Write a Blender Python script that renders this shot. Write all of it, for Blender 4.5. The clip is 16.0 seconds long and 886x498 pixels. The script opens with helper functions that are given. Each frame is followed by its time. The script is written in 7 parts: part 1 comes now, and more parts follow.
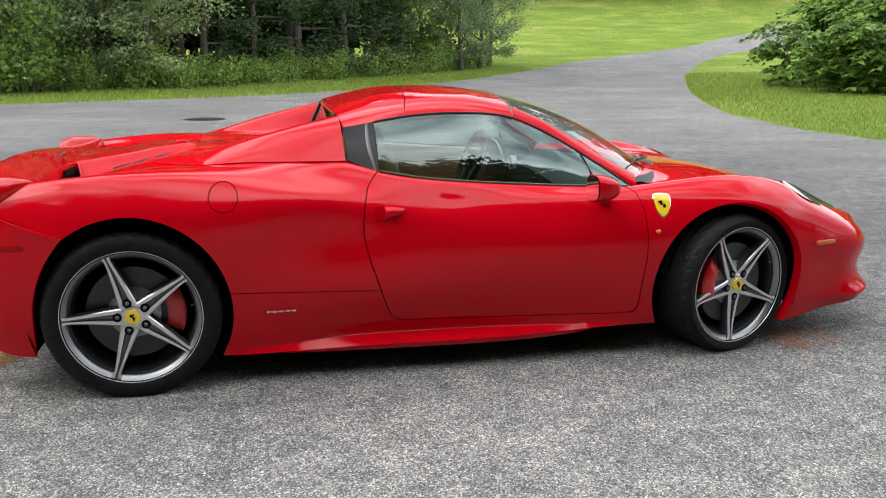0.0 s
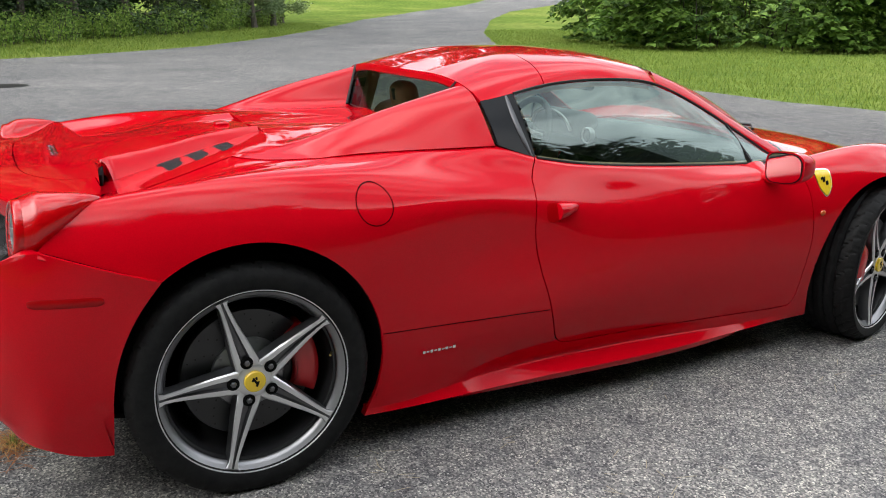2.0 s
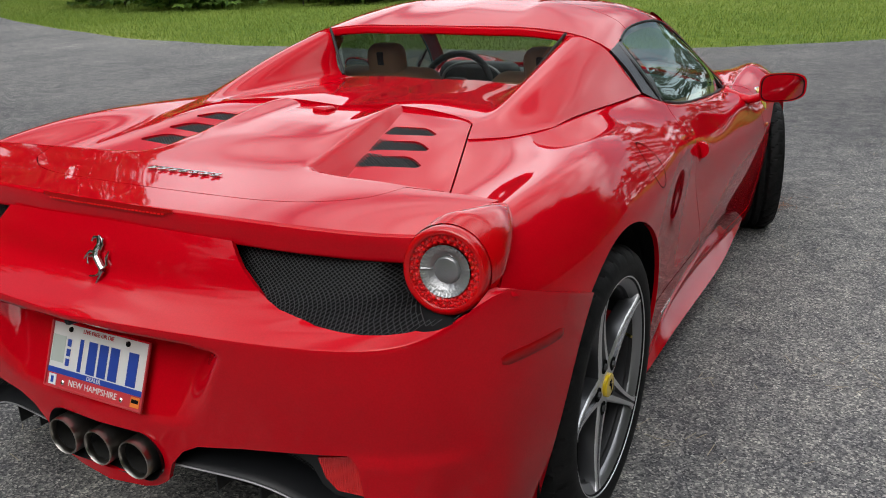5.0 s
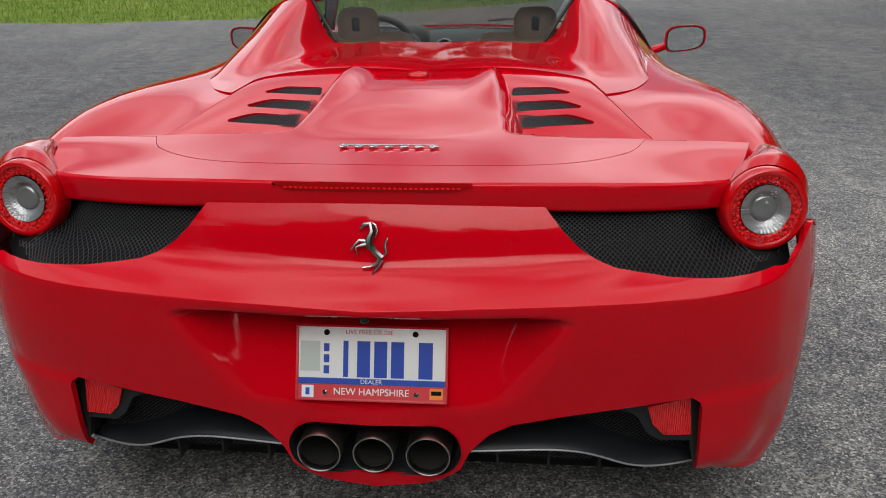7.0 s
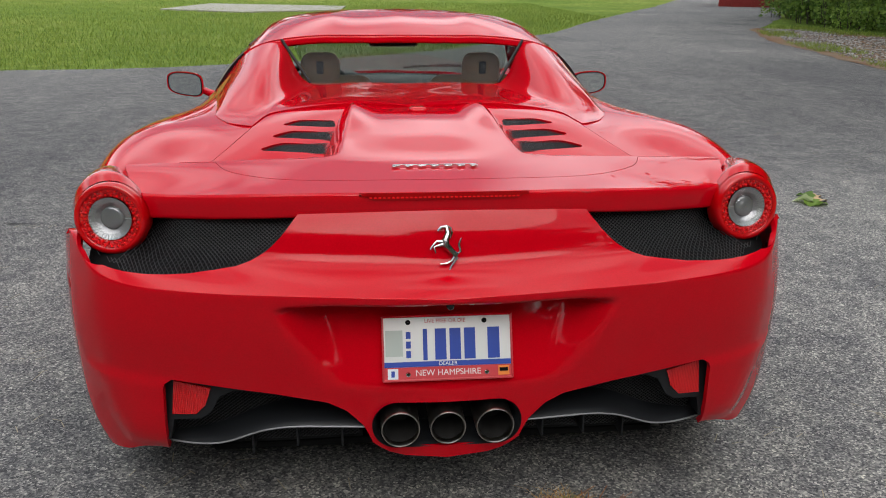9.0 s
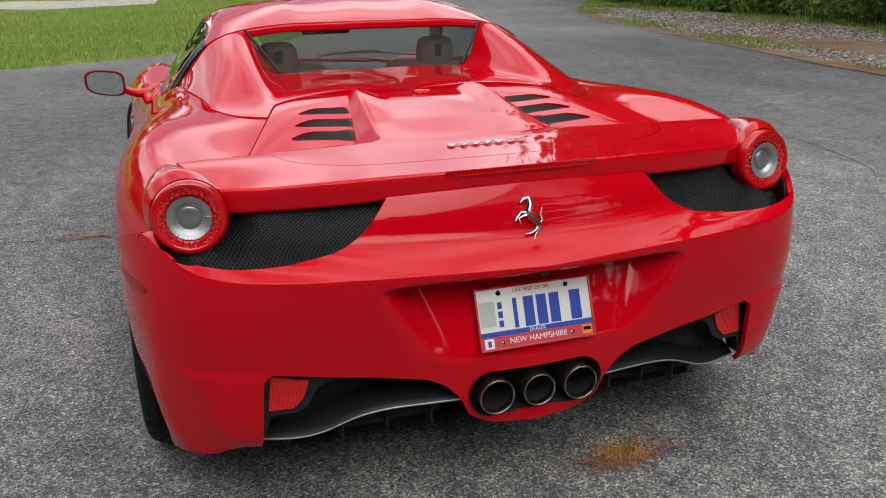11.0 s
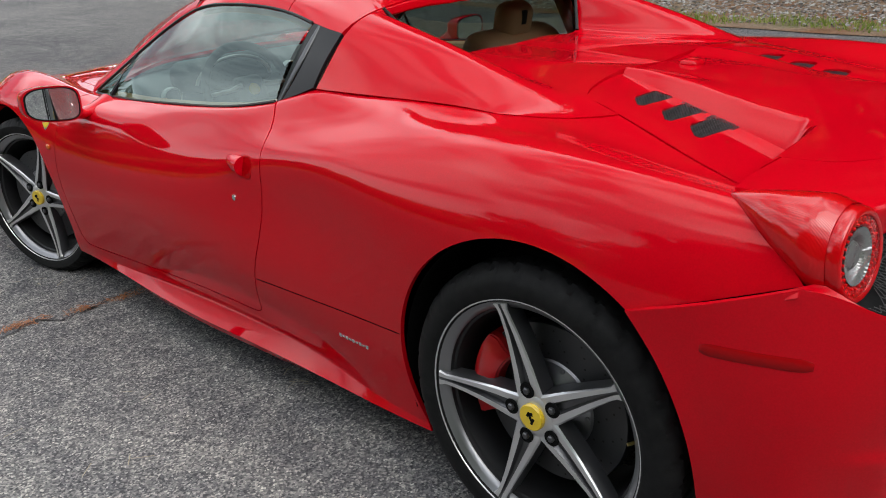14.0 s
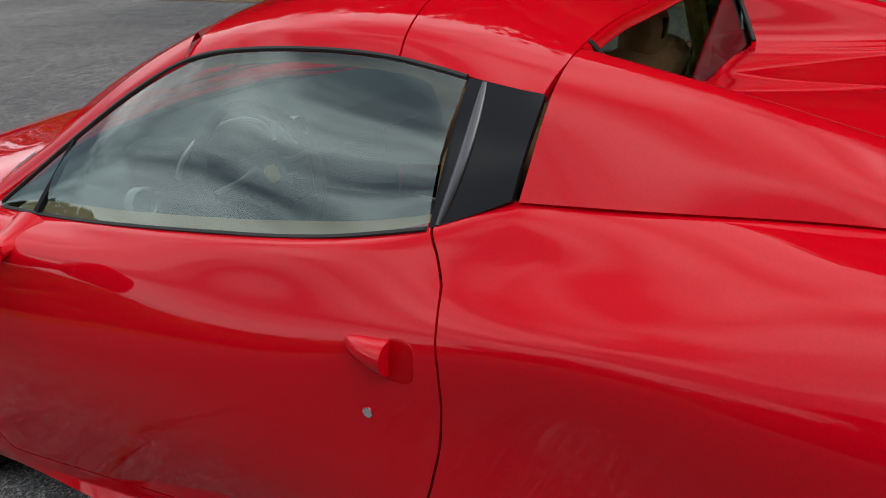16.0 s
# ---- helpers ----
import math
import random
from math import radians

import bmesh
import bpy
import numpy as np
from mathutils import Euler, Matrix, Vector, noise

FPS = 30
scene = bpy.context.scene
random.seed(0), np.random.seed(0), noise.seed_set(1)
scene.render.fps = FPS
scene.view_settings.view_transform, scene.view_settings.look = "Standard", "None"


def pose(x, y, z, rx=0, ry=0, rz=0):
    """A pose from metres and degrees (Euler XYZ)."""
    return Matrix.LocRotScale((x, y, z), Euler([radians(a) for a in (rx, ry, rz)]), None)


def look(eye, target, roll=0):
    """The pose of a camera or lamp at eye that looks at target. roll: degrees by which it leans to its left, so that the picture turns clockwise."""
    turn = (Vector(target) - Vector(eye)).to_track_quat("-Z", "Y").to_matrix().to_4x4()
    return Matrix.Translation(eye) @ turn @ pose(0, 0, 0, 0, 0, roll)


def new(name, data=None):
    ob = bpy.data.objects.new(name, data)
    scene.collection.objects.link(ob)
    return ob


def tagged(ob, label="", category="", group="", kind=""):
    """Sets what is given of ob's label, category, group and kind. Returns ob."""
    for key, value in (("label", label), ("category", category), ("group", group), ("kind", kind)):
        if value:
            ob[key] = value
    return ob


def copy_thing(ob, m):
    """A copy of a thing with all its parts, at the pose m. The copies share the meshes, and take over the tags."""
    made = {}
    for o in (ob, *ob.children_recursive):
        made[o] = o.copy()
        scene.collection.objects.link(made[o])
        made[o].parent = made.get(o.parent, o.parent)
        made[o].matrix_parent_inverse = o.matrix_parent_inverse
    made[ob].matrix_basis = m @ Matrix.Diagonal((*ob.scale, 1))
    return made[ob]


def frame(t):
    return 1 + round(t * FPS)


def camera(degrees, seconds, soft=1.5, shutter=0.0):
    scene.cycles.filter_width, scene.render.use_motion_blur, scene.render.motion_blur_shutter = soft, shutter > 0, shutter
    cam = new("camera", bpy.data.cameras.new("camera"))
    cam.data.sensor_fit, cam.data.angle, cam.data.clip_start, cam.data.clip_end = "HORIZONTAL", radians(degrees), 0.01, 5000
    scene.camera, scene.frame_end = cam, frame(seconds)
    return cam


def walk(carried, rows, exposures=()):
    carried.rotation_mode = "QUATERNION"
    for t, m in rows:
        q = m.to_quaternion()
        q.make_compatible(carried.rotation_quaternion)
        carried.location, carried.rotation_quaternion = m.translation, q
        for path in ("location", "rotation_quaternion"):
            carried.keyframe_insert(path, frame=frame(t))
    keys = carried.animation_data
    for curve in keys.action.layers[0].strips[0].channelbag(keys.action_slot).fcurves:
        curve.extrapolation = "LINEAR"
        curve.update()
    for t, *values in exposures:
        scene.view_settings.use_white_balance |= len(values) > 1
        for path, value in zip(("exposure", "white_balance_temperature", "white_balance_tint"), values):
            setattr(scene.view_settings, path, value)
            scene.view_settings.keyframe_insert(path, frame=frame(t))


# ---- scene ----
cam = camera(55.65, 16.0, soft=1.0)


def eye_at(x, y, z, yaw, pitch, roll):
    return pose(x, y, z, 90 + pitch, 0, yaw) @ pose(0, 0, 0, 0, 0, roll)


# seconds, place in metres, yaw, pitch and roll in degrees
PATH = [
    (0.0, 4.343, 0.527, 1.408, 77.59, -13.42, 0.18),
    (0.5, 4.029, 0.253, 1.407, 75.22, -13.94, 0.10),
    (1.0, 3.716, -0.004, 1.386, 72.12, -14.51, 0.10),
    (1.5, 3.374, -0.247, 1.386, 68.55, -15.13, 0.11),
    (2.0, 3.104, -0.540, 1.376, 62.42, -16.09, 0.47),
    (2.5, 2.856, -0.772, 1.356, 56.21, -16.98, 0.10),
    (3.0, 2.570, -1.002, 1.371, 51.37, -17.03, 0.25),
    (3.5, 2.316, -1.303, 1.371, 46.14, -17.14, -0.13),
    (6.0, 0.846, -2.016, 1.349, 16.92, -20.40, -1.73),
    (6.5, 0.552, -2.123, 1.360, 11.40, -21.08, -1.61),
    (7.0, 0.284, -2.184, 1.361, 5.44, -21.38, -0.89),
    (7.5, 0.034, -2.211, 1.367, 0.47, -20.56, -0.48),
    (8.0, -0.124, -2.355, 1.381, -2.75, -19.50, -0.18),
    (8.5, -0.162, -2.505, 1.371, -4.59, -18.22, 0.27),
    (11.0, -0.803, -2.447, 1.350, -18.36, -18.79, -0.86),
    (11.5, -1.073, -2.258, 1.346, -24.21, -19.31, -1.64),
    (12.0, -1.407, -2.091, 1.358, -30.88, -19.44, -1.66),
    (12.5, -1.632, -1.822, 1.352, -35.32, -19.34, -1.36),
    (13.0, -1.818, -1.525, 1.367, -39.11, -19.86, -1.30),
    (13.5, -2.051, -1.254, 1.375, -43.01, -20.74, -1.50),
    (14.0, -2.157, -0.948, 1.372, -45.89, -21.88, -2.52),
    (14.5, -2.176, -0.601, 1.408, -47.34, -22.57, -4.54),
    (15.0, -2.179, -0.260, 1.393, -49.24, -22.96, -5.37),
    (15.5, -1.992, 0.068, 1.390, -52.73, -23.60, -5.72),
    (16.0, -1.769, 0.364, 1.370, -57.29, -23.21, -5.35),
]
EXPOSURE = [(0.0, 0.64), (2.0, 0.48), (3.5, 0.20), (6.0, -0.18), (8.5, -0.12), (12.0, 0.02), (13.0, 0.04), (14.5, 0.16), (15.2, 0.18), (16.0, -0.18)]
walk(cam, [(r[0], eye_at(*r[1:])) for r in PATH], EXPOSURE)

# ---------------------------------------------------------------- light
SUN_ELEV, SUN_AZ = 45.0, 178.0
world = bpy.data.worlds.new("overcast_sky")
scene.world = world
world.use_nodes = True
wn, wl = world.node_tree.nodes, world.node_tree.links
wn.clear()
w_out = wn.new("ShaderNodeOutputWorld")
w_bg = wn.new("ShaderNodeBackground")
w_sky = wn.new("ShaderNodeTexSky")
w_sky.sky_type = "NISHITA"
w_sky.sun_disc = False
w_sky.sun_elevation = radians(SUN_ELEV)
w_sky.sun_rotation = radians(SUN_AZ)
w_co = wn.new("ShaderNodeTexCoord")
w_map = wn.new("ShaderNodeMapping")
w_map.inputs["Location"].default_value = (3.1, 1.7, 0.4)
w_map.inputs["Scale"].default_value = (1.0, 1.0, 2.6)
w_noise = wn.new("ShaderNodeTexNoise")
w_noise.inputs["Scale"].default_value = 1.8
w_noise.inputs["Detail"].default_value = 5
w_noise.inputs["Roughness"].default_value = 0.54
w_ramp = wn.new("ShaderNodeValToRGB")
w_ramp.color_ramp.elements[0].position = 0.40
w_ramp.color_ramp.elements[0].color = (3.4, 3.9, 4.6, 1)
w_ramp.color_ramp.elements[1].position = 0.64
w_ramp.color_ramp.elements[1].color = (22.0, 22.4, 22.8, 1)
w_mix = wn.new("ShaderNodeMix")
w_mix.data_type = "RGBA"
w_mix.inputs["Factor"].default_value = 0.88
wl.new(w_co.outputs["Generated"], w_map.inputs["Vector"])
wl.new(w_map.outputs["Vector"], w_noise.inputs["Vector"])
wl.new(w_noise.outputs["Fac"], w_ramp.inputs["Fac"])
wl.new(w_sky.outputs["Color"], w_mix.inputs["A"])
# the cloud glows towards the hidden sun and greys away from it
w_dot = wn.new("ShaderNodeVectorMath")
w_dot.operation = "DOT_PRODUCT"
w_dot.inputs[1].default_value = (math.sin(radians(SUN_AZ)) * math.cos(radians(SUN_ELEV)), math.cos(radians(SUN_AZ)) * math.cos(radians(SUN_ELEV)), math.sin(radians(SUN_ELEV)))
w_half = wn.new("ShaderNodeMath")
w_half.operation = "MULTIPLY_ADD"
w_half.inputs[1].default_value, w_half.inputs[2].default_value = 0.5, 0.5
w_deck = wn.new("ShaderNodeValToRGB")
w_deck.color_ramp.elements[0].position = 0.22
w_deck.color_ramp.elements[0].color = (0.74, 0.75, 0.77, 1)
w_deck.color_ramp.elements[1].position = 0.95
w_deck.color_ramp.elements[1].color = (1.22, 1.21, 1.19, 1)
w_shade = wn.new("ShaderNodeMix")
w_shade.data_type, w_shade.blend_type = "RGBA", "MULTIPLY"
w_shade.inputs["Factor"].default_value = 1.0
wl.new(w_co.outputs["Generated"], w_dot.inputs[0])
wl.new(w_dot.outputs["Value"], w_half.inputs[0])
wl.new(w_half.outputs[0], w_deck.inputs["Fac"])
wl.new(w_ramp.outputs["Color"], w_shade.inputs["A"])
wl.new(w_deck.outputs["Color"], w_shade.inputs["B"])
wl.new(w_shade.outputs["Result"], w_mix.inputs["B"])
wl.new(w_mix.outputs["Result"], w_bg.inputs["Color"])
w_bg.inputs["Strength"].default_value = 0.145
wl.new(w_bg.outputs["Background"], w_out.inputs["Surface"])

sun = new("sun", bpy.data.lights.new("sun", "SUN"))
sun.data.energy = 1.1
sun.data.angle = radians(40)
sun.data.color = (1.0, 0.96, 0.9)
sun_from = Vector((math.sin(radians(SUN_AZ)) * math.cos(radians(SUN_ELEV)), math.cos(radians(SUN_AZ)) * math.cos(radians(SUN_ELEV)), math.sin(radians(SUN_ELEV))))
sun.matrix_world = look(sun_from * 40, (0, 0, 0))
scene.view_settings.exposure = 0.0


# ---------------------------------------------------------------- materials
def shader(name, color=(0.5, 0.5, 0.5), rough=0.5, metal=0.0, coat=0.0, coat_rough=0.03, spec=0.5, trans=0.0, ior=1.5):
    m = bpy.data.materials.new(name)
    m.use_nodes = True
    b = m.node_tree.nodes["Principled BSDF"]
    b.inputs["Base Color"].default_value = (*color, 1)
    b.inputs["Roughness"].default_value = rough
    b.inputs["Metallic"].default_value = metal
    b.inputs["Coat Weight"].default_value = coat
    b.inputs["Coat Roughness"].default_value = coat_rough
    b.inputs["Specular IOR Level"].default_value = spec
    b.inputs["Transmission Weight"].default_value = trans
    b.inputs["IOR"].default_value = ior
    return m


def node(m, kind, **vals):
    n = m.node_tree.nodes.new(kind)
    for k, v in vals.items():
        n.inputs[k].default_value = v
    return n


def wire(m, a, b):
    m.node_tree.links.new(a, b)


def ramp(m, fac, stops):
    n = m.node_tree.nodes.new("ShaderNodeValToRGB")
    cr = n.color_ramp
    while len(cr.elements) < len(stops):
        cr.elements.new(0.5)
    for e, (p, c) in zip(cr.elements, stops):
        e.position, e.color = p, (*c, 1)
    wire(m, fac, n.inputs["Fac"])
    return n.outputs["Color"]


def coords(m, kind="Object"):
    return m.node_tree.nodes.new("ShaderNodeTexCoord").outputs[kind]


def mixed(m, fac, a, b, blend="MIX"):
    n = m.node_tree.nodes.new("ShaderNodeMix")
    n.data_type, n.blend_type = "RGBA", blend
    for sock, v in (("Factor", fac), ("A", a), ("B", b)):
        if isinstance(v, (int, float)):
            n.inputs[sock].default_value = v
        elif isinstance(v, tuple):
            n.inputs[sock].default_value = (*v, 1)
        else:
            wire(m, v, n.inputs[sock])
    return n.outputs["Result"]


def bsdf(m):
    return m.node_tree.nodes["Principled BSDF"]


def bumped(m, height, strength, dist):
    n = node(m, "ShaderNodeBump", Strength=strength, Distance=dist)
    wire(m, height, n.inputs["Height"])
    wire(m, n.outputs["Normal"], bsdf(m).inputs["Normal"])


def noise_of(m, scale, detail=4, rough=0.55, vec=None):
    n = node(m, "ShaderNodeTexNoise", Scale=scale, Detail=detail, Roughness=rough)
    wire(m, vec if vec is not None else coords(m), n.inputs["Vector"])
    return n.outputs["Fac"]


def paint_red():
    m = shader("red_car_paint", (0.62, 0.002, 0.006), 0.5, 0.0, 1.0, 0.012, 0.0)
    bsdf(m).inputs["Coat IOR"].default_value = 1.35
    n = noise_of(m, 260, 2)
    c = ramp(m, n, [(0.3, (0.52, 0.0008, 0.0075)), (0.7, (0.58, 0.0010, 0.0095))])
    wire(m, c, bsdf(m).inputs["Base Color"])
    d = noise_of(m, 900, 2)
    r = ramp(m, d, [(0.70, (0.024, 0.024, 0.024)), (0.78, (0.12, 0.12, 0.12))])
    wire(m, r, bsdf(m).inputs["Coat Roughness"])
    return m


RED = paint_red()
BLACK = shader("satin_black_plastic", (0.012, 0.013, 0.015), 0.45, spec=0.35)
GLOSS = shader("gloss_black_trim", (0.010, 0.010, 0.011), 0.2, 0, 0.0, spec=0.22)
DARK = shader("dark_underbody", (0.007, 0.007, 0.007), 0.9, spec=0.08)
RUBBER = shader("black_weatherstrip", (0.012, 0.012, 0.012), 0.6)
CHROME = shader("polished_metal", (0.80, 0.80, 0.80), 0.12, 1.0)
TAN = shader("tan_leather", (0.48, 0.26, 0.14), 0.5)
TAN_LIGHT = shader("pale_tan_leather", (0.60, 0.35, 0.19), 0.55)
GREYBLACK = shader("dark_dashboard", (0.02, 0.021, 0.023), 0.5)


def glass_of(name, tint, gloss=(1.0, 1.0, 1.0), ior=1.5):
    """Thin glass: what lies behind it shows tinted, and it mirrors by Fresnel's law."""
    m = bpy.data.materials.new(name)
    m.use_nodes = True
    nt = m.node_tree
    nt.nodes.clear()
    out, tr, gl, mx = (nt.nodes.new(k) for k in ("ShaderNodeOutputMaterial", "ShaderNodeBsdfTransparent", "ShaderNodeBsdfGlossy", "ShaderNodeMixShader"))
    lw = nt.nodes.new("ShaderNodeLayerWeight")
    lw.inputs["Blend"].default_value = 0.5
    pw = nt.nodes.new("ShaderNodeMath")
    pw.operation = "POWER"
    pw.inputs[1].default_value = 5.0
    fr = nt.nodes.new("ShaderNodeMath")
    fr.operation = "MULTIPLY_ADD"
    f0 = ((ior - 1) / (ior + 1)) ** 2
    fr.inputs[1].default_value, fr.inputs[2].default_value = 1 - f0, f0
    nt.links.new(lw.outputs["Facing"], pw.inputs[0])
    nt.links.new(pw.outputs[0], fr.inputs[0])
    tr.inputs["Color"].default_value = (*tint, 1)
    gl.inputs["Roughness"].default_value = 0.0
    gl.inputs["Color"].default_value = (*gloss, 1)
    nt.links.new(fr.outputs[0], mx.inputs[0])
    nt.links.new(tr.outputs[0], mx.inputs[1])
    nt.links.new(gl.outputs[0], mx.inputs[2])
    nt.links.new(mx.outputs[0], out.inputs[0])
    return m


GLASS = glass_of("tinted_green_glass", (0.80, 0.88, 0.84), ior=1.36)
SIDE_GLASS = glass_of("side_window_glass", (0.44, 0.53, 0.49), (0.80, 0.95, 0.91), 2.1)
REAR_GLASS = glass_of("rear_window_glass", (0.46, 0.48, 0.46), ior=1.18)


# ---------------------------------------------------------------- mesh helpers
def nat(ts, vs):
    """Natural cubic spline through (ts, vs); vs may hold several columns."""
    ts, vs = np.asarray(ts, float), np.asarray(vs, float)
    n, h = len(ts), np.diff(ts)
    one = vs.ndim == 1
    v = vs[:, None] if one else vs
    a = np.zeros((n, n))
    r = np.zeros_like(v)
    a[0, 0] = a[-1, -1] = 1
    for i in range(1, n - 1):
        a[i, i - 1], a[i, i], a[i, i + 1] = h[i - 1], 2 * (h[i - 1] + h[i]), h[i]
        r[i] = 6 * ((v[i + 1] - v[i]) / h[i] - (v[i] - v[i - 1]) / h[i - 1])
    m2 = np.linalg.solve(a, r)

    def f(t):
        t = np.atleast_1d(np.asarray(t, float))
        i = np.clip(np.searchsorted(ts, t) - 1, 0, n - 2)
        d0, d1 = (ts[i + 1] - t)[:, None], (t - ts[i])[:, None]
        hh = h[i][:, None]
        out = (m2[i] * d0**3 + m2[i + 1] * d1**3) / (6 * hh) + (v[i] / hh - m2[i] * hh / 6) * d0 + (v[i + 1] / hh - m2[i + 1] * hh / 6) * d1
        return out[:, 0] if one else out
    return f


def smooth(a, b, x):
    u = np.clip((x - a) / (b - a), 0, 1)
    return u * u * (3 - 2 * u)


def cross_curve(pts, per, creases=()):
    """Spline through the points of one section: per steps between two, broken at the creases."""
    pts = np.asarray(pts, float)
    cuts = [0, *creases, len(pts) - 1]
    out = []
    for a, b in zip(cuts[:-1], cuts[1:]):
        seg = pts[a:b + 1]
        d = np.maximum(np.linalg.norm(np.diff(seg, axis=0), axis=1), 1e-4) ** 0.6
        t = np.r_[0, np.cumsum(d)]
        u = np.concatenate([np.linspace(t[i], t[i + 1], per, endpoint=False) for i in range(len(t) - 1)])
        c = nat(t, seg)(u) if len(seg) > 2 else seg[0] + (seg[1] - seg[0]) * (u / t[-1])[:, None]
        out.append(c)
    return np.concatenate(out + [pts[-1:]])


class Skin:
    """A surface patch: points, their normals and faces."""

    def __init__(self, v, n, f):
        self.v, self.n, self.f = v, n, f

    @staticmethod
    def grid(g, flip=False):
        a, b = g.shape[:2]
        du, dv = np.gradient(g, axis=0), np.gradient(g, axis=1)
        n = np.cross(du, dv)
        ln = np.linalg.norm(n, axis=2, keepdims=True)
        n = n / np.maximum(ln, 1e-12)
        if flip:
            n = -n
        idx = np.arange(a * b).reshape(a, b)
        q = np.stack([idx[:-1, :-1], idx[1:, :-1], idx[1:, 1:], idx[:-1, 1:]], -1).reshape(-1, 4)
        if flip:
            q = q[:, ::-1]
        return Skin(g.reshape(-1, 3).copy(), n.reshape(-1, 3), [tuple(x) for x in q.tolist()])

    def cut(self, f, gap=0.0):
        """The part where f(points) >= gap."""
        s = np.asarray(f(self.v)) - gap
        v, n = list(map(tuple, self.v)), list(map(tuple, self.n))
        cache, faces = {}, []
        pos = s >= 0

        def mid(i, j):
            k = (i, j) if i < j else (j, i)
            if k not in cache:
                i, j = k
                w = s[i] / (s[i] - s[j])
                cache[k] = len(v)
                v.append(tuple(self.v[i] + (self.v[j] - self.v[i]) * w))
                m = self.n[i] + (self.n[j] - self.n[i]) * w
                n.append(tuple(m / max(np.linalg.norm(m), 1e-9)))
            return cache[k]

        for face in self.f:
            p = [pos[i] for i in face]
            if all(p):
                faces.append(face)
            elif any(p):
                out = []
                for a, b in zip(face, face[1:] + face[:1]):
                    if pos[a]:
                        out.append(a)
                    if pos[a] != pos[b]:
                        out.append(mid(a, b))
                if len(out) > 2:
                    faces.append(tuple(out))
        return Skin(np.array(v), np.array(n), faces).tidy()

    def tidy(self):
        used = sorted({i for f in self.f for i in f})
        if not used:
            return Skin(np.zeros((0, 3)), np.zeros((0, 3)), [])
        k = {o: i for i, o in enumerate(used)}
        return Skin(self.v[used], self.n[used], [tuple(k[i] for i in f) for f in self.f])

    def mirror(self):
        m = np.array([-1, 1, 1])
        return Skin(self.v * m, self.n * m, [f[::-1] for f in self.f])

    def moved(self, d):
        return Skin(self.v + self.n * d, self.n, self.f)


def skin_part(name, skin, mat, parent=None, rim=0.0, label="", rim_dir=None):
    """One mesh object from a patch; rim: depth of the turned-in edge all round it."""
    v, f = [tuple(x) for x in skin.v], list(skin.f)
    nv = len(v)
    edge = {}
    if rim:
        for face in skin.f:
            for a, b in zip(face, face[1:] + face[:1]):
                edge[(a, b)] = 1
        low = {}

        def down(i):
            if i not in low:
                low[i] = len(v)
                d = -skin.n[i] if rim_dir is None else np.asarray(rim_dir, float)
                v.append(tuple(skin.v[i] + d * rim))
            return low[i]
        for a, b in list(edge):
            if (b, a) not in edge:
                f.append((b, a, down(a), down(b)))
    me = bpy.data.meshes.new(name)
    me.from_pydata(v, [], f)
    me.polygons.foreach_set("use_smooth", [True] * len(f))
    me.update()
    ln = np.zeros((len(me.loops), 3))
    for p in me.polygons:
        if p.index < len(skin.f):
            for li in p.loop_indices:
                ln[li] = skin.n[me.loops[li].vertex_index]
        else:
            for li in p.loop_indices:
                ln[li] = p.normal
    me.normals_split_custom_set([tuple(x) for x in ln])
    me.materials.append(mat)
    ob = new(name, me)
    if parent:
        ob.parent = parent
    if label:
        tagged(ob, label)
    return ob


def part(name, bm, mat, parent=None, label="", flat=False):
    """Links a bmesh as one mesh object under a thing or a part."""
    me = bpy.data.meshes.new(name)
    bm.normal_update()
    bm.to_mesh(me)
    bm.free()
    if not flat:
        me.polygons.foreach_set("use_smooth", [True] * len(me.polygons))
        me.set_sharp_from_angle(angle=radians(38))
    for mm in mat if isinstance(mat, (list, tuple)) else [mat]:
        me.materials.append(mm)
    ob = new(name, me)
    if parent:
        ob.parent = parent
    if label:
        tagged(ob, label)
    return ob


def poly_sd(poly, closed=True):
    """Signed distance in a plane to a polygon, positive inside."""
    p = np.asarray(poly, float)
    q = np.roll(p, -1, axis=0)

    def f(x, y):
        best = np.full(len(x), 1e9)
        inside = np.zeros(len(x), bool)
        for a, b in zip(p, q):
            e = b - a
            wx, wy = x - a[0], y - a[1]
            t = np.clip((wx * e[0] + wy * e[1]) / max(e @ e, 1e-12), 0, 1)
            best = np.minimum(best, np.hypot(wx - t * e[0], wy - t * e[1]))
            if a[1] != b[1]:
                c = ((a[1] > y) != (b[1] > y)) & (x < (b[0] - a[0]) * (y - a[1]) / (b[1] - a[1]) + a[0])
                inside ^= c
        return np.where(inside, best, -best)
    return f


def curve_poly(pts, per=8, closed=True):
    """A smooth closed outline through a few points."""
    pts = np.asarray(pts, float)
    n = len(pts)
    out = []
    for i in range(n):
        p0, p1, p2, p3 = pts[i - 1], pts[i], pts[(i + 1) % n], pts[(i + 2) % n]
        for k in range(per):
            t = k / per
            out.append(0.5 * (2 * p1 + (p2 - p0) * t + (2 * p0 - 5 * p1 + 4 * p2 - p3) * t * t + (3 * p1 - p0 - 3 * p2 + p3) * t**3))
    return np.array(out)


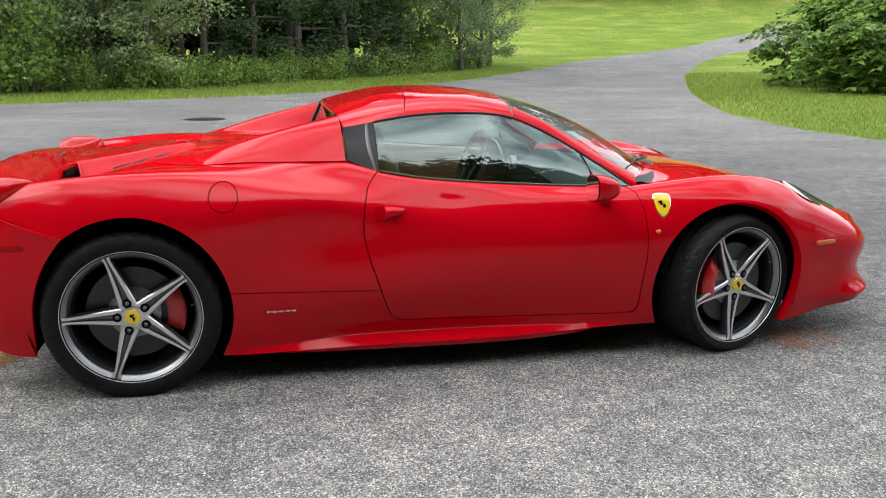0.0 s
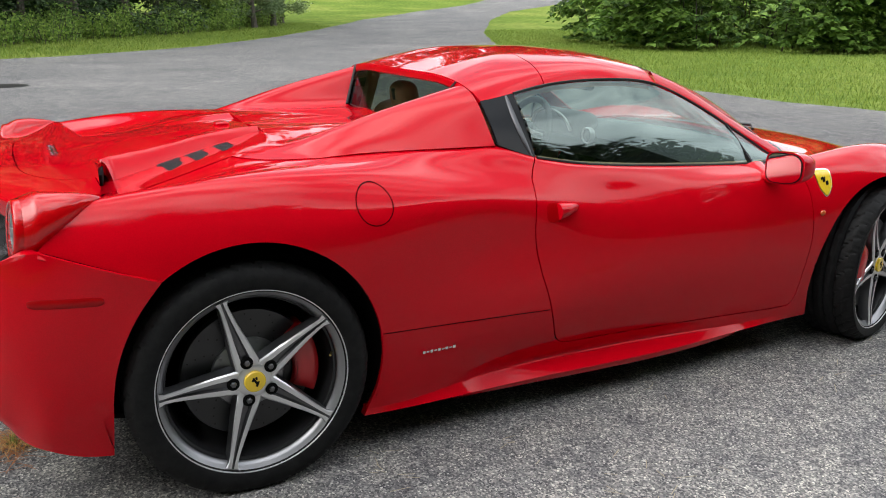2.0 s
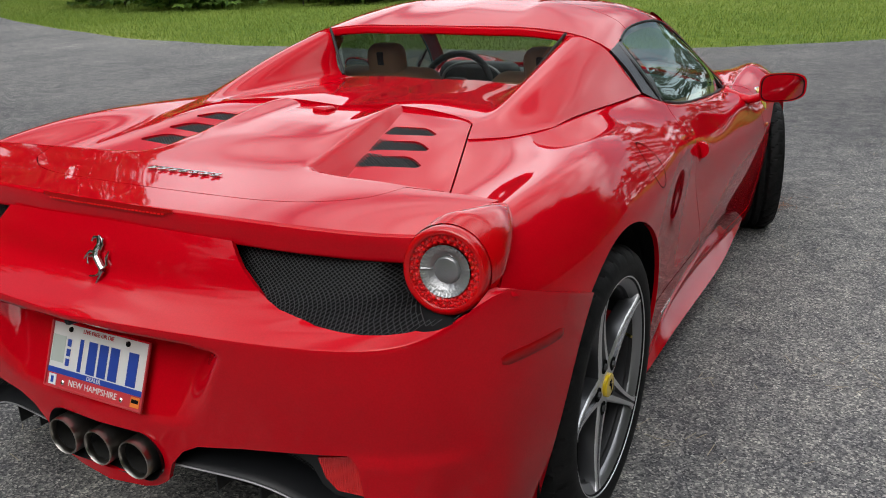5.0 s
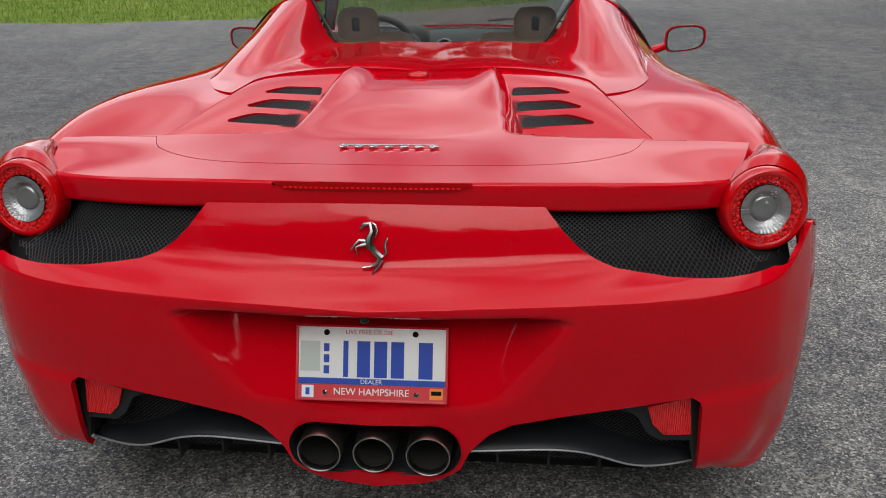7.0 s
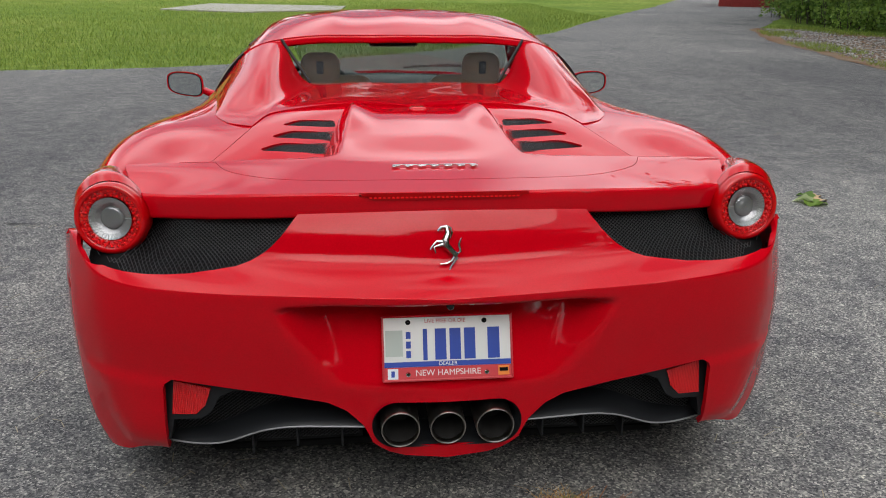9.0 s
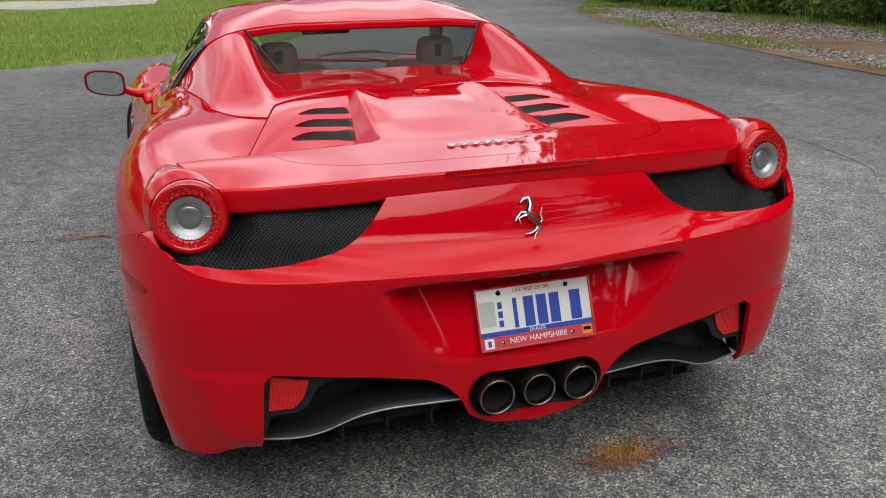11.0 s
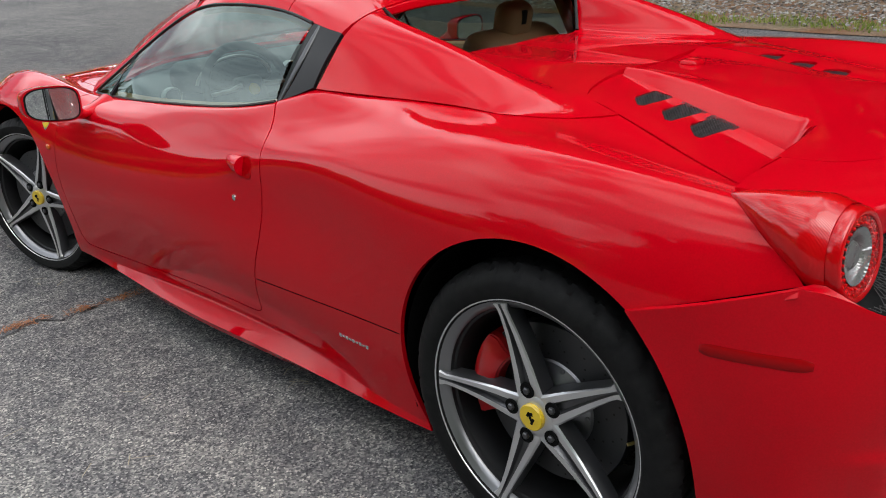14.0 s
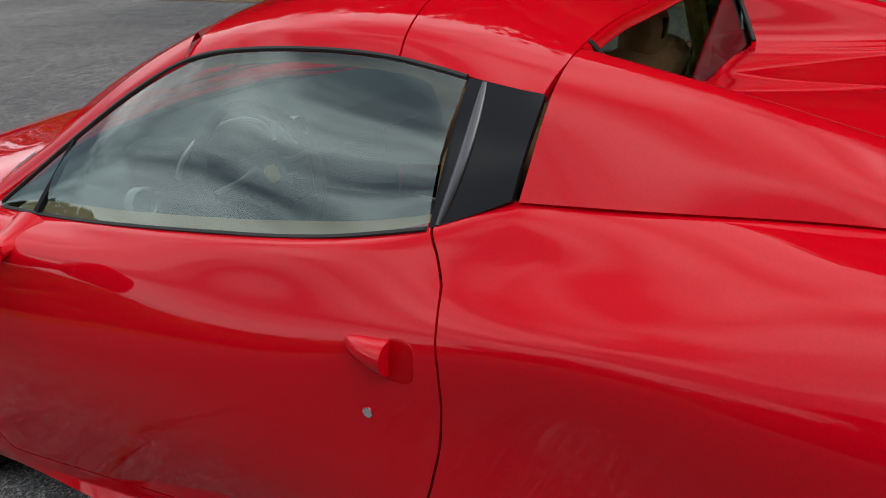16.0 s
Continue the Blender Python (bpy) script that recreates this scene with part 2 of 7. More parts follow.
def box(bm, size, at=(0, 0, 0), rot=None, bevel=0.0, seg=2):
    m = Matrix.Translation(at) @ (rot.to_4x4() if rot is not None else Matrix.Identity(4)) @ Matrix.Diagonal((*size, 1))
    r = bmesh.ops.create_cube(bm, size=1, matrix=m)
    if bevel:
        es = list({e for v in r["verts"] for e in v.link_edges})
        bmesh.ops.bevel(bm, geom=es, offset=bevel, segments=seg, affect="EDGES", profile=0.5)


def lathe(bm, prof, axis="x", n=64, at=(0, 0, 0), close=False, mat=0):
    """Turns a profile of (radius, along) round an axis."""
    rings = []
    for r, a in prof:
        ring = []
        for k in range(n):
            w = 2 * math.pi * k / n
            c, s = r * math.cos(w), r * math.sin(w)
            p = {"x": (a, c, s), "y": (c, a, s), "z": (c, s, a)}[axis]
            ring.append(bm.verts.new((p[0] + at[0], p[1] + at[1], p[2] + at[2])))
        rings.append(ring)
    pairs = list(zip(rings, rings[1:])) + ([(rings[-1], rings[0])] if close else [])
    for a, b in pairs:
        for k in range(n):
            fc = bm.faces.new((a[k], a[(k + 1) % n], b[(k + 1) % n], b[k]))
            fc.material_index = mat
    bmesh.ops.recalc_face_normals(bm, faces=bm.faces)


def tube(bm, pts, r, n=8):
    """A round bar along points; r may be one radius or a list."""
    pts = [Vector(p) for p in pts]
    rs = r if isinstance(r, (list, tuple)) else [r] * len(pts)
    rings = []
    for i, p in enumerate(pts):
        t = (pts[min(i + 1, len(pts) - 1)] - pts[max(i - 1, 0)]).normalized()
        u = t.orthogonal().normalized() if i == 0 else (u - t * u.dot(t)).normalized()
        w = t.cross(u)
        rings.append([bm.verts.new(p + (u * math.cos(2 * math.pi * k / n) + w * math.sin(2 * math.pi * k / n)) * rs[i]) for k in range(n)])
    for a, b in zip(rings, rings[1:]):
        for k in range(n):
            bm.faces.new((a[k], a[(k + 1) % n], b[(k + 1) % n], b[k]))
    bm.faces.new(rings[0][::-1])
    bm.faces.new(rings[-1])


def empty(name, parent=None, m=None):
    ob = new(name)
    if parent:
        ob.parent = parent
    if m is not None:
        ob.matrix_basis = m
    return ob


# ---------------------------------------------------------------- ground
def rise(x, y):
    """Height of the land: level round the car, climbing to the north-west and gently to the north."""
    d = -0.88 * x + 0.475 * y
    k = np.clip(d - 24, 0, 95)
    # beyond 119 m, out of view, steepened to lift the far trees in reflections
    h = 0.00062 * k**2 + np.clip(d - 119, 0, 400) * 0.2
    north = np.clip(y - 26 - 0.35 * np.abs(x), 0, 300)
    return h + 0.018 * north * smooth(0, 40, north)


def asphalt_mat():
    m = shader("worn_asphalt", (0.1, 0.1, 0.1), 0.95, spec=0.12)
    co = coords(m)
    v = node(m, "ShaderNodeTexVoronoi", Scale=175.0)
    wire(m, co, v.inputs["Vector"])
    big = noise_of(m, 0.35, 5, 0.6, co)
    mid = noise_of(m, 7, 4, 0.6, co)
    sep = m.node_tree.nodes.new("ShaderNodeSeparateColor")
    wire(m, v.outputs["Color"], sep.inputs["Color"])
    stone = ramp(m, sep.outputs["Red"], [(0.0, (0.060, 0.061, 0.066)), (0.5, (0.150, 0.150, 0.153)), (0.8, (0.235, 0.232, 0.228)), (0.95, (0.36, 0.35, 0.33)), (1.0, (0.50, 0.485, 0.455))])
    tone = ramp(m, big, [(0.3, (0.78, 0.78, 0.8)), (0.7, (1.22, 1.21, 1.18))])
    c = mixed(m, 1.0, stone, tone, "MULTIPLY")
    # uneven daylight put into the colour: paler by the car, darker ring round it
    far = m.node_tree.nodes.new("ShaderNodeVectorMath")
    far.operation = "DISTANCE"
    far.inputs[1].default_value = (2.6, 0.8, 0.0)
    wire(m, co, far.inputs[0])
    near_far = m.node_tree.nodes.new("ShaderNodeMapRange")
    near_far.inputs["From Min"].default_value, near_far.inputs["From Max"].default_value = 0.0, 14.0
    wire(m, far.outputs["Value"], near_far.inputs["Value"])
    daylight_tone = ramp(m, near_far.outputs["Result"], [(0.0, (1.30, 1.29, 1.26)), (0.2, (1.02, 1.02, 1.01)), (0.40, (0.76, 0.76, 0.77)), (0.62, (0.78, 0.78, 0.79)), (1.0, (1.02, 1.02, 1.01))])
    c = mixed(m, 1.0, c, daylight_tone, "MULTIPLY")
    patch = ramp(m, mid, [(0.35, (0.80, 0.80, 0.82)), (0.68, (1.22, 1.21, 1.17))])
    c = mixed(m, 1.0, c, patch, "MULTIPLY")
    clump = ramp(m, noise_of(m, 42, 3, 0.6, co), [(0.35, (0.82, 0.82, 0.83)), (0.66, (1.20, 1.19, 1.17))])
    c = mixed(m, 1.0, c, clump, "MULTIPLY")
    stretch = node(m, "ShaderNodeMapping", Rotation=(0, 0, 0.5), Scale=(0.9, 0.22, 1.0))
    wire(m, co, stretch.inputs["Vector"])
    streak = ramp(m, noise_of(m, 1.6, 6, 0.68, stretch.outputs["Vector"]), [(0.36, (0.90, 0.90, 0.91)), (0.64, (1.10, 1.09, 1.08))])
    c = mixed(m, 1.0, c, streak, "MULTIPLY")
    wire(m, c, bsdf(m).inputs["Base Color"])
    fine = noise_of(m, 160, 3, 0.6, co)
    h = mixed(m, 0.5, v.outputs["Distance"], fine)
    bumped(m, h, 0.75, 0.006)
    return m


def grass_mat():
    m = shader("mown_grass", (0.08, 0.14, 0.02), 1.0, spec=0.03)
    co = coords(m)
    a = noise_of(m, 0.16, 7, 0.7, co)
    b = noise_of(m, 3.2, 8, 0.78, co)
    c1 = ramp(m, a, [(0.3, (0.095, 0.155, 0.030)), (0.5, (0.155, 0.215, 0.045)), (0.72, (0.27, 0.29, 0.085))])
    c2 = ramp(m, b, [(0.3, (0.42, 0.48, 0.4)), (0.7, (1.5, 1.45, 1.35))])
    wire(m, mixed(m, 1.0, c1, c2, "MULTIPLY"), bsdf(m).inputs["Base Color"])
    bumped(m, b, 0.8, 0.05)
    return m


ASPHALT, GRASS = asphalt_mat(), grass_mat()


def land(name, mat, lift, inside=None, step=1.0, x0=-60, x1=40, y0=-40, y1=70, extra=None):
    """A sheet that lies on the land, cut to the area where inside(x, y) > 0."""
    gx, gy = np.arange(x0, x1 + step / 2, step), np.arange(y0, y1 + step / 2, step)
    xx, yy = np.meshgrid(gx, gy, indexing="ij")
    zz = rise(xx, yy) + lift
    s = Skin.grid(np.stack([xx, yy, zz], -1))
    if inside is not None:
        s = s.cut(lambda p: inside(p[:, 0], p[:, 1]))
    ob = skin_part(name, s, mat)
    return ob


# outline of the asphalt: forecourt, the drive to the hill and the drive past the lawn
DRIVE_W = [(-9, -9.8), (-15, -11), (-17.2, -12), (-18.0, -9), (-18.8, -5.6), (-20.2, -2.6), (-22.6, 1.5), (-26.8, 5.6), (-34.6, 11.1), (-49.3, 20.8), (-57.5, 28.6), (-64, 36.5), (-74, 46), (-85, 58.5), (-98, 76)]
DRIVE_E = [(-90, 84), (-76, 66), (-66, 50), (-61, 43.5), (-55, 35.5), (-46.5, 28.8), (-34, 21.0), (-27.5, 17.6), (-21.7, 14.7), (-16.5, 12.3), (-12.5, 10.7), (-9, 10.1), (-5.5, 10.25), (-3.2, 10.7), (-1.6, 11.5), (0.2, 12.7), (1.6, 13.9), (4.9, 19.2), (8.3, 26.7), (15, 40), (26, 62)]
DRIVE_S = [(34, 60), (22, 40), (15.5, 28), (11.6, 21.5), (9.6, 16), (8.6, 11.6), (7.8, 7.6), (7.3, 4.6), (7.2, 1.5), (7.6, -7), (6.8, -8.6), (4, -9.2)]
outline = np.array(DRIVE_W + DRIVE_E + DRIVE_S, float)
drive_sd = poly_sd(outline)


def wobble(x, y):
    return 0.10 * np.sin(x * 2.1 + 1.3 * np.sin(y * 1.7)) + 0.06 * np.sin(y * 4.3 + x * 3.1) + 0.035 * np.sin(11 * x + 7 * y)


ground = land("ground", GRASS, 0.0, None, 4.0, -420, 420, -420, 420)
tagged(ground, "mown green lawn and hillside around the drive", "lawn", kind="structure")
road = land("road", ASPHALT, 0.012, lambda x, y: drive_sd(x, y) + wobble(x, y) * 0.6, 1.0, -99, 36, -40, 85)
tagged(road, "worn grey asphalt drive with exposed stone grains", "drive", kind="structure")
# ---------------------------------------------------------------- the car
car = empty("sports_car")
tagged(car, "glossy red mid-engined sports car parked on grey asphalt", "car")

# lower body: lines that run along the car, each as (y, x, z), from the sill up to the middle of the decks
SILL_EDGE = [(-.58, .78, .18), (-.39, .889, .18), (0, .90, .17), (.39, .897, .150), (.85, .906, .155), (1.6, .920, .157), (2.25, .900, .165), (2.65, .91, .15), (3.0, .88, .125), (3.3, .80, .155), (3.55, .70, .185), (3.68, .43, .20)]
SILL_LINE = [(-.58, .81, .27), (-.23, .92, .27), (0, .92, .25), (.39, .893, .170), (.55, .888, .176), (.78, .864, .192), (1.08, .848, .194), (1.6, .860, .188), (2.2, .910, .200), (2.65, .93, .25), (3.0, .90, .22), (3.3, .84, .215), (3.55, .745, .235), (3.68, .47, .245)]
LOW_LINE = [(-.58, .865, .44), (-.23, .945, .44), (0, .955, .44), (.39, .938, .43), (.7, .931, .42), (1.0, .928, .404), (1.6, .930, .41), (2.2, .950, .42), (2.65, .962, .42), (3.05, .925, .40), (3.3, .84, .35), (3.55, .72, .33), (3.68, .43, .325)]
SIDE_LINE = [(-.58, .868, .60), (-.23, .957, .60), (0, .966, .60), (.39, .953, .60), (.7, .920, .642), (.9, .912, .632), (1.05, .921, .608), (1.34, .931, .596), (1.6, .935, .60), (2.26, .951, .61), (2.65, .968, .60), (3.05, .93, .53), (3.3, .87, .50), (3.55, .75, .455), (3.68, .50, .42)]
SHOULDER_LOW = [(-.58, .855, .74), (-.23, .950, .715), (0, .958, .758), (.39, .946, .762), (.7, .918, .778), (.88, .907, .757), (1.05, .903, .735), (1.34, .902, .712), (1.6, .903, .710), (2.29, .918, .725), (2.65, .95, .735), (3.05, .90, .66), (3.3, .83, .58), (3.55, .70, .515), (3.68, .46, .475)]
SHOULDER = [(-.58, .815, .83), (-.23, .903, .845), (0, .915, .86), (.378, .908, .836), (.7, .895, .826), (.88, .888, .800), (1.05, .874, .787), (1.34, .865, .770), (1.6, .867, .772), (2.2, .875, .775), (2.65, .89, .80), (3.05, .84, .725), (3.3, .77, .62), (3.55, .645, .545), (3.68, .42, .505)]
CREST = [(-.58, .77, .855), (-.337, .815, .893), (0, .835, .920), (.39, .820, .905), (.7, .802, .880), (1.05, .808, .862), (1.6, .825, .812), (2.2, .81, .80), (2.65, .80, .835), (3.05, .75, .765), (3.3, .69, .655), (3.55, .575, .565), (3.68, .37, .52)]
BELT = [(-.58, .70, .80), (-.337, .735, .868), (-.15, .69, .880), (.06, .640, .908), (.2, .632, .919), (.39, .662, .926), (.65, .702, .931), (.80, .718, .931), (.904, .732, .928), (.96, .748, .914), (1.03, .768, .893), (1.22, .787, .858), (1.47, .793, .833), (1.87, .79, .806), (2.185, .765, .79), (2.65, .70, .80), (3.05, .64, .745), (3.3, .58, .655), (3.55, .48, .575), (3.68, .30, .53)]
DECK_OUT = [(-.58, .55, .78), (-.337, .57, .835), (0, .50, .912), (.2, .462, .944), (.45, .45, .938), (.9, .45, .94), (1.6, .45, .76), (2.2, .47, .825), (2.45, .46, .82), (2.65, .42, .80), (3.05, .38, .745), (3.3, .34, .665), (3.55, .28, .585), (3.68, .18, .54)]
DECK_IN = [(-.58, .35, .77), (-.337, .36, .825), (0, .354, .9085), (.2, .33, .950), (.45, .3, .96), (.9, .3, .88), (1.6, .3, .74), (2.2, .3, .845), (2.45, .26, .835), (2.65, .22, .812), (3.05, .2, .755), (3.3, .18, .675), (3.55, .14, .59), (3.68, .09, .545)]
DECK_MID = [(-.58, 0, .77), (-.337, 0, .82), (0, 0, .89), (.2, 0, .952), (.45, 0, .96), (.9, 0, .87), (1.6, 0, .75), (2.2, 0, .855), (2.45, 0, .842), (2.65, 0, .815), (3.05, 0, .76), (3.3, 0, .68), (3.55, 0, .595), (3.68, 0, .55)]
BODY = [SILL_EDGE, SILL_LINE, LOW_LINE, SIDE_LINE, SHOULDER_LOW, SHOULDER, CREST, BELT, DECK_OUT, DECK_IN, DECK_MID]
fy = [nat([p[0] for p in ln], [p[1:] for p in ln]) for ln in BODY]


def body_grid():
    ys = np.linspace(-0.56, 3.68, 268)
    secs = np.stack([f(ys) for f in fy], 1)
    # long, even sweeps along the flanks
    ker = np.exp(-.5 * (np.arange(-20, 21) / 7.5) ** 2)
    ker /= ker.sum()
    for k in range(2, 6):
        for c in range(2):
            q = secs[:, k, c]
            q = np.r_[2 * q[0] - q[20:0:-1], q, 2 * q[-1] - q[-2:-22:-1]]
            secs[:, k, c] = np.convolve(q, ker, "valid")
    rows = []
    for y, s in zip(ys, secs):
        c = cross_curve(s, 7, (1,))
        c = np.concatenate([c, (c * [-1, 1])[-2::-1]])
        rows.append(np.column_stack([c[:, 0], np.full(len(c), y), c[:, 1]]))
    return np.array(rows)


lower = Skin.grid(body_grid(), flip=True)
if lower.n[np.argmax(lower.v[:, 0])][0] < 0:
    lower = Skin.grid(body_grid())
ABS = np.abs

arch_r = lambda p: np.hypot((p[:, 1] - 0.0), (p[:, 2] - .352) * np.where(p[:, 2] > .352, .955, .985)) - .395
arch_f = lambda p: np.hypot((p[:, 1] - 2.648), (p[:, 2] - .34)) - .388
lower = lower.cut(lambda p: np.where(ABS(p[:, 0]) > .6, np.minimum(arch_r(p), arch_f(p)), 1.0))
# cabin opening
belt = nat([p[0] for p in BODY[7]], [p[1] for p in BODY[7]])
hole = lambda p: np.minimum.reduce([belt(p[:, 1]) - .012 - ABS(p[:, 0]), p[:, 1] - .86, 2.42 - .35 * p[:, 0] ** 2 - p[:, 1]])
lower = lower.cut(lambda p: -hole(p))

# shut lines, in the side view (y, z)
DOOR = [(1.028, .95), (1.024, .895), (.998, .870), (.970, .835), (.956, .79), (.946, .74), (.942, .68), (.948, .61), (.968, .53), (.996, .45), (1.018, .38), (1.045, .305), (1.065, .268), (1.10, .252), (1.16, .248), (1.6, .236), (2.10, .228), (2.18, .230), (2.198, .25), (2.204, .38), (2.216, .50), (2.217, .58), (2.208, .70), (2.180, .782), (2.13, .812), (2.07, .83), (2.0, .95)]
door_sd = poly_sd(DOOR)
sideways = lambda p, f: np.where(ABS(p[:, 0]) > .55, f(p[:, 1], p[:, 2]), -1.0)
seam_z = lambda y: np.interp(y, [-.60, -.51, -.231, 0], [.80, .786, .690, .62])
bumper_side = lambda p: np.where((p[:, 1] < -.228), seam_z(p[:, 1]) - p[:, 2], -1.0)
GAP = .0022
for sgn, one in ((1, "right"), (-1, "left")):
    side = lower.cut(lambda p: sgn * p[:, 0] - .004)
    door = side.cut(lambda p: sideways(p, door_sd), GAP)
    rest = side.cut(lambda p: -sideways(p, door_sd), GAP)
    sill_top = lambda p: np.interp(p[:, 1], [.3, .62, 1.0, 1.15, 2.15, 2.3], [.165, .208, .240, .240, .226, .222]) - p[:, 2]
    under = lambda p: np.where((p[:, 1] > .33) & (p[:, 1] < 2.4), sill_top(p), -1.0)
    sill = rest.cut(under)
    rest = rest.cut(lambda p: -under(p))
    skin_part("sill", sill, RED, car, .03)
    rear = rest.cut(lambda p: 1.5 - p[:, 1])
    rear = rear.cut(lambda p: -bumper_side(p), -.0025)
    lamp_line = lambda p: (p[:, 1] - np.interp(p[:, 2], [.70, .786, .83, .87, .898, .95], [-.56, -.505, -.46, -.405, -.337, -.32]))
    quarter = rear.cut(lamp_line)
    quarter = quarter.cut(lambda p: np.where(p[:, 1] > .86, 1.0, ABS(p[:, 0]) - np.interp(p[:, 1], [-.6, -.28, .197, .86], [.66, .63, .463, .44])), GAP)
    skin_part("rear_quarter_panel", quarter, RED, car, .012)
    skin_part("door", door, RED, car, .012)
    fr = rest.cut(lambda p: p[:, 1] - 1.5)
    fr = fr.cut(lambda p: np.where(p[:, 1] > 2.3, ABS(p[:, 0]) - np.interp(p[:, 1], [2.3, 2.65, 3.05, 3.3, 3.6], [.70, .665, .60, .53, .40]), 1.0), GAP)
    skin_part("front_fender", fr, RED, car, .045)
LOUVRES = [(.3335, .092, .072, .025), (.353, .004, .078, .027), (.3735, -.084, .084, .029)]


def slot(cx, cy, hx, hy):
    def f(p):
        u = ABS(p[:, 0]) - cx - .12 * (p[:, 1] - cy)
        # the front edge curls down to the outer end
        s = .66 * np.clip((u / hx - .25) / .80, 0, 1) ** 1.5
        dx, dy = ABS(u - .006) - hx - .006 + .008, ABS(p[:, 1] - cy + hy * s) - hy * (1 - s) + .008
        return .008 - np.hypot(np.maximum(dx, 0), np.maximum(dy, 0)) - np.minimum(np.maximum(dx, dy), 0)
    return f


def louvre_grid():
    """The louvre panel again, with closer points round the slots."""
    ys = np.linspace(-.40, .35, 150)
    secs = np.stack([f(ys) for f in fy], 1)[:, 6:]
    rows = []
    for y, sec in zip(ys, secs):
        c = cross_curve(sec, 30)
        rows.append(np.column_stack([c[:, 0], np.full(len(c), y), c[:, 1]]))
    return np.array(rows)


lg = louvre_grid()
edge_x = lambda p: np.interp(p[:, 1], [-.6, -.28, .197, .86], [.66, .63, .463, .44])
for sgn in (1, -1):
    ls = Skin.grid(lg * [sgn, 1, 1])
    if ls.n[1000][2] < 0:
        ls = Skin.grid(lg * [sgn, 1, 1], flip=True)
    ls = ls.cut(lambda p: edge_x(p) - ABS(p[:, 0]), GAP).cut(lambda p: ABS(p[:, 0]) - .18).cut(lambda p: np.interp(ABS(p[:, 0]), [.18, .30, .40, .44, .463, .5], [.27, .262, .243, .233, .218, .16]) - p[:, 1], GAP)
    for lv in LOUVRES:
        ls = ls.cut(lambda p: -slot(*lv)(p))
    skin_part("louvre_panel", ls, RED, car, .014)
bonnet = lower.cut(lambda p: p[:, 1] - 2.3).cut(lambda p: np.interp(p[:, 1], [2.3, 2.65, 3.05, 3.3, 3.6], [.70, .665, .60, .53, .40]) - ABS(p[:, 0]), GAP)
skin_part("bonnet", bonnet, RED, car, .012)

# rear bumper: rows from the bottom up; each a line from the wheel arch round the corner to the middle
BUMP_FOOT = [(.885, -.385, .195), (.868, -.47, .205), (.832, -.55, .226), (.770, -.605, .242), (.66, -.648, .262), (.35, -.69, .20), (0, -.735, .20)]
BUMP_LOW = [(.905, -.378, .30), (.893, -.46, .30), (.862, -.548, .30), (.79, -.61, .30), (.68, -.668, .30), (.36, -.715, .30), (0, -.756, .30)]
BUMP_BELLY = [(.935, -.362, .45), (.915, -.45, .45), (.882, -.55, .45), (.812, -.628, .45), (.69, -.69, .45), (.37, -.738, .45), (0, -.757, .45)]
BUMP_SIDE = [(.950, -.30, .60), (.930, -.42, .60), (.887, -.55, .60), (.822, -.640, .60), (.70, -.714, .60), (.38, -.760, .60), (0, -.780, .60)]
BUMP_LEDGE = [(.955, -.231, .690), (.938, -.37, .738), (.886, -.505, .784), (.824, -.622, .748), (.70, -.720, .711), (.38, -.768, .694), (0, -.790, .682)]
BUMP_STEP = [(.955, -.231, .693), (.937, -.37, .741), (.874, -.513, .782), (.795, -.608, .778), (.67, -.680, .738), (.38, -.736, .708), (0, -.756, .702)]
BUMP_FACE = [(.954, -.231, .696), (.936, -.37, .744), (.862, -.520, .786), (.785, -.590, .800), (.66, -.618, .757), (.37, -.674, .748), (0, -.697, .732)]
BUMP_MID = [(.9535, -.231, .6975), (.9355, -.37, .7455), (.857, -.5235, .7885), (.780, -.580, .815), (.66, -.603, .795), (.36, -.658, .792), (0, -.680, .780)]
BUMP_TOP = [(.953, -.231, .699), (.935, -.37, .747), (.852, -.527, .791), (.775, -.570, .830), (.66, -.590, .830), (.35, -.634, .842), (0, -.651, .850)]
BUMP = [BUMP_FOOT, BUMP_LOW, BUMP_BELLY, BUMP_SIDE, BUMP_LEDGE, BUMP_STEP, BUMP_FACE, BUMP_MID, BUMP_TOP]


def bumper_grid():
    us = np.linspace(0, 6, 221)
    cols = np.stack([nat(range(7), row)(us) for row in BUMP], 1)
    out = []
    for c in cols:
        k = cross_curve(c, 13, (4,))
        out.append(k)
    g = np.array(out)
    # plate recess under the ledge
    x, z = np.abs(g[..., 0]), g[..., 2]
    want = -.757 + (z - .476) * .388 + .014
    wide = np.interp(z, [.42, .65], [.235, .345])
    mask = smooth(0, 1, (wide + .055 - x) / .11) * smooth(.40, .47, z) * smooth(.668, .650, z)
    g[..., 1] += np.maximum(want - g[..., 1], 0) * mask
    # the lower corner flares out below a soft crease
    fold = np.interp(x, [.60, .68, .80, .90], [.470, .478, .488, .494])
    flare = .008 * smooth(0, 1, (fold + .004 - z) / .024) * smooth(.56, .66, x) * smooth(-.56, -.65, g[..., 1]) * smooth(.20, .36, z)
    g[..., 0] += flare * .5
    g[..., 1] -= flare * .85
    left = g[-2::-1] * [-1, 1, 1]
    return np.concatenate([g, left])


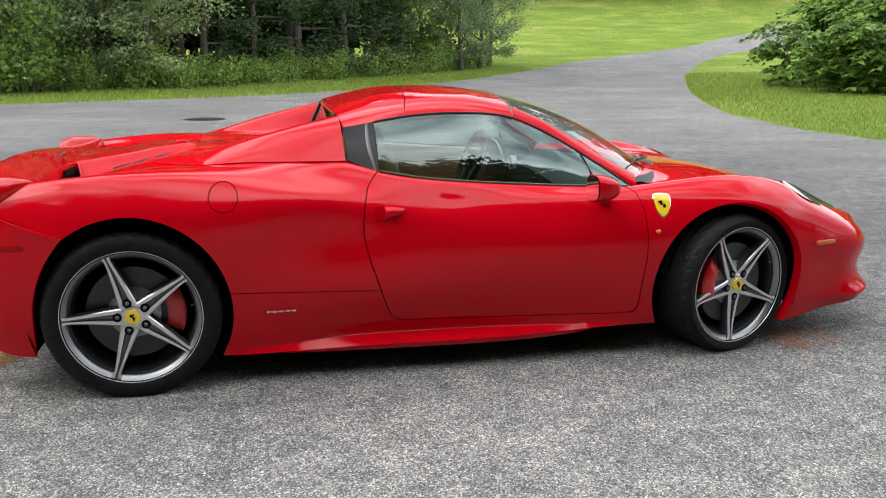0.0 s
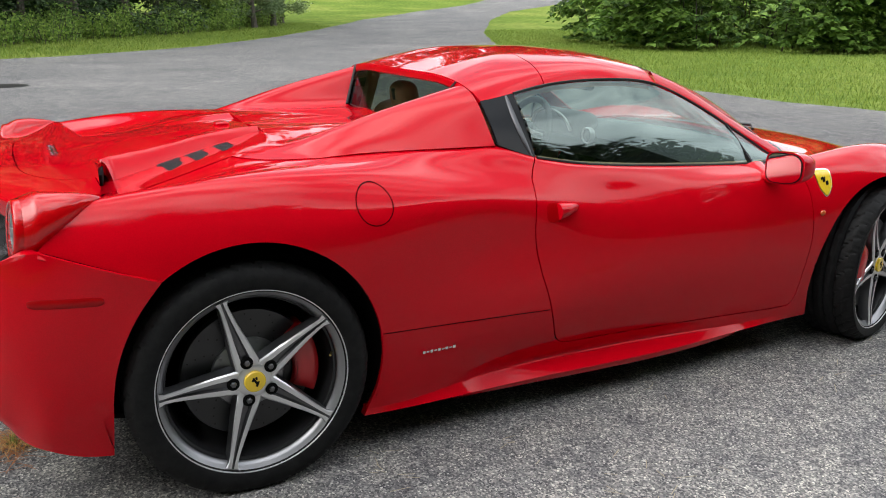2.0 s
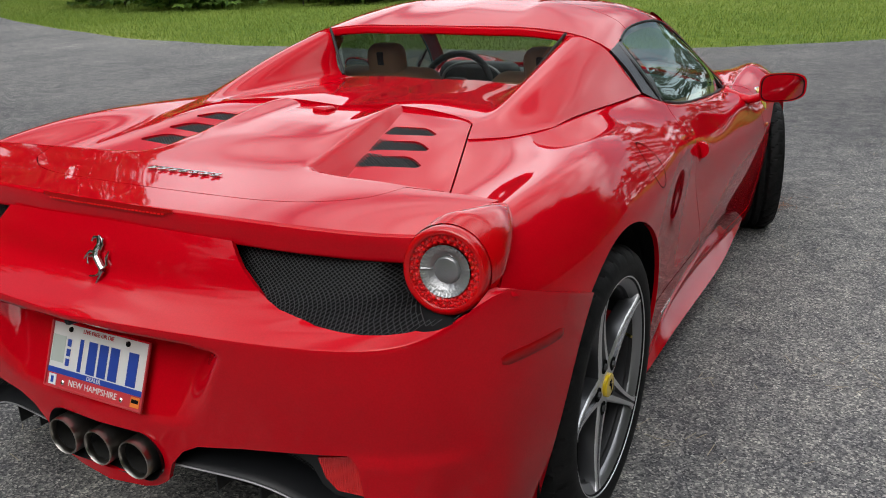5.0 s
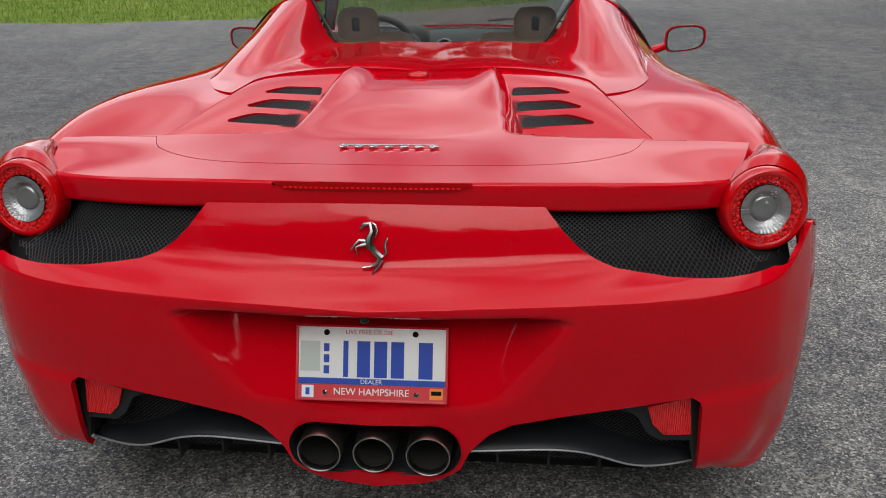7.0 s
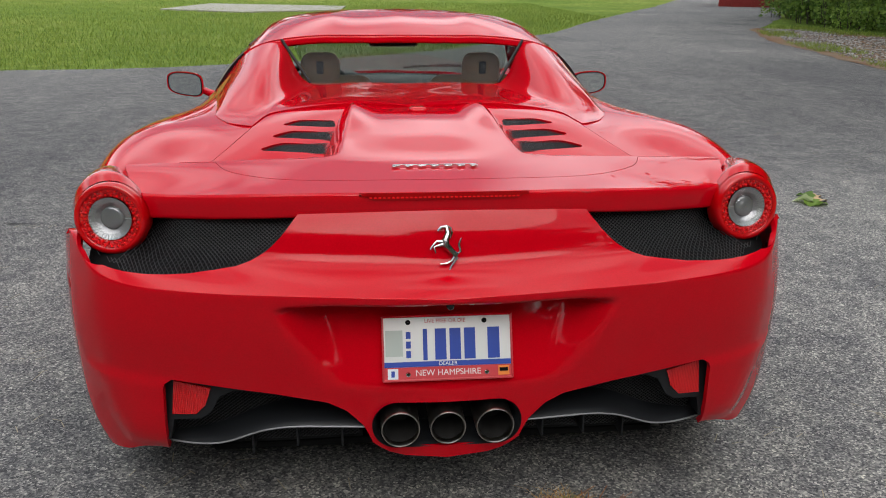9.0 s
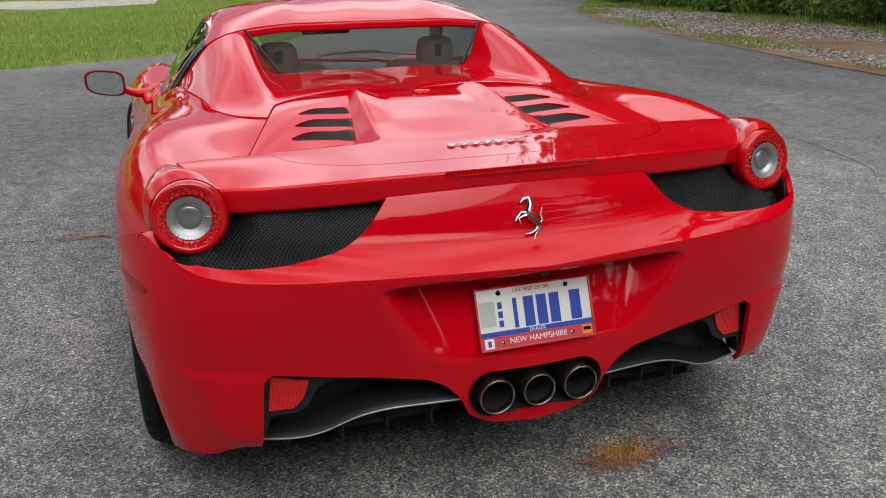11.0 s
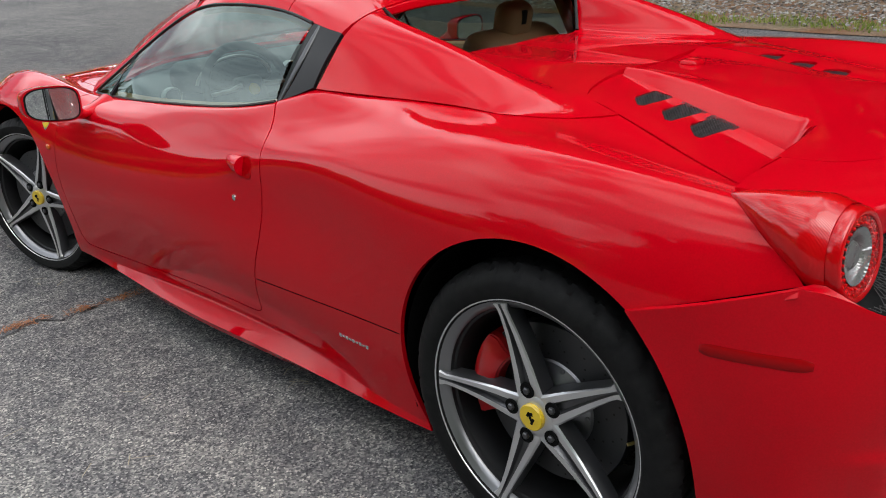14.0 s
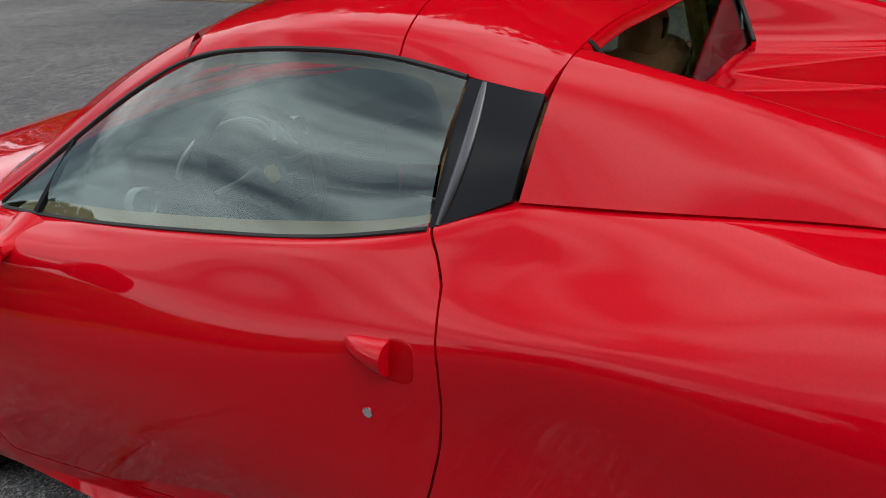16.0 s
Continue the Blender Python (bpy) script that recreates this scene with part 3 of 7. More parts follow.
bump = Skin.grid(bumper_grid())
if bump.n[np.argmin(bump.v[:, 1])][1] > 0:
    bump = Skin.grid(bumper_grid(), flip=True)
grille_sd = poly_sd([(.326, .860), (.337, .842), (.373, .798), (.400, .771), (.421, .756), (.445, .744), (.475, .735), (.52, .730), (.573, .727), (.63, .728), (.677, .730), (.72, .734), (.755, .739), (.79, .746), (.815, .754), (.835, .764), (.846, .776), (.846, .79), (.84, .83), (.82, .90), (.4, .90)])
INSERT = [(.172, .05), (.176, .305), (.196, .350), (.235, .392), (.28, .416), (.40, .440), (.634, .474), (.656, .460), (.669, .25), (.675, .05)]
insert_sd = poly_sd(INSERT)
pod_low = lambda x: np.interp(x, [0, .10, .135, .16, .185], [.262, .266, .276, .290, .310])
slot_sd = lambda p: .058 - np.hypot(np.maximum(np.abs(p[:, 0]) - .118, 0), p[:, 2] - .355)
rearward = lambda p, f: np.where(p[:, 1] < -.45, f, -1.0)
bump = bump.cut(lambda p: -rearward(p, grille_sd(ABS(p[:, 0]), p[:, 2])))
bump = bump.cut(lambda p: -rearward(p, insert_sd(ABS(p[:, 0]), p[:, 2])))
bump = bump.cut(lambda p: np.where(ABS(p[:, 0]) < .185, p[:, 2] - pod_low(ABS(p[:, 0])), 1.0))
bump = bump.cut(lambda p: -rearward(p, slot_sd(p)))
bump = bump.cut(lambda p: np.where(p[:, 1] > -.514, seam_z(p[:, 1]) - .0015 - p[:, 2], 1.0))
LAMP_C, LAMP_AX = np.array((.772, -.547, .817)), np.array((.0990, -.9901, .0990))


def lamp_gap(p):
    q = np.column_stack([ABS(p[:, 0]), p[:, 1], p[:, 2]]) - LAMP_C
    return np.linalg.norm(q - (q @ LAMP_AX)[:, None] * LAMP_AX, axis=1)


bump = bump.cut(lambda p: lamp_gap(p) - .087)
skin_part("rear_bumper", bump, RED, car, .014)

# engine cover: the raised middle with the tail deck
COVER_C = nat([-.68, -.53, -.41, -.25, 0, .156, .30, .36], [.890, .894, .898, .908, .935, .950, .958, .960])


half_w = lambda y: np.interp(y, [-.36, -.337, -.325, -.31, -.30, -.285, -.26, 0, .27, .36], [.785, .785, .60, .42, .34, .285, .262, .236, .216, .205])


def cover_z(x, y):
    x = np.abs(x)
    z = COVER_C(y.ravel()).reshape(y.shape)
    fin = .018 * smooth(.12, .215, x) * smooth(-.15, .2, y)
    flat = .012 * (1 - (np.clip(x, 0, .25) / .25) ** 2) * smooth(-.35, -.1, y) * smooth(.3, .0, y)
    drop = .028 * np.clip((x - .2) / .5, 0, 1) ** 2 * smooth(-.35, -.62, y) + .002 * x
    lift = .012 * smooth(.3, .7, x) * smooth(-.58, -.36, y)
    wall = np.maximum(x - (half_w(y) - .012), 0) * smooth(-.31, -.25, y)
    return z + fin + flat - drop - np.minimum(wall * .75, .09) - np.minimum(wall**2 * 2, .02)


lip_y = nat([0, .2, .4, .55, .695, .80], [-.640, -.636, -.615, -.583, -.532, -.48])


def cover_skin():
    xs, ys = np.linspace(-.82, .82, 165), np.linspace(-.66, .36, 110)
    xx, yy = np.meshgrid(xs, ys, indexing="ij")
    s = Skin.grid(np.stack([xx, yy, cover_z(xx, yy)], -1))
    return s if s.n[0][2] > 0 else Skin.grid(np.stack([xx, yy, cover_z(xx, yy)], -1), flip=True)


cov = cover_skin()
cov = cov.cut(lambda p: p[:, 1] - lip_y(ABS(p[:, 0])))
cov = cov.cut(lambda p: half_w(p[:, 1]) + .085 * smooth(-.285, -.25, p[:, 1]) - ABS(p[:, 0]))
cov = cov.cut(lambda p: .735 + .0 - ABS(p[:, 0]) - np.interp(p[:, 1], [-.55, -.45, -.34], [.008, -.012, -.05]))
lid_back = nat([0, .2, .4, .5, .545, .56], [-.53, -.525, -.49, -.43, -.37, -.33])
lid_sd = lambda p: np.where(ABS(p[:, 0]) < .558, p[:, 1] - lid_back(np.minimum(ABS(p[:, 0]), .56)), p[:, 1] + .33)
cov = cov.cut(lambda p: np.interp(ABS(p[:, 0]), [0, .15, .215, .3], [.241, .241, .239, .22]) - p[:, 1])
skin_part("engine_cover", cov.cut(lid_sd, GAP * .8), RED, car, .04, rim_dir=(0, 0, -1))
skin_part("tail_deck", cov.cut(lambda p: -lid_sd(p), GAP * .8), RED, car, .02, rim_dir=(0, 0, -1))


def lip_skin():
    """The upright band under the tail edge."""
    xs = np.linspace(-.70, .70, 121)
    rows = []
    for x in xs:
        a = abs(x)
        y = float(lip_y(a)[0])
        z = float(cover_z(np.array([a]), np.array([y]))[0])
        low = np.interp(a, [0, .34, .695], [.838, .830, .812])
        rows.append(cross_curve([(x, y, z), (x, y - .006, z - .005), (x, y - .007, z - .018), (x, y - .006, (z + low) / 2), (x, y - .004, low + .006), (x, y + .002, low), (x, y + .06, low - .002)], 4, (1, 4)))
    g = np.array(rows)
    s = Skin.grid(g)
    return s if s.n[len(s.n) // 2][1] < 0 else Skin.grid(g, flip=True)


skin_part("tail_lip", lip_skin(), RED, car)

# tonneau cover with its two buttresses
TONN_EDGE = [(.06, .60, .914), (.254, .648, .922), (.39, .660, .930), (.65, .702, .936), (.92, .733, .936)]
TONN_FLANK = [(.06, .585, .917), (.254, .615, .929), (.39, .630, .952), (.65, .645, .993), (.92, .677, 1.008)]
TONN_SIDE = [(.06, .565, .9195), (.254, .580, .938), (.39, .578, .975), (.64, .588, 1.034), (.92, .618, 1.074)]
TONN_OUT = [(.06, .535, .9235), (.254, .540, .948), (.39, .537, .988), (.64, .535, 1.058), (.92, .540, 1.116)]
TONN_RIDGE = [(.06, .50, .927), (.254, .500, .953), (.39, .490, .985), (.64, .482, 1.050), (.92, .474, 1.118)]
TONN_INNER = [(.06, .475, .9305), (.254, .470, .953), (.39, .452, .966), (.64, .432, .998), (.92, .415, 1.03)]
TONN_FOOT = [(.06, .44, .932), (.254, .43, .955), (.39, .410, .959), (.64, .385, .963), (.92, .36, .972)]
TONN_FLOOR = [(.06, .25, .950), (.254, .25, .968), (.64, .25, .965), (.92, .24, .968)]
TONN_MID = [(.06, 0, .945), (.254, 0, .957), (.64, 0, .961), (.92, 0, .968)]
TONN = [TONN_EDGE, TONN_FLANK, TONN_SIDE, TONN_OUT, TONN_RIDGE, TONN_INNER, TONN_FOOT, TONN_FLOOR, TONN_MID]
ft = [nat([p[0] for p in ln], [p[1:] for p in ln]) for ln in TONN]


def tonneau_grid():
    ys = np.linspace(.06, .92, 80)
    secs = np.stack([f(ys) for f in ft], 1)
    rows = []
    for y, s in zip(ys, secs):
        c = cross_curve(s, 7)
        c = np.concatenate([c, (c * [-1, 1])[-2::-1]])
        rows.append(np.column_stack([c[:, 0], np.full(len(c), y), c[:, 1]]))
    return np.array(rows)


tonn = Skin.grid(tonneau_grid())
if tonn.n[np.argmax(tonn.v[:, 2])][2] < 0:
    tonn = Skin.grid(tonneau_grid(), flip=True)
tonn_back = lambda x: np.interp(x, [0, .2, .22, .30, .40, .45, .474, .495, .511, .54, .564, .59, .614, .635, .655, .69], [.245, .245, .242, .236, .217, .197, .175, .12, .068, .092, .12, .155, .20, .25, .31, .40])
tonn = tonn.cut(lambda p: p[:, 1] - tonn_back(ABS(p[:, 0])))
front_edge = lambda x, z: np.where(x > .46, .888 + (z - 1.0) * -.05, .80 + (z - .97) * .6)
tonn = tonn.cut(lambda p: front_edge(ABS(p[:, 0]), p[:, 2]) - p[:, 1])
skin_part("tonneau_cover", tonn, RED, car, .014)

# roof: lines from the window edge to the middle
ROOF_EDGE = [(.86, .625, 1.066), (1.02, .612, 1.090), (1.17, .590, 1.114), (1.34, .585, 1.126), (1.52, .588, 1.124), (1.68, .592, 1.103)]
ROOF_RAIL = [(.86, .575, 1.095), (1.02, .565, 1.120), (1.17, .555, 1.142), (1.34, .552, 1.155), (1.52, .552, 1.153), (1.68, .555, 1.130)]
ROOF_SIDE = [(.86, .46, 1.124), (1.02, .44, 1.160), (1.17, .43, 1.182), (1.34, .43, 1.194), (1.52, .43, 1.190), (1.68, .43, 1.166)]
ROOF_RIB = [(.86, .28, 1.1385), (1.02, .28, 1.180), (1.17, .28, 1.206), (1.34, .28, 1.211), (1.52, .28, 1.206), (1.68, .28, 1.183)]
ROOF_DIP = [(.86, .23, 1.139), (1.02, .23, 1.179), (1.17, .23, 1.203), (1.34, .23, 1.214), (1.52, .23, 1.210), (1.68, .23, 1.187)]
ROOF_MID = [(.86, 0, 1.141), (1.02, 0, 1.183), (1.17, 0, 1.208), (1.34, 0, 1.220), (1.52, 0, 1.216), (1.68, 0, 1.194)]
ROOF = [ROOF_EDGE, ROOF_RAIL, ROOF_SIDE, ROOF_RIB, ROOF_DIP, ROOF_MID]
fr_ = [nat([p[0] for p in ln], [p[1:] for p in ln]) for ln in ROOF]


def roof_grid():
    ys = np.linspace(.86, 1.68, 64)
    secs = np.stack([f(ys) for f in fr_], 1)
    rows = []
    for y, s in zip(ys, secs):
        c = cross_curve(s, 7)
        c = np.concatenate([c, (c * [-1, 1])[-2::-1]])
        rows.append(np.column_stack([c[:, 0], np.full(len(c), y), c[:, 1]]))
    return np.array(rows)


roof = Skin.grid(roof_grid())
if roof.n[np.argmax(roof.v[:, 2])][2] < 0:
    roof = Skin.grid(roof_grid(), flip=True)
roof = roof.cut(lambda p: p[:, 1] - np.interp(ABS(p[:, 0]), [0, .47, .56, .62], [.868, .880, .884, .894]))
roof_seam = lambda p: p[:, 1] - np.interp(ABS(p[:, 0]), [0, .24, .27, .45, .6], [1.235, 1.235, 1.215, 1.20, 1.17])
ROOF_BACK = roof.v[roof.v[:, 1] < .91]
roof_z = lambda x: float(ROOF_BACK[np.argsort(ABS(ROOF_BACK[:, 0] - x) + 2 * ABS(ROOF_BACK[:, 1] - .875))[:4], 2].mean())
skin_part("roof_panel", roof.cut(roof_seam, GAP), RED, car, .02)
skin_part("roof_panel", roof.cut(lambda p: -roof_seam(p), GAP), RED, car, .02)

# windscreen frame and glass
PILLAR = [(1.68, .592, 1.103), (1.82, .622, 1.042), (2.05, .690, .905), (2.24, .748, .795)]


pf = nat([p[0] for p in PILLAR], [p[1:] for p in PILLAR])
py = np.linspace(1.68, 2.24, 30)
for sgn in (1, -1):
    rows = []
    for y in py:
        x, z = pf(y)[0]
        w = .052
        rows.append(cross_curve([(x + .004, y, z - .012), (x, y, z + .004), (x - .022, y + .004, z + .026), (x - w, y + .012, z + .040), (x - w - .006, y + .012, z + .030)], 4))
    g = np.array(rows) * [sgn, 1, 1]
    s = Skin.grid(g)
    if s.n[len(s.n) // 2][0] * sgn < 0:
        s = Skin.grid(g, flip=True)
    skin_part("windscreen_pillar", s, RED, car)
ws = []
for k in np.linspace(0, 1, 24):
    row = []
    for u in np.linspace(-1, 1, 41):
        a = abs(u)
        y0, z0 = 1.69 + .012 * a * a, 1.196 - .055 * a * a
        y1, z1 = 2.52 - .29 * a**2.2, .835 - .03 * a * a
        x0, x1 = .545 * u, .70 * u
        bow = .045 * math.sin(math.pi * k)
        row.append((x0 + (x1 - x0) * k, y0 + (y1 - y0) * k + bow * .4, z0 + (z1 - z0) * k + bow * (1 - a * a * .3)))
    ws.append(row)
g = np.array(ws)
s = Skin.grid(g)
skin_part("windscreen", s if s.n[500][2] > 0 else Skin.grid(g, flip=True), GLASS, car)

# side glass, its black surround and the quarter trim
low_line = [(.770, 1.030, .893), (.785, 1.22, .860), (.790, 1.47, .836), (.786, 1.87, .808), (.755, 2.205, .790)]
top_line = [(.611, 1.030, 1.091), (.586, 1.18, 1.113), (.580, 1.34, 1.124), (.584, 1.52, 1.122), (.590, 1.675, 1.100), (.622, 1.82, 1.038), (.690, 2.05, .900), (.750, 2.205, .795)]


def window_skin(low, up, inset=0.0):
    la, ua = np.array(low), np.array(up)
    lo, hi = nat(la[:, 1], la[:, [0, 2]]), nat(ua[:, 1], ua[:, [0, 2]])
    ys = np.linspace(la[0, 1], la[-1, 1], 60)
    rows = []
    for y in ys:
        a, b = lo(y)[0], hi(y)[0]
        k = np.linspace(0, 1, 14)
        bow = .016 * np.sin(np.pi * k) * min(1, abs(b[1] - a[1]) / .2)
        rows.append(np.column_stack([a[0] + (b[0] - a[0]) * k + bow - inset, np.full(14, y), a[1] + (b[1] - a[1]) * k + bow * .5]))
    return np.array(rows)


wg = window_skin(low_line, top_line)
for sgn in (1, -1):
    s = Skin.grid(wg * [sgn, 1, 1])
    if s.n[400][0] * sgn < 0:
        s = Skin.grid(wg * [sgn, 1, 1], flip=True)
    skin_part("side_window", s, SIDE_GLASS, car)
    trim = np.array([[(.733, .902, .938), (.702, .898, .985), (.665, .894, 1.03), (.623, .892, 1.071)], [(.752, .965, .913), (.71, .96, .975), (.665, .957, 1.03), (.617, .957, 1.081)], [(.770, 1.028, .892), (.722, 1.028, .96), (.668, 1.028, 1.03), (.612, 1.028, 1.090)]], float)
    tg = np.array([nat(range(4), r)(np.linspace(0, 3, 16)) for r in trim])
    tg = np.array([nat(range(3), tg[:, k])(np.linspace(0, 2, 12)) for k in range(16)]) * [sgn, 1, 1]
    s = Skin.grid(tg)
    if s.n[60][0] * sgn < 0:
        s = Skin.grid(tg, flip=True)
    skin_part("quarter_trim", s, GLOSS, car, .01)

# rear window in the recess
rg = np.array([[(x * (.36 + .08 * k), .80 + .085 * k, .965 + .155 * k) for x in np.linspace(-1, 1, 21)] for k in np.linspace(0, 1, 8)])
s = Skin.grid(rg)
skin_part("rear_window", s if s.n[80][1] < 0 else Skin.grid(rg, flip=True), REAR_GLASS, car)
# red header that closes the roof's rear edge over the window
rows = []
for x in np.linspace(-.50, .50, 41):
    y = float(np.interp(abs(x), [0, .47, .56], [.868, .880, .884]))
    z = roof_z(x)
    rows.append(cross_curve([(x, y + .030, z - .007), (x, y - .001, z - .005), (x, y - .0045, z - .012), (x, y - .006, z - .026), (x, y + .001, z - .032), (x, y + .05, z - .033)], 4, (3,)))
g = np.array(rows)
s = Skin.grid(g)
skin_part("roof_header", s if s.n[len(s.n) // 2][1] < 0 else Skin.grid(g, flip=True), RED, car)
# ---------------------------------------------------------------- mesh, lamps and rear details
WIRE = shader("dark_steel_wire", (0.075, 0.075, 0.078), 0.36, 0.7)


def wire_net(name, place, inside, u0, u1, v0, v1, pitch, r, parent, label="", lean=0.75):
    """Crossed thin wires on a surface: place(u, v) gives points, inside(points) > 0 keeps them."""
    V, F = [], []
    for side in (1, -1):
        h = (v1 - v0) / lean
        for start in np.arange(u0 - h, u1 + h, pitch):
            v = np.linspace(v0, v1, max(4, int((v1 - v0) / .007)))
            u = start + side * (v - (v0 if side > 0 else v0)) / lean
            ok = (u >= u0) & (u <= u1)
            if ok.sum() < 2:
                continue
            p = place(u[ok], v[ok])
            keep = inside(p) > 0
            run = []
            for q, k in list(zip(p, keep)) + [(None, False)]:
                if k:
                    run.append(q)
                    continue
                if len(run) > 1:
                    pts = np.array(run)
                    t = np.gradient(pts, axis=0)
                    t /= np.maximum(np.linalg.norm(t, axis=1, keepdims=True), 1e-9)
                    a = np.cross(t, np.array((.3, -1, .4)))
                    a /= np.maximum(np.linalg.norm(a, axis=1, keepdims=True), 1e-9)
                    b = np.cross(t, a)
                    base = len(V)
                    for i in range(len(pts)):
                        for w in (0, 2.0944, 4.1888):
                            V.append(tuple(pts[i] + (a[i] * math.cos(w) + b[i] * math.sin(w)) * r))
                    for i in range(len(pts) - 1):
                        for j in range(3):
                            m, n = base + 3 * i + j, base + 3 * i + (j + 1) % 3
                            F.append((m, n, n + 3, m + 3))
                run = []
    me = bpy.data.meshes.new(name)
    me.from_pydata(V, [], F)
    me.polygons.foreach_set("use_smooth", [True] * len(F))
    me.materials.append(WIRE)
    ob = new(name, me)
    ob.parent = parent
    if label:
        tagged(ob, label)
    return ob


MESH = shader("black_mesh_backing", (0.006, 0.006, 0.0065), 0.7, spec=0.15)
RED_LENS = shader("red_lamp_lens", (0.55, 0.001, 0.004), 0.2, 0, 1.0, 0.02, 0.1)
LED = shader("red_led_reflector", (0.95, 0.004, 0.007), 0.3, 0.0, 0.4, 0.02, 0.2)
LAMP_GLASS = glass_of("lamp_glass", (0.97, 0.97, 0.97), ior=1.3)
SILVER = shader("ribbed_silver_reflector", (0.46, 0.46, 0.47), 0.2, 0.6)
PIPE = shader("brushed_steel", (0.42, 0.39, 0.36), 0.28, 1.0)
SOOT = shader("sooty_pipe_inside", (0.012, 0.011, 0.010), 0.7)
YELLOW = shader("yellow_enamel", (0.82, 0.56, 0.02), 0.3, 0, 0.8)
MARKER = shader("dark_red_marker_lens", (0.34, 0.001, 0.003), 0.3, 0, 0.25, 0.02, 0.12)
HOLLOW_SHADE = shader("shaded_hollow_red", (0.42, 0.001, 0.004), 0.5, 0, 0.25, 0.1, 0.0)
AMBER = shader("amber_marker_lens", (0.62, 0.10, 0.01), 0.2, 0, 1.0, 0.02)
WHITE = shader("white_plate_enamel", (0.74, 0.74, 0.72), 0.4, 0, 0.3)
BLUE = shader("blue_plate_ink", (0.02, 0.06, 0.36), 0.4)
PLATE_RED = shader("faded_red_plate_ink", (0.55, 0.04, 0.05), 0.4)
ORANGE = shader("orange_sticker", (0.80, 0.22, 0.03), 0.5)


def ribs(m, scale, amount):
    w = node(m, "ShaderNodeTexWave", Scale=scale)
    wire(m, coords(m), w.inputs["Vector"])
    bumped(m, w.outputs["Fac"], amount, 0.002)


ribs(RED_LENS, 110, 0.12)


def facets(m, scale, amount):
    v = node(m, "ShaderNodeTexVoronoi", Scale=scale)
    wire(m, coords(m), v.inputs["Vector"])
    bumped(m, v.outputs["Distance"], amount, 0.004)
    return v


facets(SILVER, 210, 0.22)
SPARKLE = shader("faceted_red_lens", (0.6, 0.001, 0.003), 0.22, 0, 0.8, 0.02, 0.2)
cell = facets(SPARKLE, 260, 0.7)
wire(SPARKLE, ramp(SPARKLE, cell.outputs["Color"], [(0.2, (0.36, 0.0006, 0.002)), (0.6, (0.70, 0.002, 0.005)), (0.9, (0.95, 0.03, 0.04))]), bsdf(SPARKLE).inputs["Base Color"])

# louvre mesh plates under the slots
for sgn in (1, -1):
    for cx, cy, hx, hy in LOUVRES:
        bm = bmesh.new()
        z = float(np.interp(cy, [-.084, .004, .092], [.8885, .9085, .9285])) - .006
        box(bm, (2 * hx + .03, 2 * hy + .02, .006), (sgn * cx, cy, z - .004), Euler((math.atan(.25), 0, 0)).to_matrix())
        part("louvre_mesh", bm, MESH, car)
        wire_net("louvre_net", lambda u, v: np.column_stack([sgn * u, v, z + .003 + (v - cy) * .25]), lambda p: np.ones(len(p)), cx - hx - .012, cx + hx + .012, cy - hy - .008, cy + hy + .008, .0115, .0009, car)
# dark inlet behind the raised middle
for sgn in (1, -1):
    bm = bmesh.new()
    box(bm, (.16, .012, .035), (sgn * .36, -.297, .868), Euler((0, 0, sgn * -.12)).to_matrix(), .004)
    part("air_inlet", bm, DARK, car)

# inner tub keeps light from passing through the shell
bm = bmesh.new()
box(bm, (1.30, .95, .55), (0, .42, .50), None, .05)
box(bm, (1.20, .30, .44), (0, -.42, .52), None, .05)
box(bm, (1.0, .62, .40), (0, 2.85, .46), None, .05)
for sgn in (1, -1):
    box(bm, (.50, .05, .17), (sgn * .60, -.435, .752))
    box(bm, (.10, .10, .12), (sgn * .80, -.41, .72))
    box(bm, (.065, .03, .10), (sgn * .797, -.462, .742))
box(bm, (1.62, 1.75, .10), (0, 1.32, .19), None, .03)
part("inner_tub", bm, DARK, car)
# flat floor pan that rises towards the tail
bm = bmesh.new()
box(bm, (1.22, 3.75, .02), (0, 1.57, .150), None, .004, 1)
box(bm, (1.66, 1.70, .02), (0, 1.32, .150), None, .004, 1)
box(bm, (1.16, .30, .02), (0, -.41, .176), Euler((radians(-11), 0, 0)).to_matrix(), .004, 1)
part("floor_pan", bm, DARK, car)

# grille mesh and dark recess at the tail
BP = bumper_grid()[:221, 30:].reshape(-1, 3)


def bumper_y(x, z):
    """Where the bumper's skin would run across the grille opening."""
    d = (BP[:, 0] - x) ** 2 + (BP[:, 2] - z) ** 2
    i = np.argpartition(d, 8)[:8]
    w = 1 / (d[i] + 1e-5)
    return float((BP[i, 1] * w).sum() / w.sum())


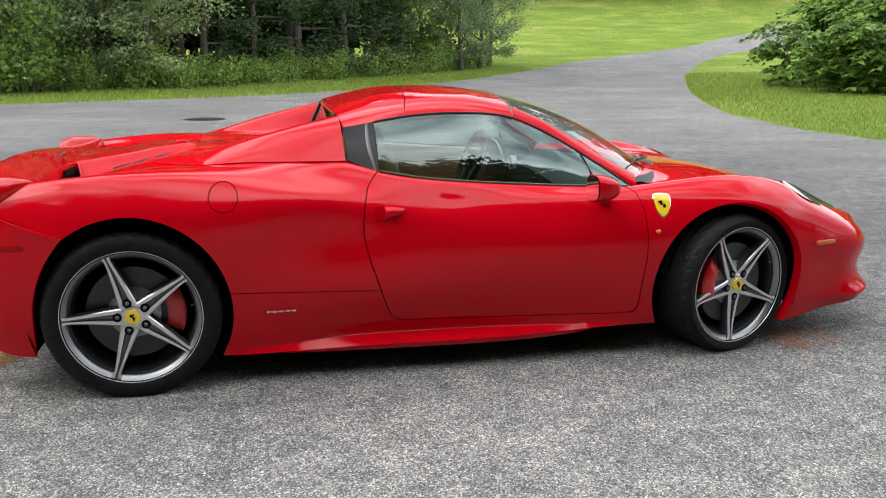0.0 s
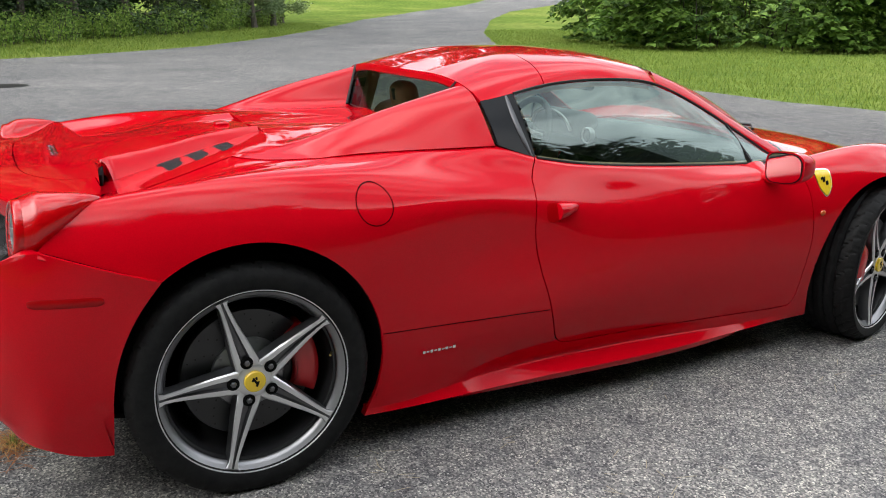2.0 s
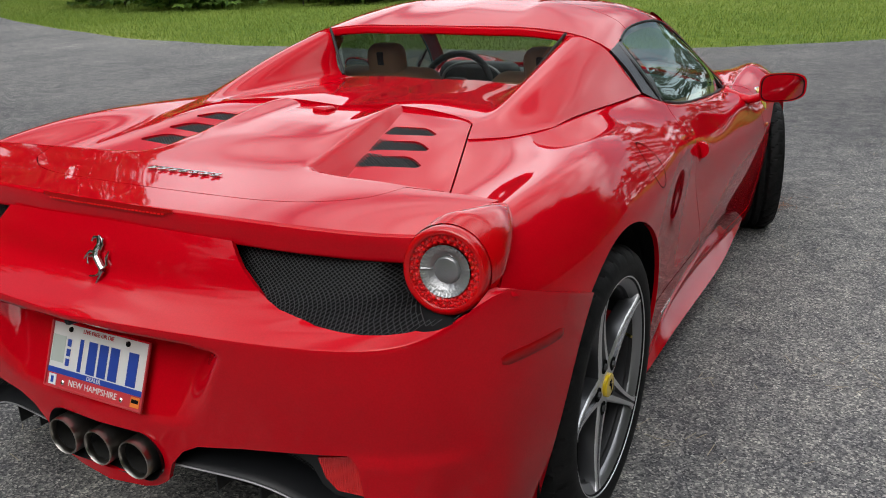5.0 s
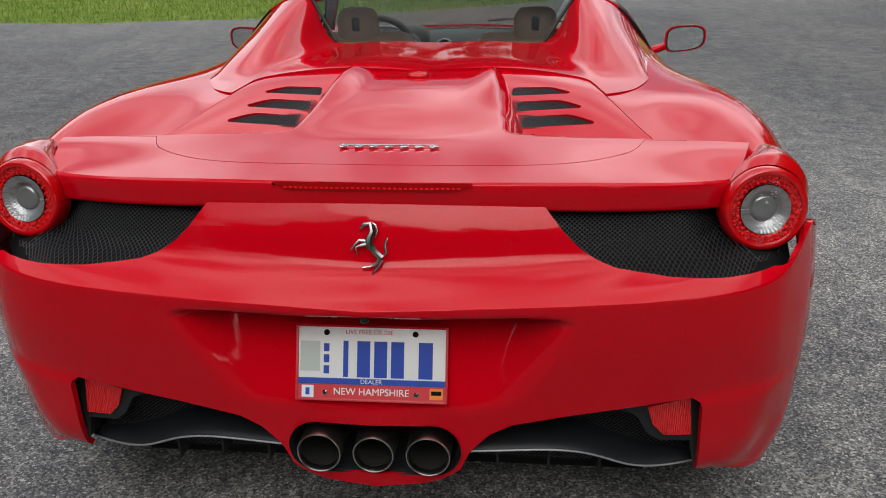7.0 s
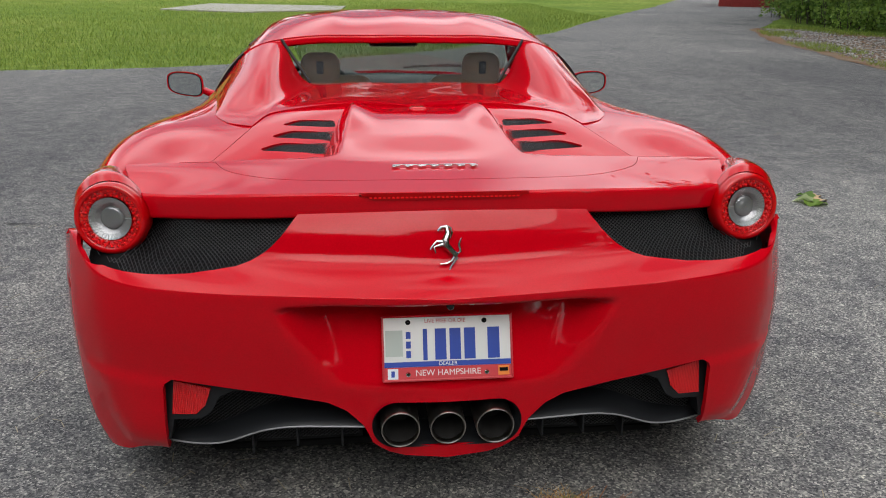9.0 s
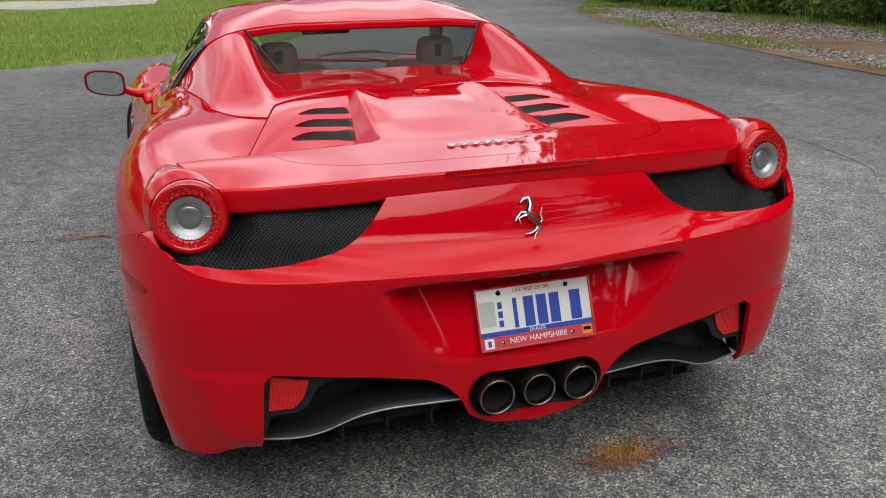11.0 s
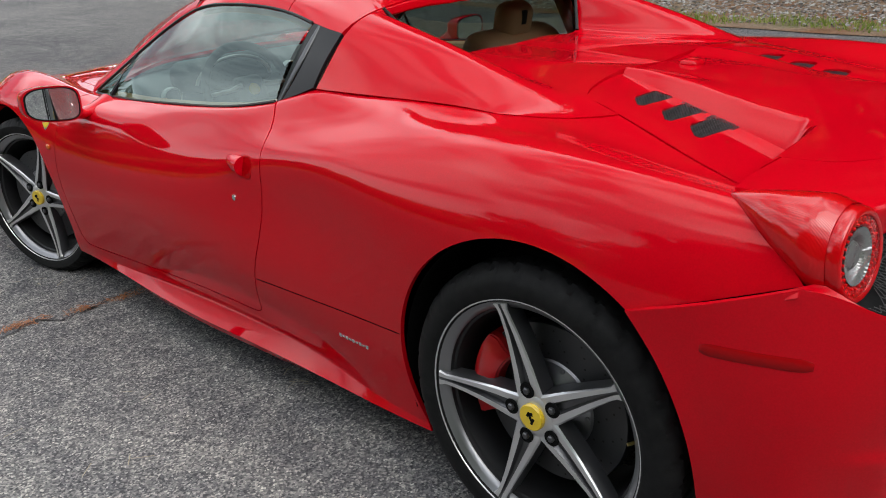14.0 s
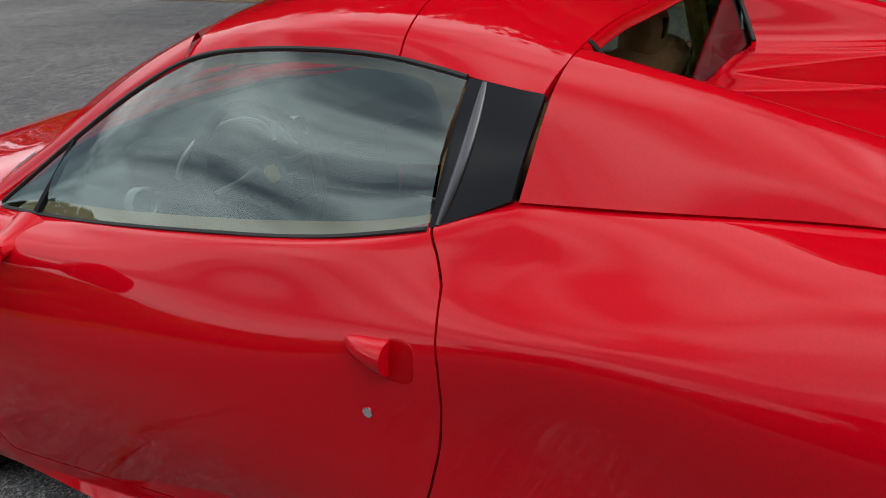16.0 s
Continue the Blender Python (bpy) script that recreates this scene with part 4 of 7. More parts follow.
for sgn in (1, -1):
    g = []
    for u in np.linspace(.32, .875, 56):
        col = []
        for z in np.linspace(.665, .865, 12):
            near_lamp = smooth(.15, .08, math.hypot(u - .772, z - .817))
            col.append((sgn * u, bumper_y(u, z) + .018 + .045 * max(0, (z - .70) / .165) + .050 * near_lamp, z))
        g.append(col)
    g = np.array(g)
    s = Skin.grid(g)
    s = s if s.n[200][1] < 0 else Skin.grid(g, flip=True)
    s = s.cut(lambda p: lamp_gap(p) - .070).cut(lambda p: grille_sd(ABS(p[:, 0]), p[:, 2]) + .040).cut(lambda p: np.where(p[:, 2] > .79, .80, .845) - ABS(p[:, 0]))
    skin_part("grille_backing", s.moved(-.016), MESH, car)
    gy = g[..., 1]

    def net(u, v):
        fu, fv = np.clip((u - .32) / .555 * 55, 0, 54.999), np.clip((v - .665) / .20 * 11, 0, 10.999)
        i, j = fu.astype(int), fv.astype(int)
        a, b = fu - i, fv - j
        y = (gy[i, j] * (1 - a) + gy[i + 1, j] * a) * (1 - b) + (gy[i, j + 1] * (1 - a) + gy[i + 1, j + 1] * a) * b
        return np.column_stack([sgn * u, y, v])
    wire_net("grille_mesh", net, lambda p: np.minimum.reduce([lamp_gap(p) - .0815, grille_sd(ABS(p[:, 0]), p[:, 2]) + np.interp(ABS(p[:, 0]), [.70, .74, .78, .85], [.036, .018, .014, .014]), np.where(p[:, 2] > .79, .80, .858) - ABS(p[:, 0])]), .322, .872, .668, .864, .0100, .0009, car, "black woven wire mesh grille")

# round tail lamps: a tapered red body, a ring of lights and a clear middle
for sgn in (1, -1):
    lamp = empty("tail_lamp", car)
    tagged(lamp, "round red tail lamp with clear centre")
    c0, ax = Vector((.772, -.547, .817)), Vector((.10, -1.0, .10)).normalized()
    u = ax.cross(Vector((0, 0, 1))).normalized()
    w = u.cross(ax)

    def disc_pt(r, a, d):
        q = c0 + (u * math.cos(a) + w * math.sin(a)) * r + ax * d
        return (q.x * sgn, q.y, q.z)

    def rings(prof, n=48):
        return np.array([[disc_pt(r, 2 * math.pi * k / n, d) for k in range(n + 1)] for r, d in prof])

    def ring_part(name, prof, mat, label="", rib=0.0):
        g = rings(prof, 80 if rib else 48)
        if rib:
            g[1:-1, ::2] += np.array((ax.x * sgn, ax.y, ax.z)) * rib
        s = Skin.grid(g)
        k = len(s.n) // 2
        if s.n[k] @ np.array((ax.x * sgn, ax.y, ax.z)) < 0:
            s = Skin.grid(g, flip=True)
        return skin_part(name, s, mat, lamp, label=label)
    ring_part("lamp_rim", [(.070, .014), (.076, .017), (.083, .012), (.086, .0), (.086, -.03)], RED_LENS)
    ring_part("light_ring", [(.050, .004), (.053, .007), (.060, .010), (.070, .010), (.071, .014)], SPARKLE, "ring of small red lights")
    ring_part("reflector", [(.027, -.004), (.033, .0), (.040, .003), (.048, .005), (.050, .010)], SILVER, "ribbed silver reflector ring", .0055)
    ring_part("bulb_lens", [(.0005, .003), (.005, .0015), (.0058, .004), (.0105, .0015), (.0115, .004), (.016, .001), (.017, .0035), (.0215, .0), (.0225, .002), (.026, -.002), (.027, -.004)], shader("smoky_lens", (.24, .24, .25), .16, .4, .8) if sgn == 1 else bpy.data.materials["smoky_lens"])
    ring_part("lens", [(.0005, .020), (.025, .0195), (.05, .0175), (.068, .014)], LAMP_GLASS)
    # small lamps in the ring
    bm = bmesh.new()
    for k in range(26):
        for r in (.0560, .0655):
            q = disc_pt(r, 2 * math.pi * (k + (.5 if r > .06 else 0)) / 26, .010)
            bmesh.ops.create_icosphere(bm, subdivisions=1, radius=.0034, matrix=Matrix.Translation(q))
    part("light_ring_bead", bm, LED, lamp)
    # the body sweeps forward into the wing
    tipc = Vector((.803, -.345, .893))
    rows = []
    for k in np.linspace(0, 1, 22):
        r = .086 * (1 - max(0, k - .16) / .84) ** .85 + .002
        base = c0 + ax * -.005
        cen = base.lerp(tipc, k)
        cen.z = base.z + (tipc.z - base.z) * k ** 1.0 + .004 * math.sin(math.pi * k)
        cen.x = base.x + (tipc.x - base.x) * k + .014 * math.sin(math.pi * k)
        rows.append([tuple((cen + (u * math.cos(a) + w * math.sin(a)) * r) * 1.0) for a in np.linspace(0, 2 * math.pi, 33)])
    g = np.array(rows) * [sgn, 1, 1]
    s = Skin.grid(g)
    cx = g[4].mean(0)
    if (s.n[4 * 33] @ (g[4, 0] - cx)) < 0:
        s = Skin.grid(g, flip=True)
    skin_part("lamp_body", s, RED_LENS, lamp, label="ribbed dark red lens body")

# third brake lamp in the tail lip
rows = []
for x in np.linspace(-.196, .196, 60):
    y = float(lip_y(abs(x))[0])
    z = float(cover_z(np.array([abs(x)]), np.array([y]))[0])
    t = min(1, (.196 - abs(x)) / .03)
    rows.append([(x, y - .0085, z + .001), (x, y - .0105, z - .006), (x, y - .0095, z - .001 - .016 * t)])
g = np.array(rows)
s = Skin.grid(g)
brake = skin_part("brake_lamp", s if s.n[80][1] < 0 else Skin.grid(g, flip=True), MARKER, car, label="thin dark red brake lamp strip")
bm = bmesh.new()
for k in range(34):
    x = -.17 + .34 * k / 33
    y = float(lip_y(abs(x))[0])
    z = float(cover_z(np.array([abs(x)]), np.array([y]))[0])
    box(bm, (.006, .002, .003), (x, y - .0113, z - .010))
part("brake_light", bm, LED, brake)

# lower insert, reflectors, wing and fins
EDGE = [(.170, -.725, .337), (.30, -.705, .333), (.405, -.690, .325), (.46, -.680, .309), (.520, -.668, .284), (.60, -.645, .268), (.69, -.612, .268)]
ef = nat([p[0] for p in EDGE], [p[1:] for p in EDGE])
for sgn in (1, -1):
    ins = empty("diffuser", car)
    tagged(ins, "black plastic diffuser with a mesh inlet")
    xs = np.linspace(.170, .680, 50)
    rows = []
    for x in xs:
        y, z = ef(x)[0]
        rows.append([(x, y + .16, z + .035), (x, y + .06, z + .028), (x, y + .015, z + .016), (x, y, z + .007), (x, y - .002, z), (x, y + .008, z - .006), (x, y + .10, z - .012)])
    g = np.array(rows) * [sgn, 1, 1]
    s = Skin.grid(g)
    skin_part("wing", s if s.n[3 + 7 * 20][1] < 0 else Skin.grid(g, flip=True), BLACK, ins, .004)
    # thin pale grey line along the wing's edge
    bm = bmesh.new()
    tube(bm, [(sgn * x, ef(x)[0][0] - .003, ef(x)[0][1] + .003) for x in np.linspace(.178, .678, 40)], .0022, 6)
    part("wing_edge", bm, shader("pale_grey_edge", (.30, .30, .31), .4, .3) if sgn == 1 else bpy.data.materials["pale_grey_edge"], ins)
    # back panel with mesh
    g = np.array([[(sgn * x, -.60 + .03 * abs(x - .4), z) for z in np.linspace(.24, .485, 6)] for x in np.linspace(.20, .66, 10)])
    s = Skin.grid(g)
    skin_part("inlet_mesh", s if s.n[30][1] < 0 else Skin.grid(g, flip=True), MESH, ins)
    wire_net("inlet_net", lambda u, v: np.column_stack([sgn * u, -.606 + .03 * np.abs(u - .4), v]), lambda p: np.ones(len(p)), .20, .66, .25, .475, .011, .0009, ins)
    # frame that holds the reflector
    FR = [(.678, .298), (.662, .470), (.640, .478), (.40, .444), (.285, .420), (.285, .412), (.40, .432), (.50, .432), (.533, .416), (.556, .374), (.582, .356), (.646, .352), (.658, .298)]
    bm = bmesh.new()
    vs = [bm.verts.new((sgn * x, np.interp(x, [.2, .36, .55, .69], [-.745, -.728, -.702, -.680]) + .016, z)) for x, z in FR]
    f = bm.faces.new(vs if sgn == 1 else vs[::-1])
    ext = bmesh.ops.extrude_face_region(bm, geom=[f])
    bmesh.ops.translate(bm, vec=(0, .05, 0), verts=[v for v in ext["geom"] if isinstance(v, bmesh.types.BMVert)])
    bmesh.ops.triangulate(bm, faces=bm.faces)
    bmesh.ops.recalc_face_normals(bm, faces=bm.faces)
    part("inlet_frame", bm, BLACK, ins, flat=True)
    bm = bmesh.new()
    rf = [(.648, .369), (.638, .457), (.552, .439), (.567, .396), (.591, .371)]
    vs = [bm.verts.new((sgn * x, np.interp(x, [.2, .36, .55, .69], [-.745, -.728, -.702, -.680]) + .010, z)) for x, z in rf]
    f = bm.faces.new(vs)
    ext = bmesh.ops.extrude_face_region(bm, geom=[f])
    bmesh.ops.translate(bm, vec=(0, .02, 0), verts=[v for v in ext["geom"] if isinstance(v, bmesh.types.BMVert)])
    bmesh.ops.recalc_face_normals(bm, faces=bm.faces)
    m = bpy.data.materials.get("red_reflector")
    if not m:
        m = shader("red_reflector", (.80, .006, .010), .25, 0, .7)
        ribs(m, 70, .9)
    part("rear_reflector", bm, m, car, "bright red ribbed reflector", flat=True)
    for x in (.25, .36, .47):
        bm = bmesh.new()
        y, z = ef(x)[0]
        box(bm, (.005, .24, .072), (sgn * x, y + .16, z - .040), Euler((0, 0, 0)).to_matrix(), .001)
        part("diffuser_fin", bm, BLACK, car)

# exhaust housing and three pipes
bm = bmesh.new()
g = []
for k in np.linspace(0, 2 * math.pi, 65):
    c, s_ = math.cos(k), math.sin(k)
    g.append([(math.copysign(.118, c) * (1 if abs(c) > .02 else 0) + r * c, y, .355 + r * s_) for r, y in ((.060, -.752), (.052, -.735), (.050, -.62))])
g = np.array(g)
s = Skin.grid(g)
skin_part("exhaust_surround", s, BLACK, car)
bm = bmesh.new()
box(bm, (.36, .01, .12), (0, -.63, .355))
part("exhaust_backing", bm, MESH, car)
for x in (-.112, 0, .112):
    r = .046 if x else .043
    bm = bmesh.new()
    lathe(bm, [(r - .001, -.62), (r, -.70), (r, -.766), (r - .001, -.770), (r - .003, -.771), (r - .0045, -.769), (r - .005, -.76), (r - .006, -.60)], "y", 48, (x, 0, .352))
    pp = part("exhaust_pipe", bm, PIPE, car, "polished steel exhaust tip")
    bm = bmesh.new()
    lathe(bm, [(.002, -.66), (r - .008, -.66), (r - .0062, -.755)], "y", 40, (x, 0, .352))
    part("pipe_bore", bm, SOOT, pp)


# number plate with its frame
def text_part(name, body, size, m, mat, parent, extrude=.0006, align="CENTER", squeeze=1.0):
    cu = bpy.data.curves.new(name, "FONT")
    cu.body, cu.size, cu.extrude, cu.align_x, cu.align_y = body, size, extrude, align, "CENTER"
    cu.materials.append(mat)
    ob = new(name, cu)
    ob.parent = parent
    ob.matrix_basis = m @ Matrix.Diagonal((squeeze, 1, 1, 1))
    return ob


tilt = math.degrees(math.atan2(.052, .134))
plate = empty("number_plate", car, pose(0, -.733, .543, 90 - tilt, 0, 0))
tagged(plate, "white and blue metal number plate with red foot")


def plate_box(name, w, h, x, y, z, mat, d=.002, bev=.0):
    bm = bmesh.new()
    box(bm, (w, h, d), (x, y, z), None, bev)
    return part(name, bm, mat, plate, flat=not bev)


plate_box("plate_sheet", .300, .146, 0, 0, 0, WHITE, .003, .001)
plate_box("plate_red_band", .298, .028, 0, -.0575, .0018, PLATE_RED)
plate_box("plate_blue_band", .298, .012, 0, -.037, .0020, BLUE)
for w, h, x, y in ((.304, .005, 0, .0735), (.304, .005, 0, -.0735), (.005, .15, .150, 0), (.005, .15, -.150, 0)):
    plate_box("plate_frame_bar", w, h, x, y, .003, PLATE_RED if y < .07 else RED, .006, .0015)
for x, y in ((-.091, .060), (.087, .060), (-.093, -.060), (.090, -.060)):
    bm = bmesh.new()
    lathe(bm, [(.0002, .006), (.003, .006), (.0055, .004), (.006, .001)], "z", 20, (x, y, .001))
    part("plate_screw", bm, CHROME if y < 0 else DARK, plate)
# characters stand as plain upright bars
for x, w in ((-.052, .010), (-.016, .026), (.018, .026), (.052, .026), (.108, .028)):
    plate_box("plate_mark", w, .072, x, .008, .0022, BLUE, .0015)
for y in (.030, .008, -.014):
    plate_box("plate_mark", .011, .016, -.091, y, .0022, BLUE, .0015)
plate_box("plate_sticker", .024, .024, -.128, -.058, .0032, shader("pale_sticker", (.70, .76, .80), .5), .001)
plate_box("plate_mark", .008, .014, -.128, -.058, .0040, BLUE, .001)
plate_box("plate_sticker", .026, .022, .130, -.057, .0032, ORANGE, .001)
plate_box("plate_mark", .020, .008, .130, -.055, .0040, DARK, .001)
plate_box("plate_emblem", .040, .060, -.124, .012, .0018, shader("faded_grey_green_print", (.45, .50, .46), .6), .001)
text_part("plate_motto", "LIVE FREE OR DIE", .0125, pose(-.005, .0615, .0022), PLATE_RED, plate)
text_part("plate_word", "DEALER", .0125, pose(0, -.037, .0034), WHITE, plate)
text_part("plate_state", "NEW HAMPSHIRE", .0195, pose(0, -.0575, .0032), WHITE, plate)

# badges: plain shapes in their colours
badge = empty("rear_badge", car)
bm = bmesh.new()
for i in range(7):
    x = -.100 + .2 * i / 6
    z = float(cover_z(np.array([x]), np.array([-.412]))[0])
    box(bm, (.020, .007, .004), (x, -.412, z + .004), None, .001)
    box(bm, (.007, .020, .004), (x - .004, -.412, z + .004), None, .001)
box(bm, (.215, .004, .003), (0, -.400, float(cover_z(np.array([0.]), np.array([-.4]))[0]) + .004), None, .001)
part("badge_bar", bm, CHROME, badge)
horse = empty("tail_emblem", car, pose(0, -.6865, .769, 90 - 18, 0, 0))
bm = bmesh.new()
tube(bm, [(-0.0202, 0.0395, .004), (-0.0118, 0.0479, .004), (0.0000, 0.0504, .004), (0.0042, 0.0353, .004), (-0.0025, 0.0193, .004), (0.0000, 0.0059, .004), (0.0134, -0.0092, .004), (0.0227, -0.0176, .004)], [.0025, .0045, .0050, .0062, .0088, .0085, .0075, .0080], 8)
tube(bm, [(-0.0008, 0.0538, .004), (0.0101, 0.0470, .004), (0.0134, 0.0353, .004), (0.0092, 0.0227, .004)], [.0012, .0026, .0026, .0014], 8)
tube(bm, [(-0.0050, 0.0151, .004), (-0.0218, 0.0168, .004), (-0.0328, 0.0059, .004), (-0.0378, -0.0025, .004)], [.0048, .0034, .0024, .0020], 8)
tube(bm, [(-0.0050, 0.0101, .004), (-0.0185, 0.0067, .004), (-0.0286, 0.0034, .004), (-0.0252, -0.0109, .004)], [.0046, .0034, .0022, .0020], 8)
tube(bm, [(0.0193, -0.0176, .004), (0.0109, -0.0294, .004), (0.0000, -0.0344, .004), (-0.0151, -0.0361, .004)], [.0058, .0036, .0024, .0020], 8)
tube(bm, [(0.0227, -0.0193, .004), (0.0168, -0.0319, .004), (0.0101, -0.0403, .004), (0.0050, -0.0521, .004)], [.0056, .0034, .0024, .0020], 8)
tube(bm, [(0.0235, -0.0143, .004), (0.0319, -0.0067, .004), (0.0286, 0.0092, .004), (0.0344, 0.0235, .004)], [.0028, .0030, .0032, .0012], 8)
part("emblem_shape", bm, shader("dull_chrome", (.50, .50, .50), .22, 1.0), horse)

# small dark camera above the plate
bm = bmesh.new()
lathe(bm, [(.0002, -.788), (.006, -.788), (.009, -.784), (.010, -.765)], "y", 20, (0, 0, .665))
part("rear_camera", bm, GLOSS, car)

# engine-cover latch block
bm = bmesh.new()
box(bm, (.056, .052, .026), (0, .160, .955), None, .011, 4)
part("latch_block", bm, RED, car)

# rear side markers, fuel flap, locks, handles, side lamps


def side_x(y, z):
    """Half width of the body side at a place."""
    i = int(np.clip(np.argmin(np.abs(np.linspace(-.56, 3.68, 268) - y)), 0, 267))
    row = BG[i]
    k = row[(row[:, 0] > .55)]
    o = np.argsort(k[:, 2])
    return float(np.interp(z, k[o][:, 2], k[o][:, 0]))


BG = body_grid()
BS = bumper_grid()[:221].reshape(-1, 3)


def bumper_x(y, z):
    d = (BS[:, 1] - y) ** 2 + (BS[:, 2] - z) ** 2
    i = np.argpartition(d, 8)[:8]
    w = 1 / (d[i] + 1e-6)
    return float((BS[i, 0] * w).sum() / w.sum())


for sgn in (1, -1):
    g = np.array([[(0, 0, 0)] * 5] * 30, float)
    for i, t in enumerate(np.linspace(0, 1, 30)):
        x, y = nat([0, .5, 1], [(.943, -.367), (.920, -.460), (.882, -.553)])(t)[0]
        e = min(1, min(t, 1 - t) * 9) ** .5
        nrm = np.array([.96, -.28 - .3 * t])
        for j, v in enumerate((-1, -.8, 0, .8, 1)):
            push = .0008 if abs(v) < .9 and 0 < t < 1 else -.004
            g[i, j] = (sgn * (bumper_x(y, .655 + v * .0145 * e) + nrm[0] * push), y + nrm[1] * push, .655 + v * .0145 * e)
    s = Skin.grid(g)
    if s.n[70][0] * sgn < 0:
        s = Skin.grid(g, flip=True)
    skin_part("side_marker", s, MARKER, car, label="slim dark red side marker lens")
    # amber marker at the nose
    bm = bmesh.new()
    x = side_x(3.125, .515)
    box(bm, (.012, .125, .022), (sgn * (x - .006), 3.165, .512), Euler((0, 0, sgn * .28)).to_matrix(), .003)
    part("front_marker", bm, AMBER, car, "small amber side marker")
    # door handle: a tapered horn before a hollow drawn as a patch
    bm = bmesh.new()
    rows = []
    for t in np.linspace(0, 1, 10):
        r = .010 + .018 * t ** .65
        yc = 1.118 - .085 * t
        xs_ = side_x(yc, .73) + .010 * math.sin(math.pi * min(1, t * .7))
        rows.append([bm.verts.new((sgn * (xs_ - .012 + r * 1.1 * math.cos(a)), yc, .740 - .006 * t + r * math.sin(a))) for a in np.linspace(0, 2 * math.pi, 17)[:-1]])
    for a, b in zip(rows, rows[1:]):
        for k in range(16):
            bm.faces.new((a[k], a[(k + 1) % 16], b[(k + 1) % 16], b[k]))
    bm.faces.new(rows[0])
    bm.faces.new(rows[-1])
    bmesh.ops.recalc_face_normals(bm, faces=bm.faces)
    part("door_handle", bm, RED, car)
    # the hollow's shade is put into a darker, duller red
    bm = bmesh.new()
    rings = []
    for q, lift in ((1.0, -.001), (.98, .0012), (.93, .0014), (.80, .0007), (.5, .0004), (.25, .0004)):
        ring = []
        for k in range(32):
            ang = 2 * math.pi * k / 32
            c_, s_ = math.cos(ang), math.sin(ang)
            yy = 1.016 + q * .028 * math.copysign(abs(c_) ** .6, c_)
            zz = .733 + q * .033 * math.copysign(abs(s_) ** .6, s_)
            ring.append(bm.verts.new((sgn * (side_x(yy, zz) + lift), yy, zz)))
        rings.append(ring)
    for A, B in zip(rings, rings[1:]):
        for k in range(32):
            bm.faces.new((A[k], A[(k + 1) % 32], B[(k + 1) % 32], B[k]))
    bm.faces.new(rings[-1])
    bmesh.ops.recalc_face_normals(bm, faces=bm.faces)
    part("handle_hollow", bm, HOLLOW_SHADE, car)
    # small amber lamp on the wing
    bm = bmesh.new()
    bmesh.ops.create_uvsphere(bm, u_segments=16, v_segments=8, radius=1, matrix=Matrix.Translation((sgn * (side_x(2.263, .61) + .002), 2.263, .612)) @ Matrix.Diagonal((.008, .013, .011, 1)))
    part("side_lamp", bm, AMBER, car)
    # yellow shield
    x = side_x(2.29, .725)
    SH = [(-.045, .055), (0, .062), (.045, .055), (.046, .015), (.034, -.030), (0, -.066), (-.034, -.030), (-.046, .015)]
    sh = empty("wing_shield", car)
    for mat, sc, dx in ((CHROME, 1.06, .0010), (YELLOW, .97, .0022)):
        pts = curve_poly(SH, 3)
        g = np.zeros((6, len(pts) + 1, 3))
        for i, q in enumerate((.001, .3, .55, .8, .95, 1.0)):
            for k in range(len(pts) + 1):
                a, b = pts[k % len(pts)]
                yy, zz = 2.292 + a * sc * q * .83, .725 + b * sc * q * .80
                g[i, k] = (sgn * (side_x(yy, zz) + (dx if i < 5 else -.002)), yy, zz)
        s = Skin.grid(g)
        if s.n[2 * (len(pts) + 1)][0] * sgn < 0:
            s = Skin.grid(g, flip=True)
        skin_part("shield_plate", s, mat, sh)
    bm = bmesh.new()
    for a, b, h in ((-.004, .004, .030), (.008, -.006, .022), (-.012, .014, .012)):
        yy, zz = 2.292 + a, .725 + b
        box(bm, (.002, .012, h * 1.25), (sgn * (side_x(yy, zz) + .003), yy, zz), Euler((.35, 0, 0)).to_matrix())
    part("shield_mark", bm, DARK, sh)
    # script badge as a plain thin bar
    bm = bmesh.new()
    for k in range(9):
        yy = .535 + .108 * k / 8
        box(bm, (.003, .010, .006 if k % 2 else .010), (sgn * (side_x(yy, .338) + .001), yy, .338), None, .0008)
    part("script_badge", bm, CHROME, car)
    # seam that runs from the door to the arch: a fine step
    bm = bmesh.new()
    tube(bm, [(sgn * (side_x(yy, zz) - .0012), yy, zz) for yy, zz in zip(np.linspace(1.003, .392, 26), np.linspace(.405, .430, 26))], .0022, 6)
    part("panel_seam", bm, shader("seam_shadow", (.03, .001, .001), 1.0, spec=0.0) if sgn == 1 else bpy.data.materials["seam_shadow"], car)
bm = bmesh.new()
lathe(bm, [(.0002, .003), (.006, .003), (.0085, .002), (.009, -.004)], "x", 24, (0, 0, 0))
lk = part("door_lock", bm, CHROME, car)
lk.matrix_basis = pose(-side_x(1.075, .637) - .001, 1.075, .637, 0, 0, 180)
# fuel flap: a round groove
bm = bmesh.new()
n = 56
ring = [[], [], []]
for k in range(n):
    a = 2 * math.pi * k / n
    for j, r in enumerate((.0555, .0570, .0585)):
        yy, zz = .379 + r * math.cos(a), .826 + r * math.sin(a)
        ring[j].append(bm.verts.new((side_x(yy, zz) + (.0012, .0020, .0012)[j], yy, zz)))
for j in range(2):
    for k in range(n):
        bm.faces.new((ring[j][k], ring[j][(k + 1) % n], ring[j + 1][(k + 1) % n], ring[j + 1][k]))
bmesh.ops.recalc_face_normals(bm, faces=bm.faces)
part("fuel_flap_seam", bm, bpy.data.materials["seam_shadow"], car)


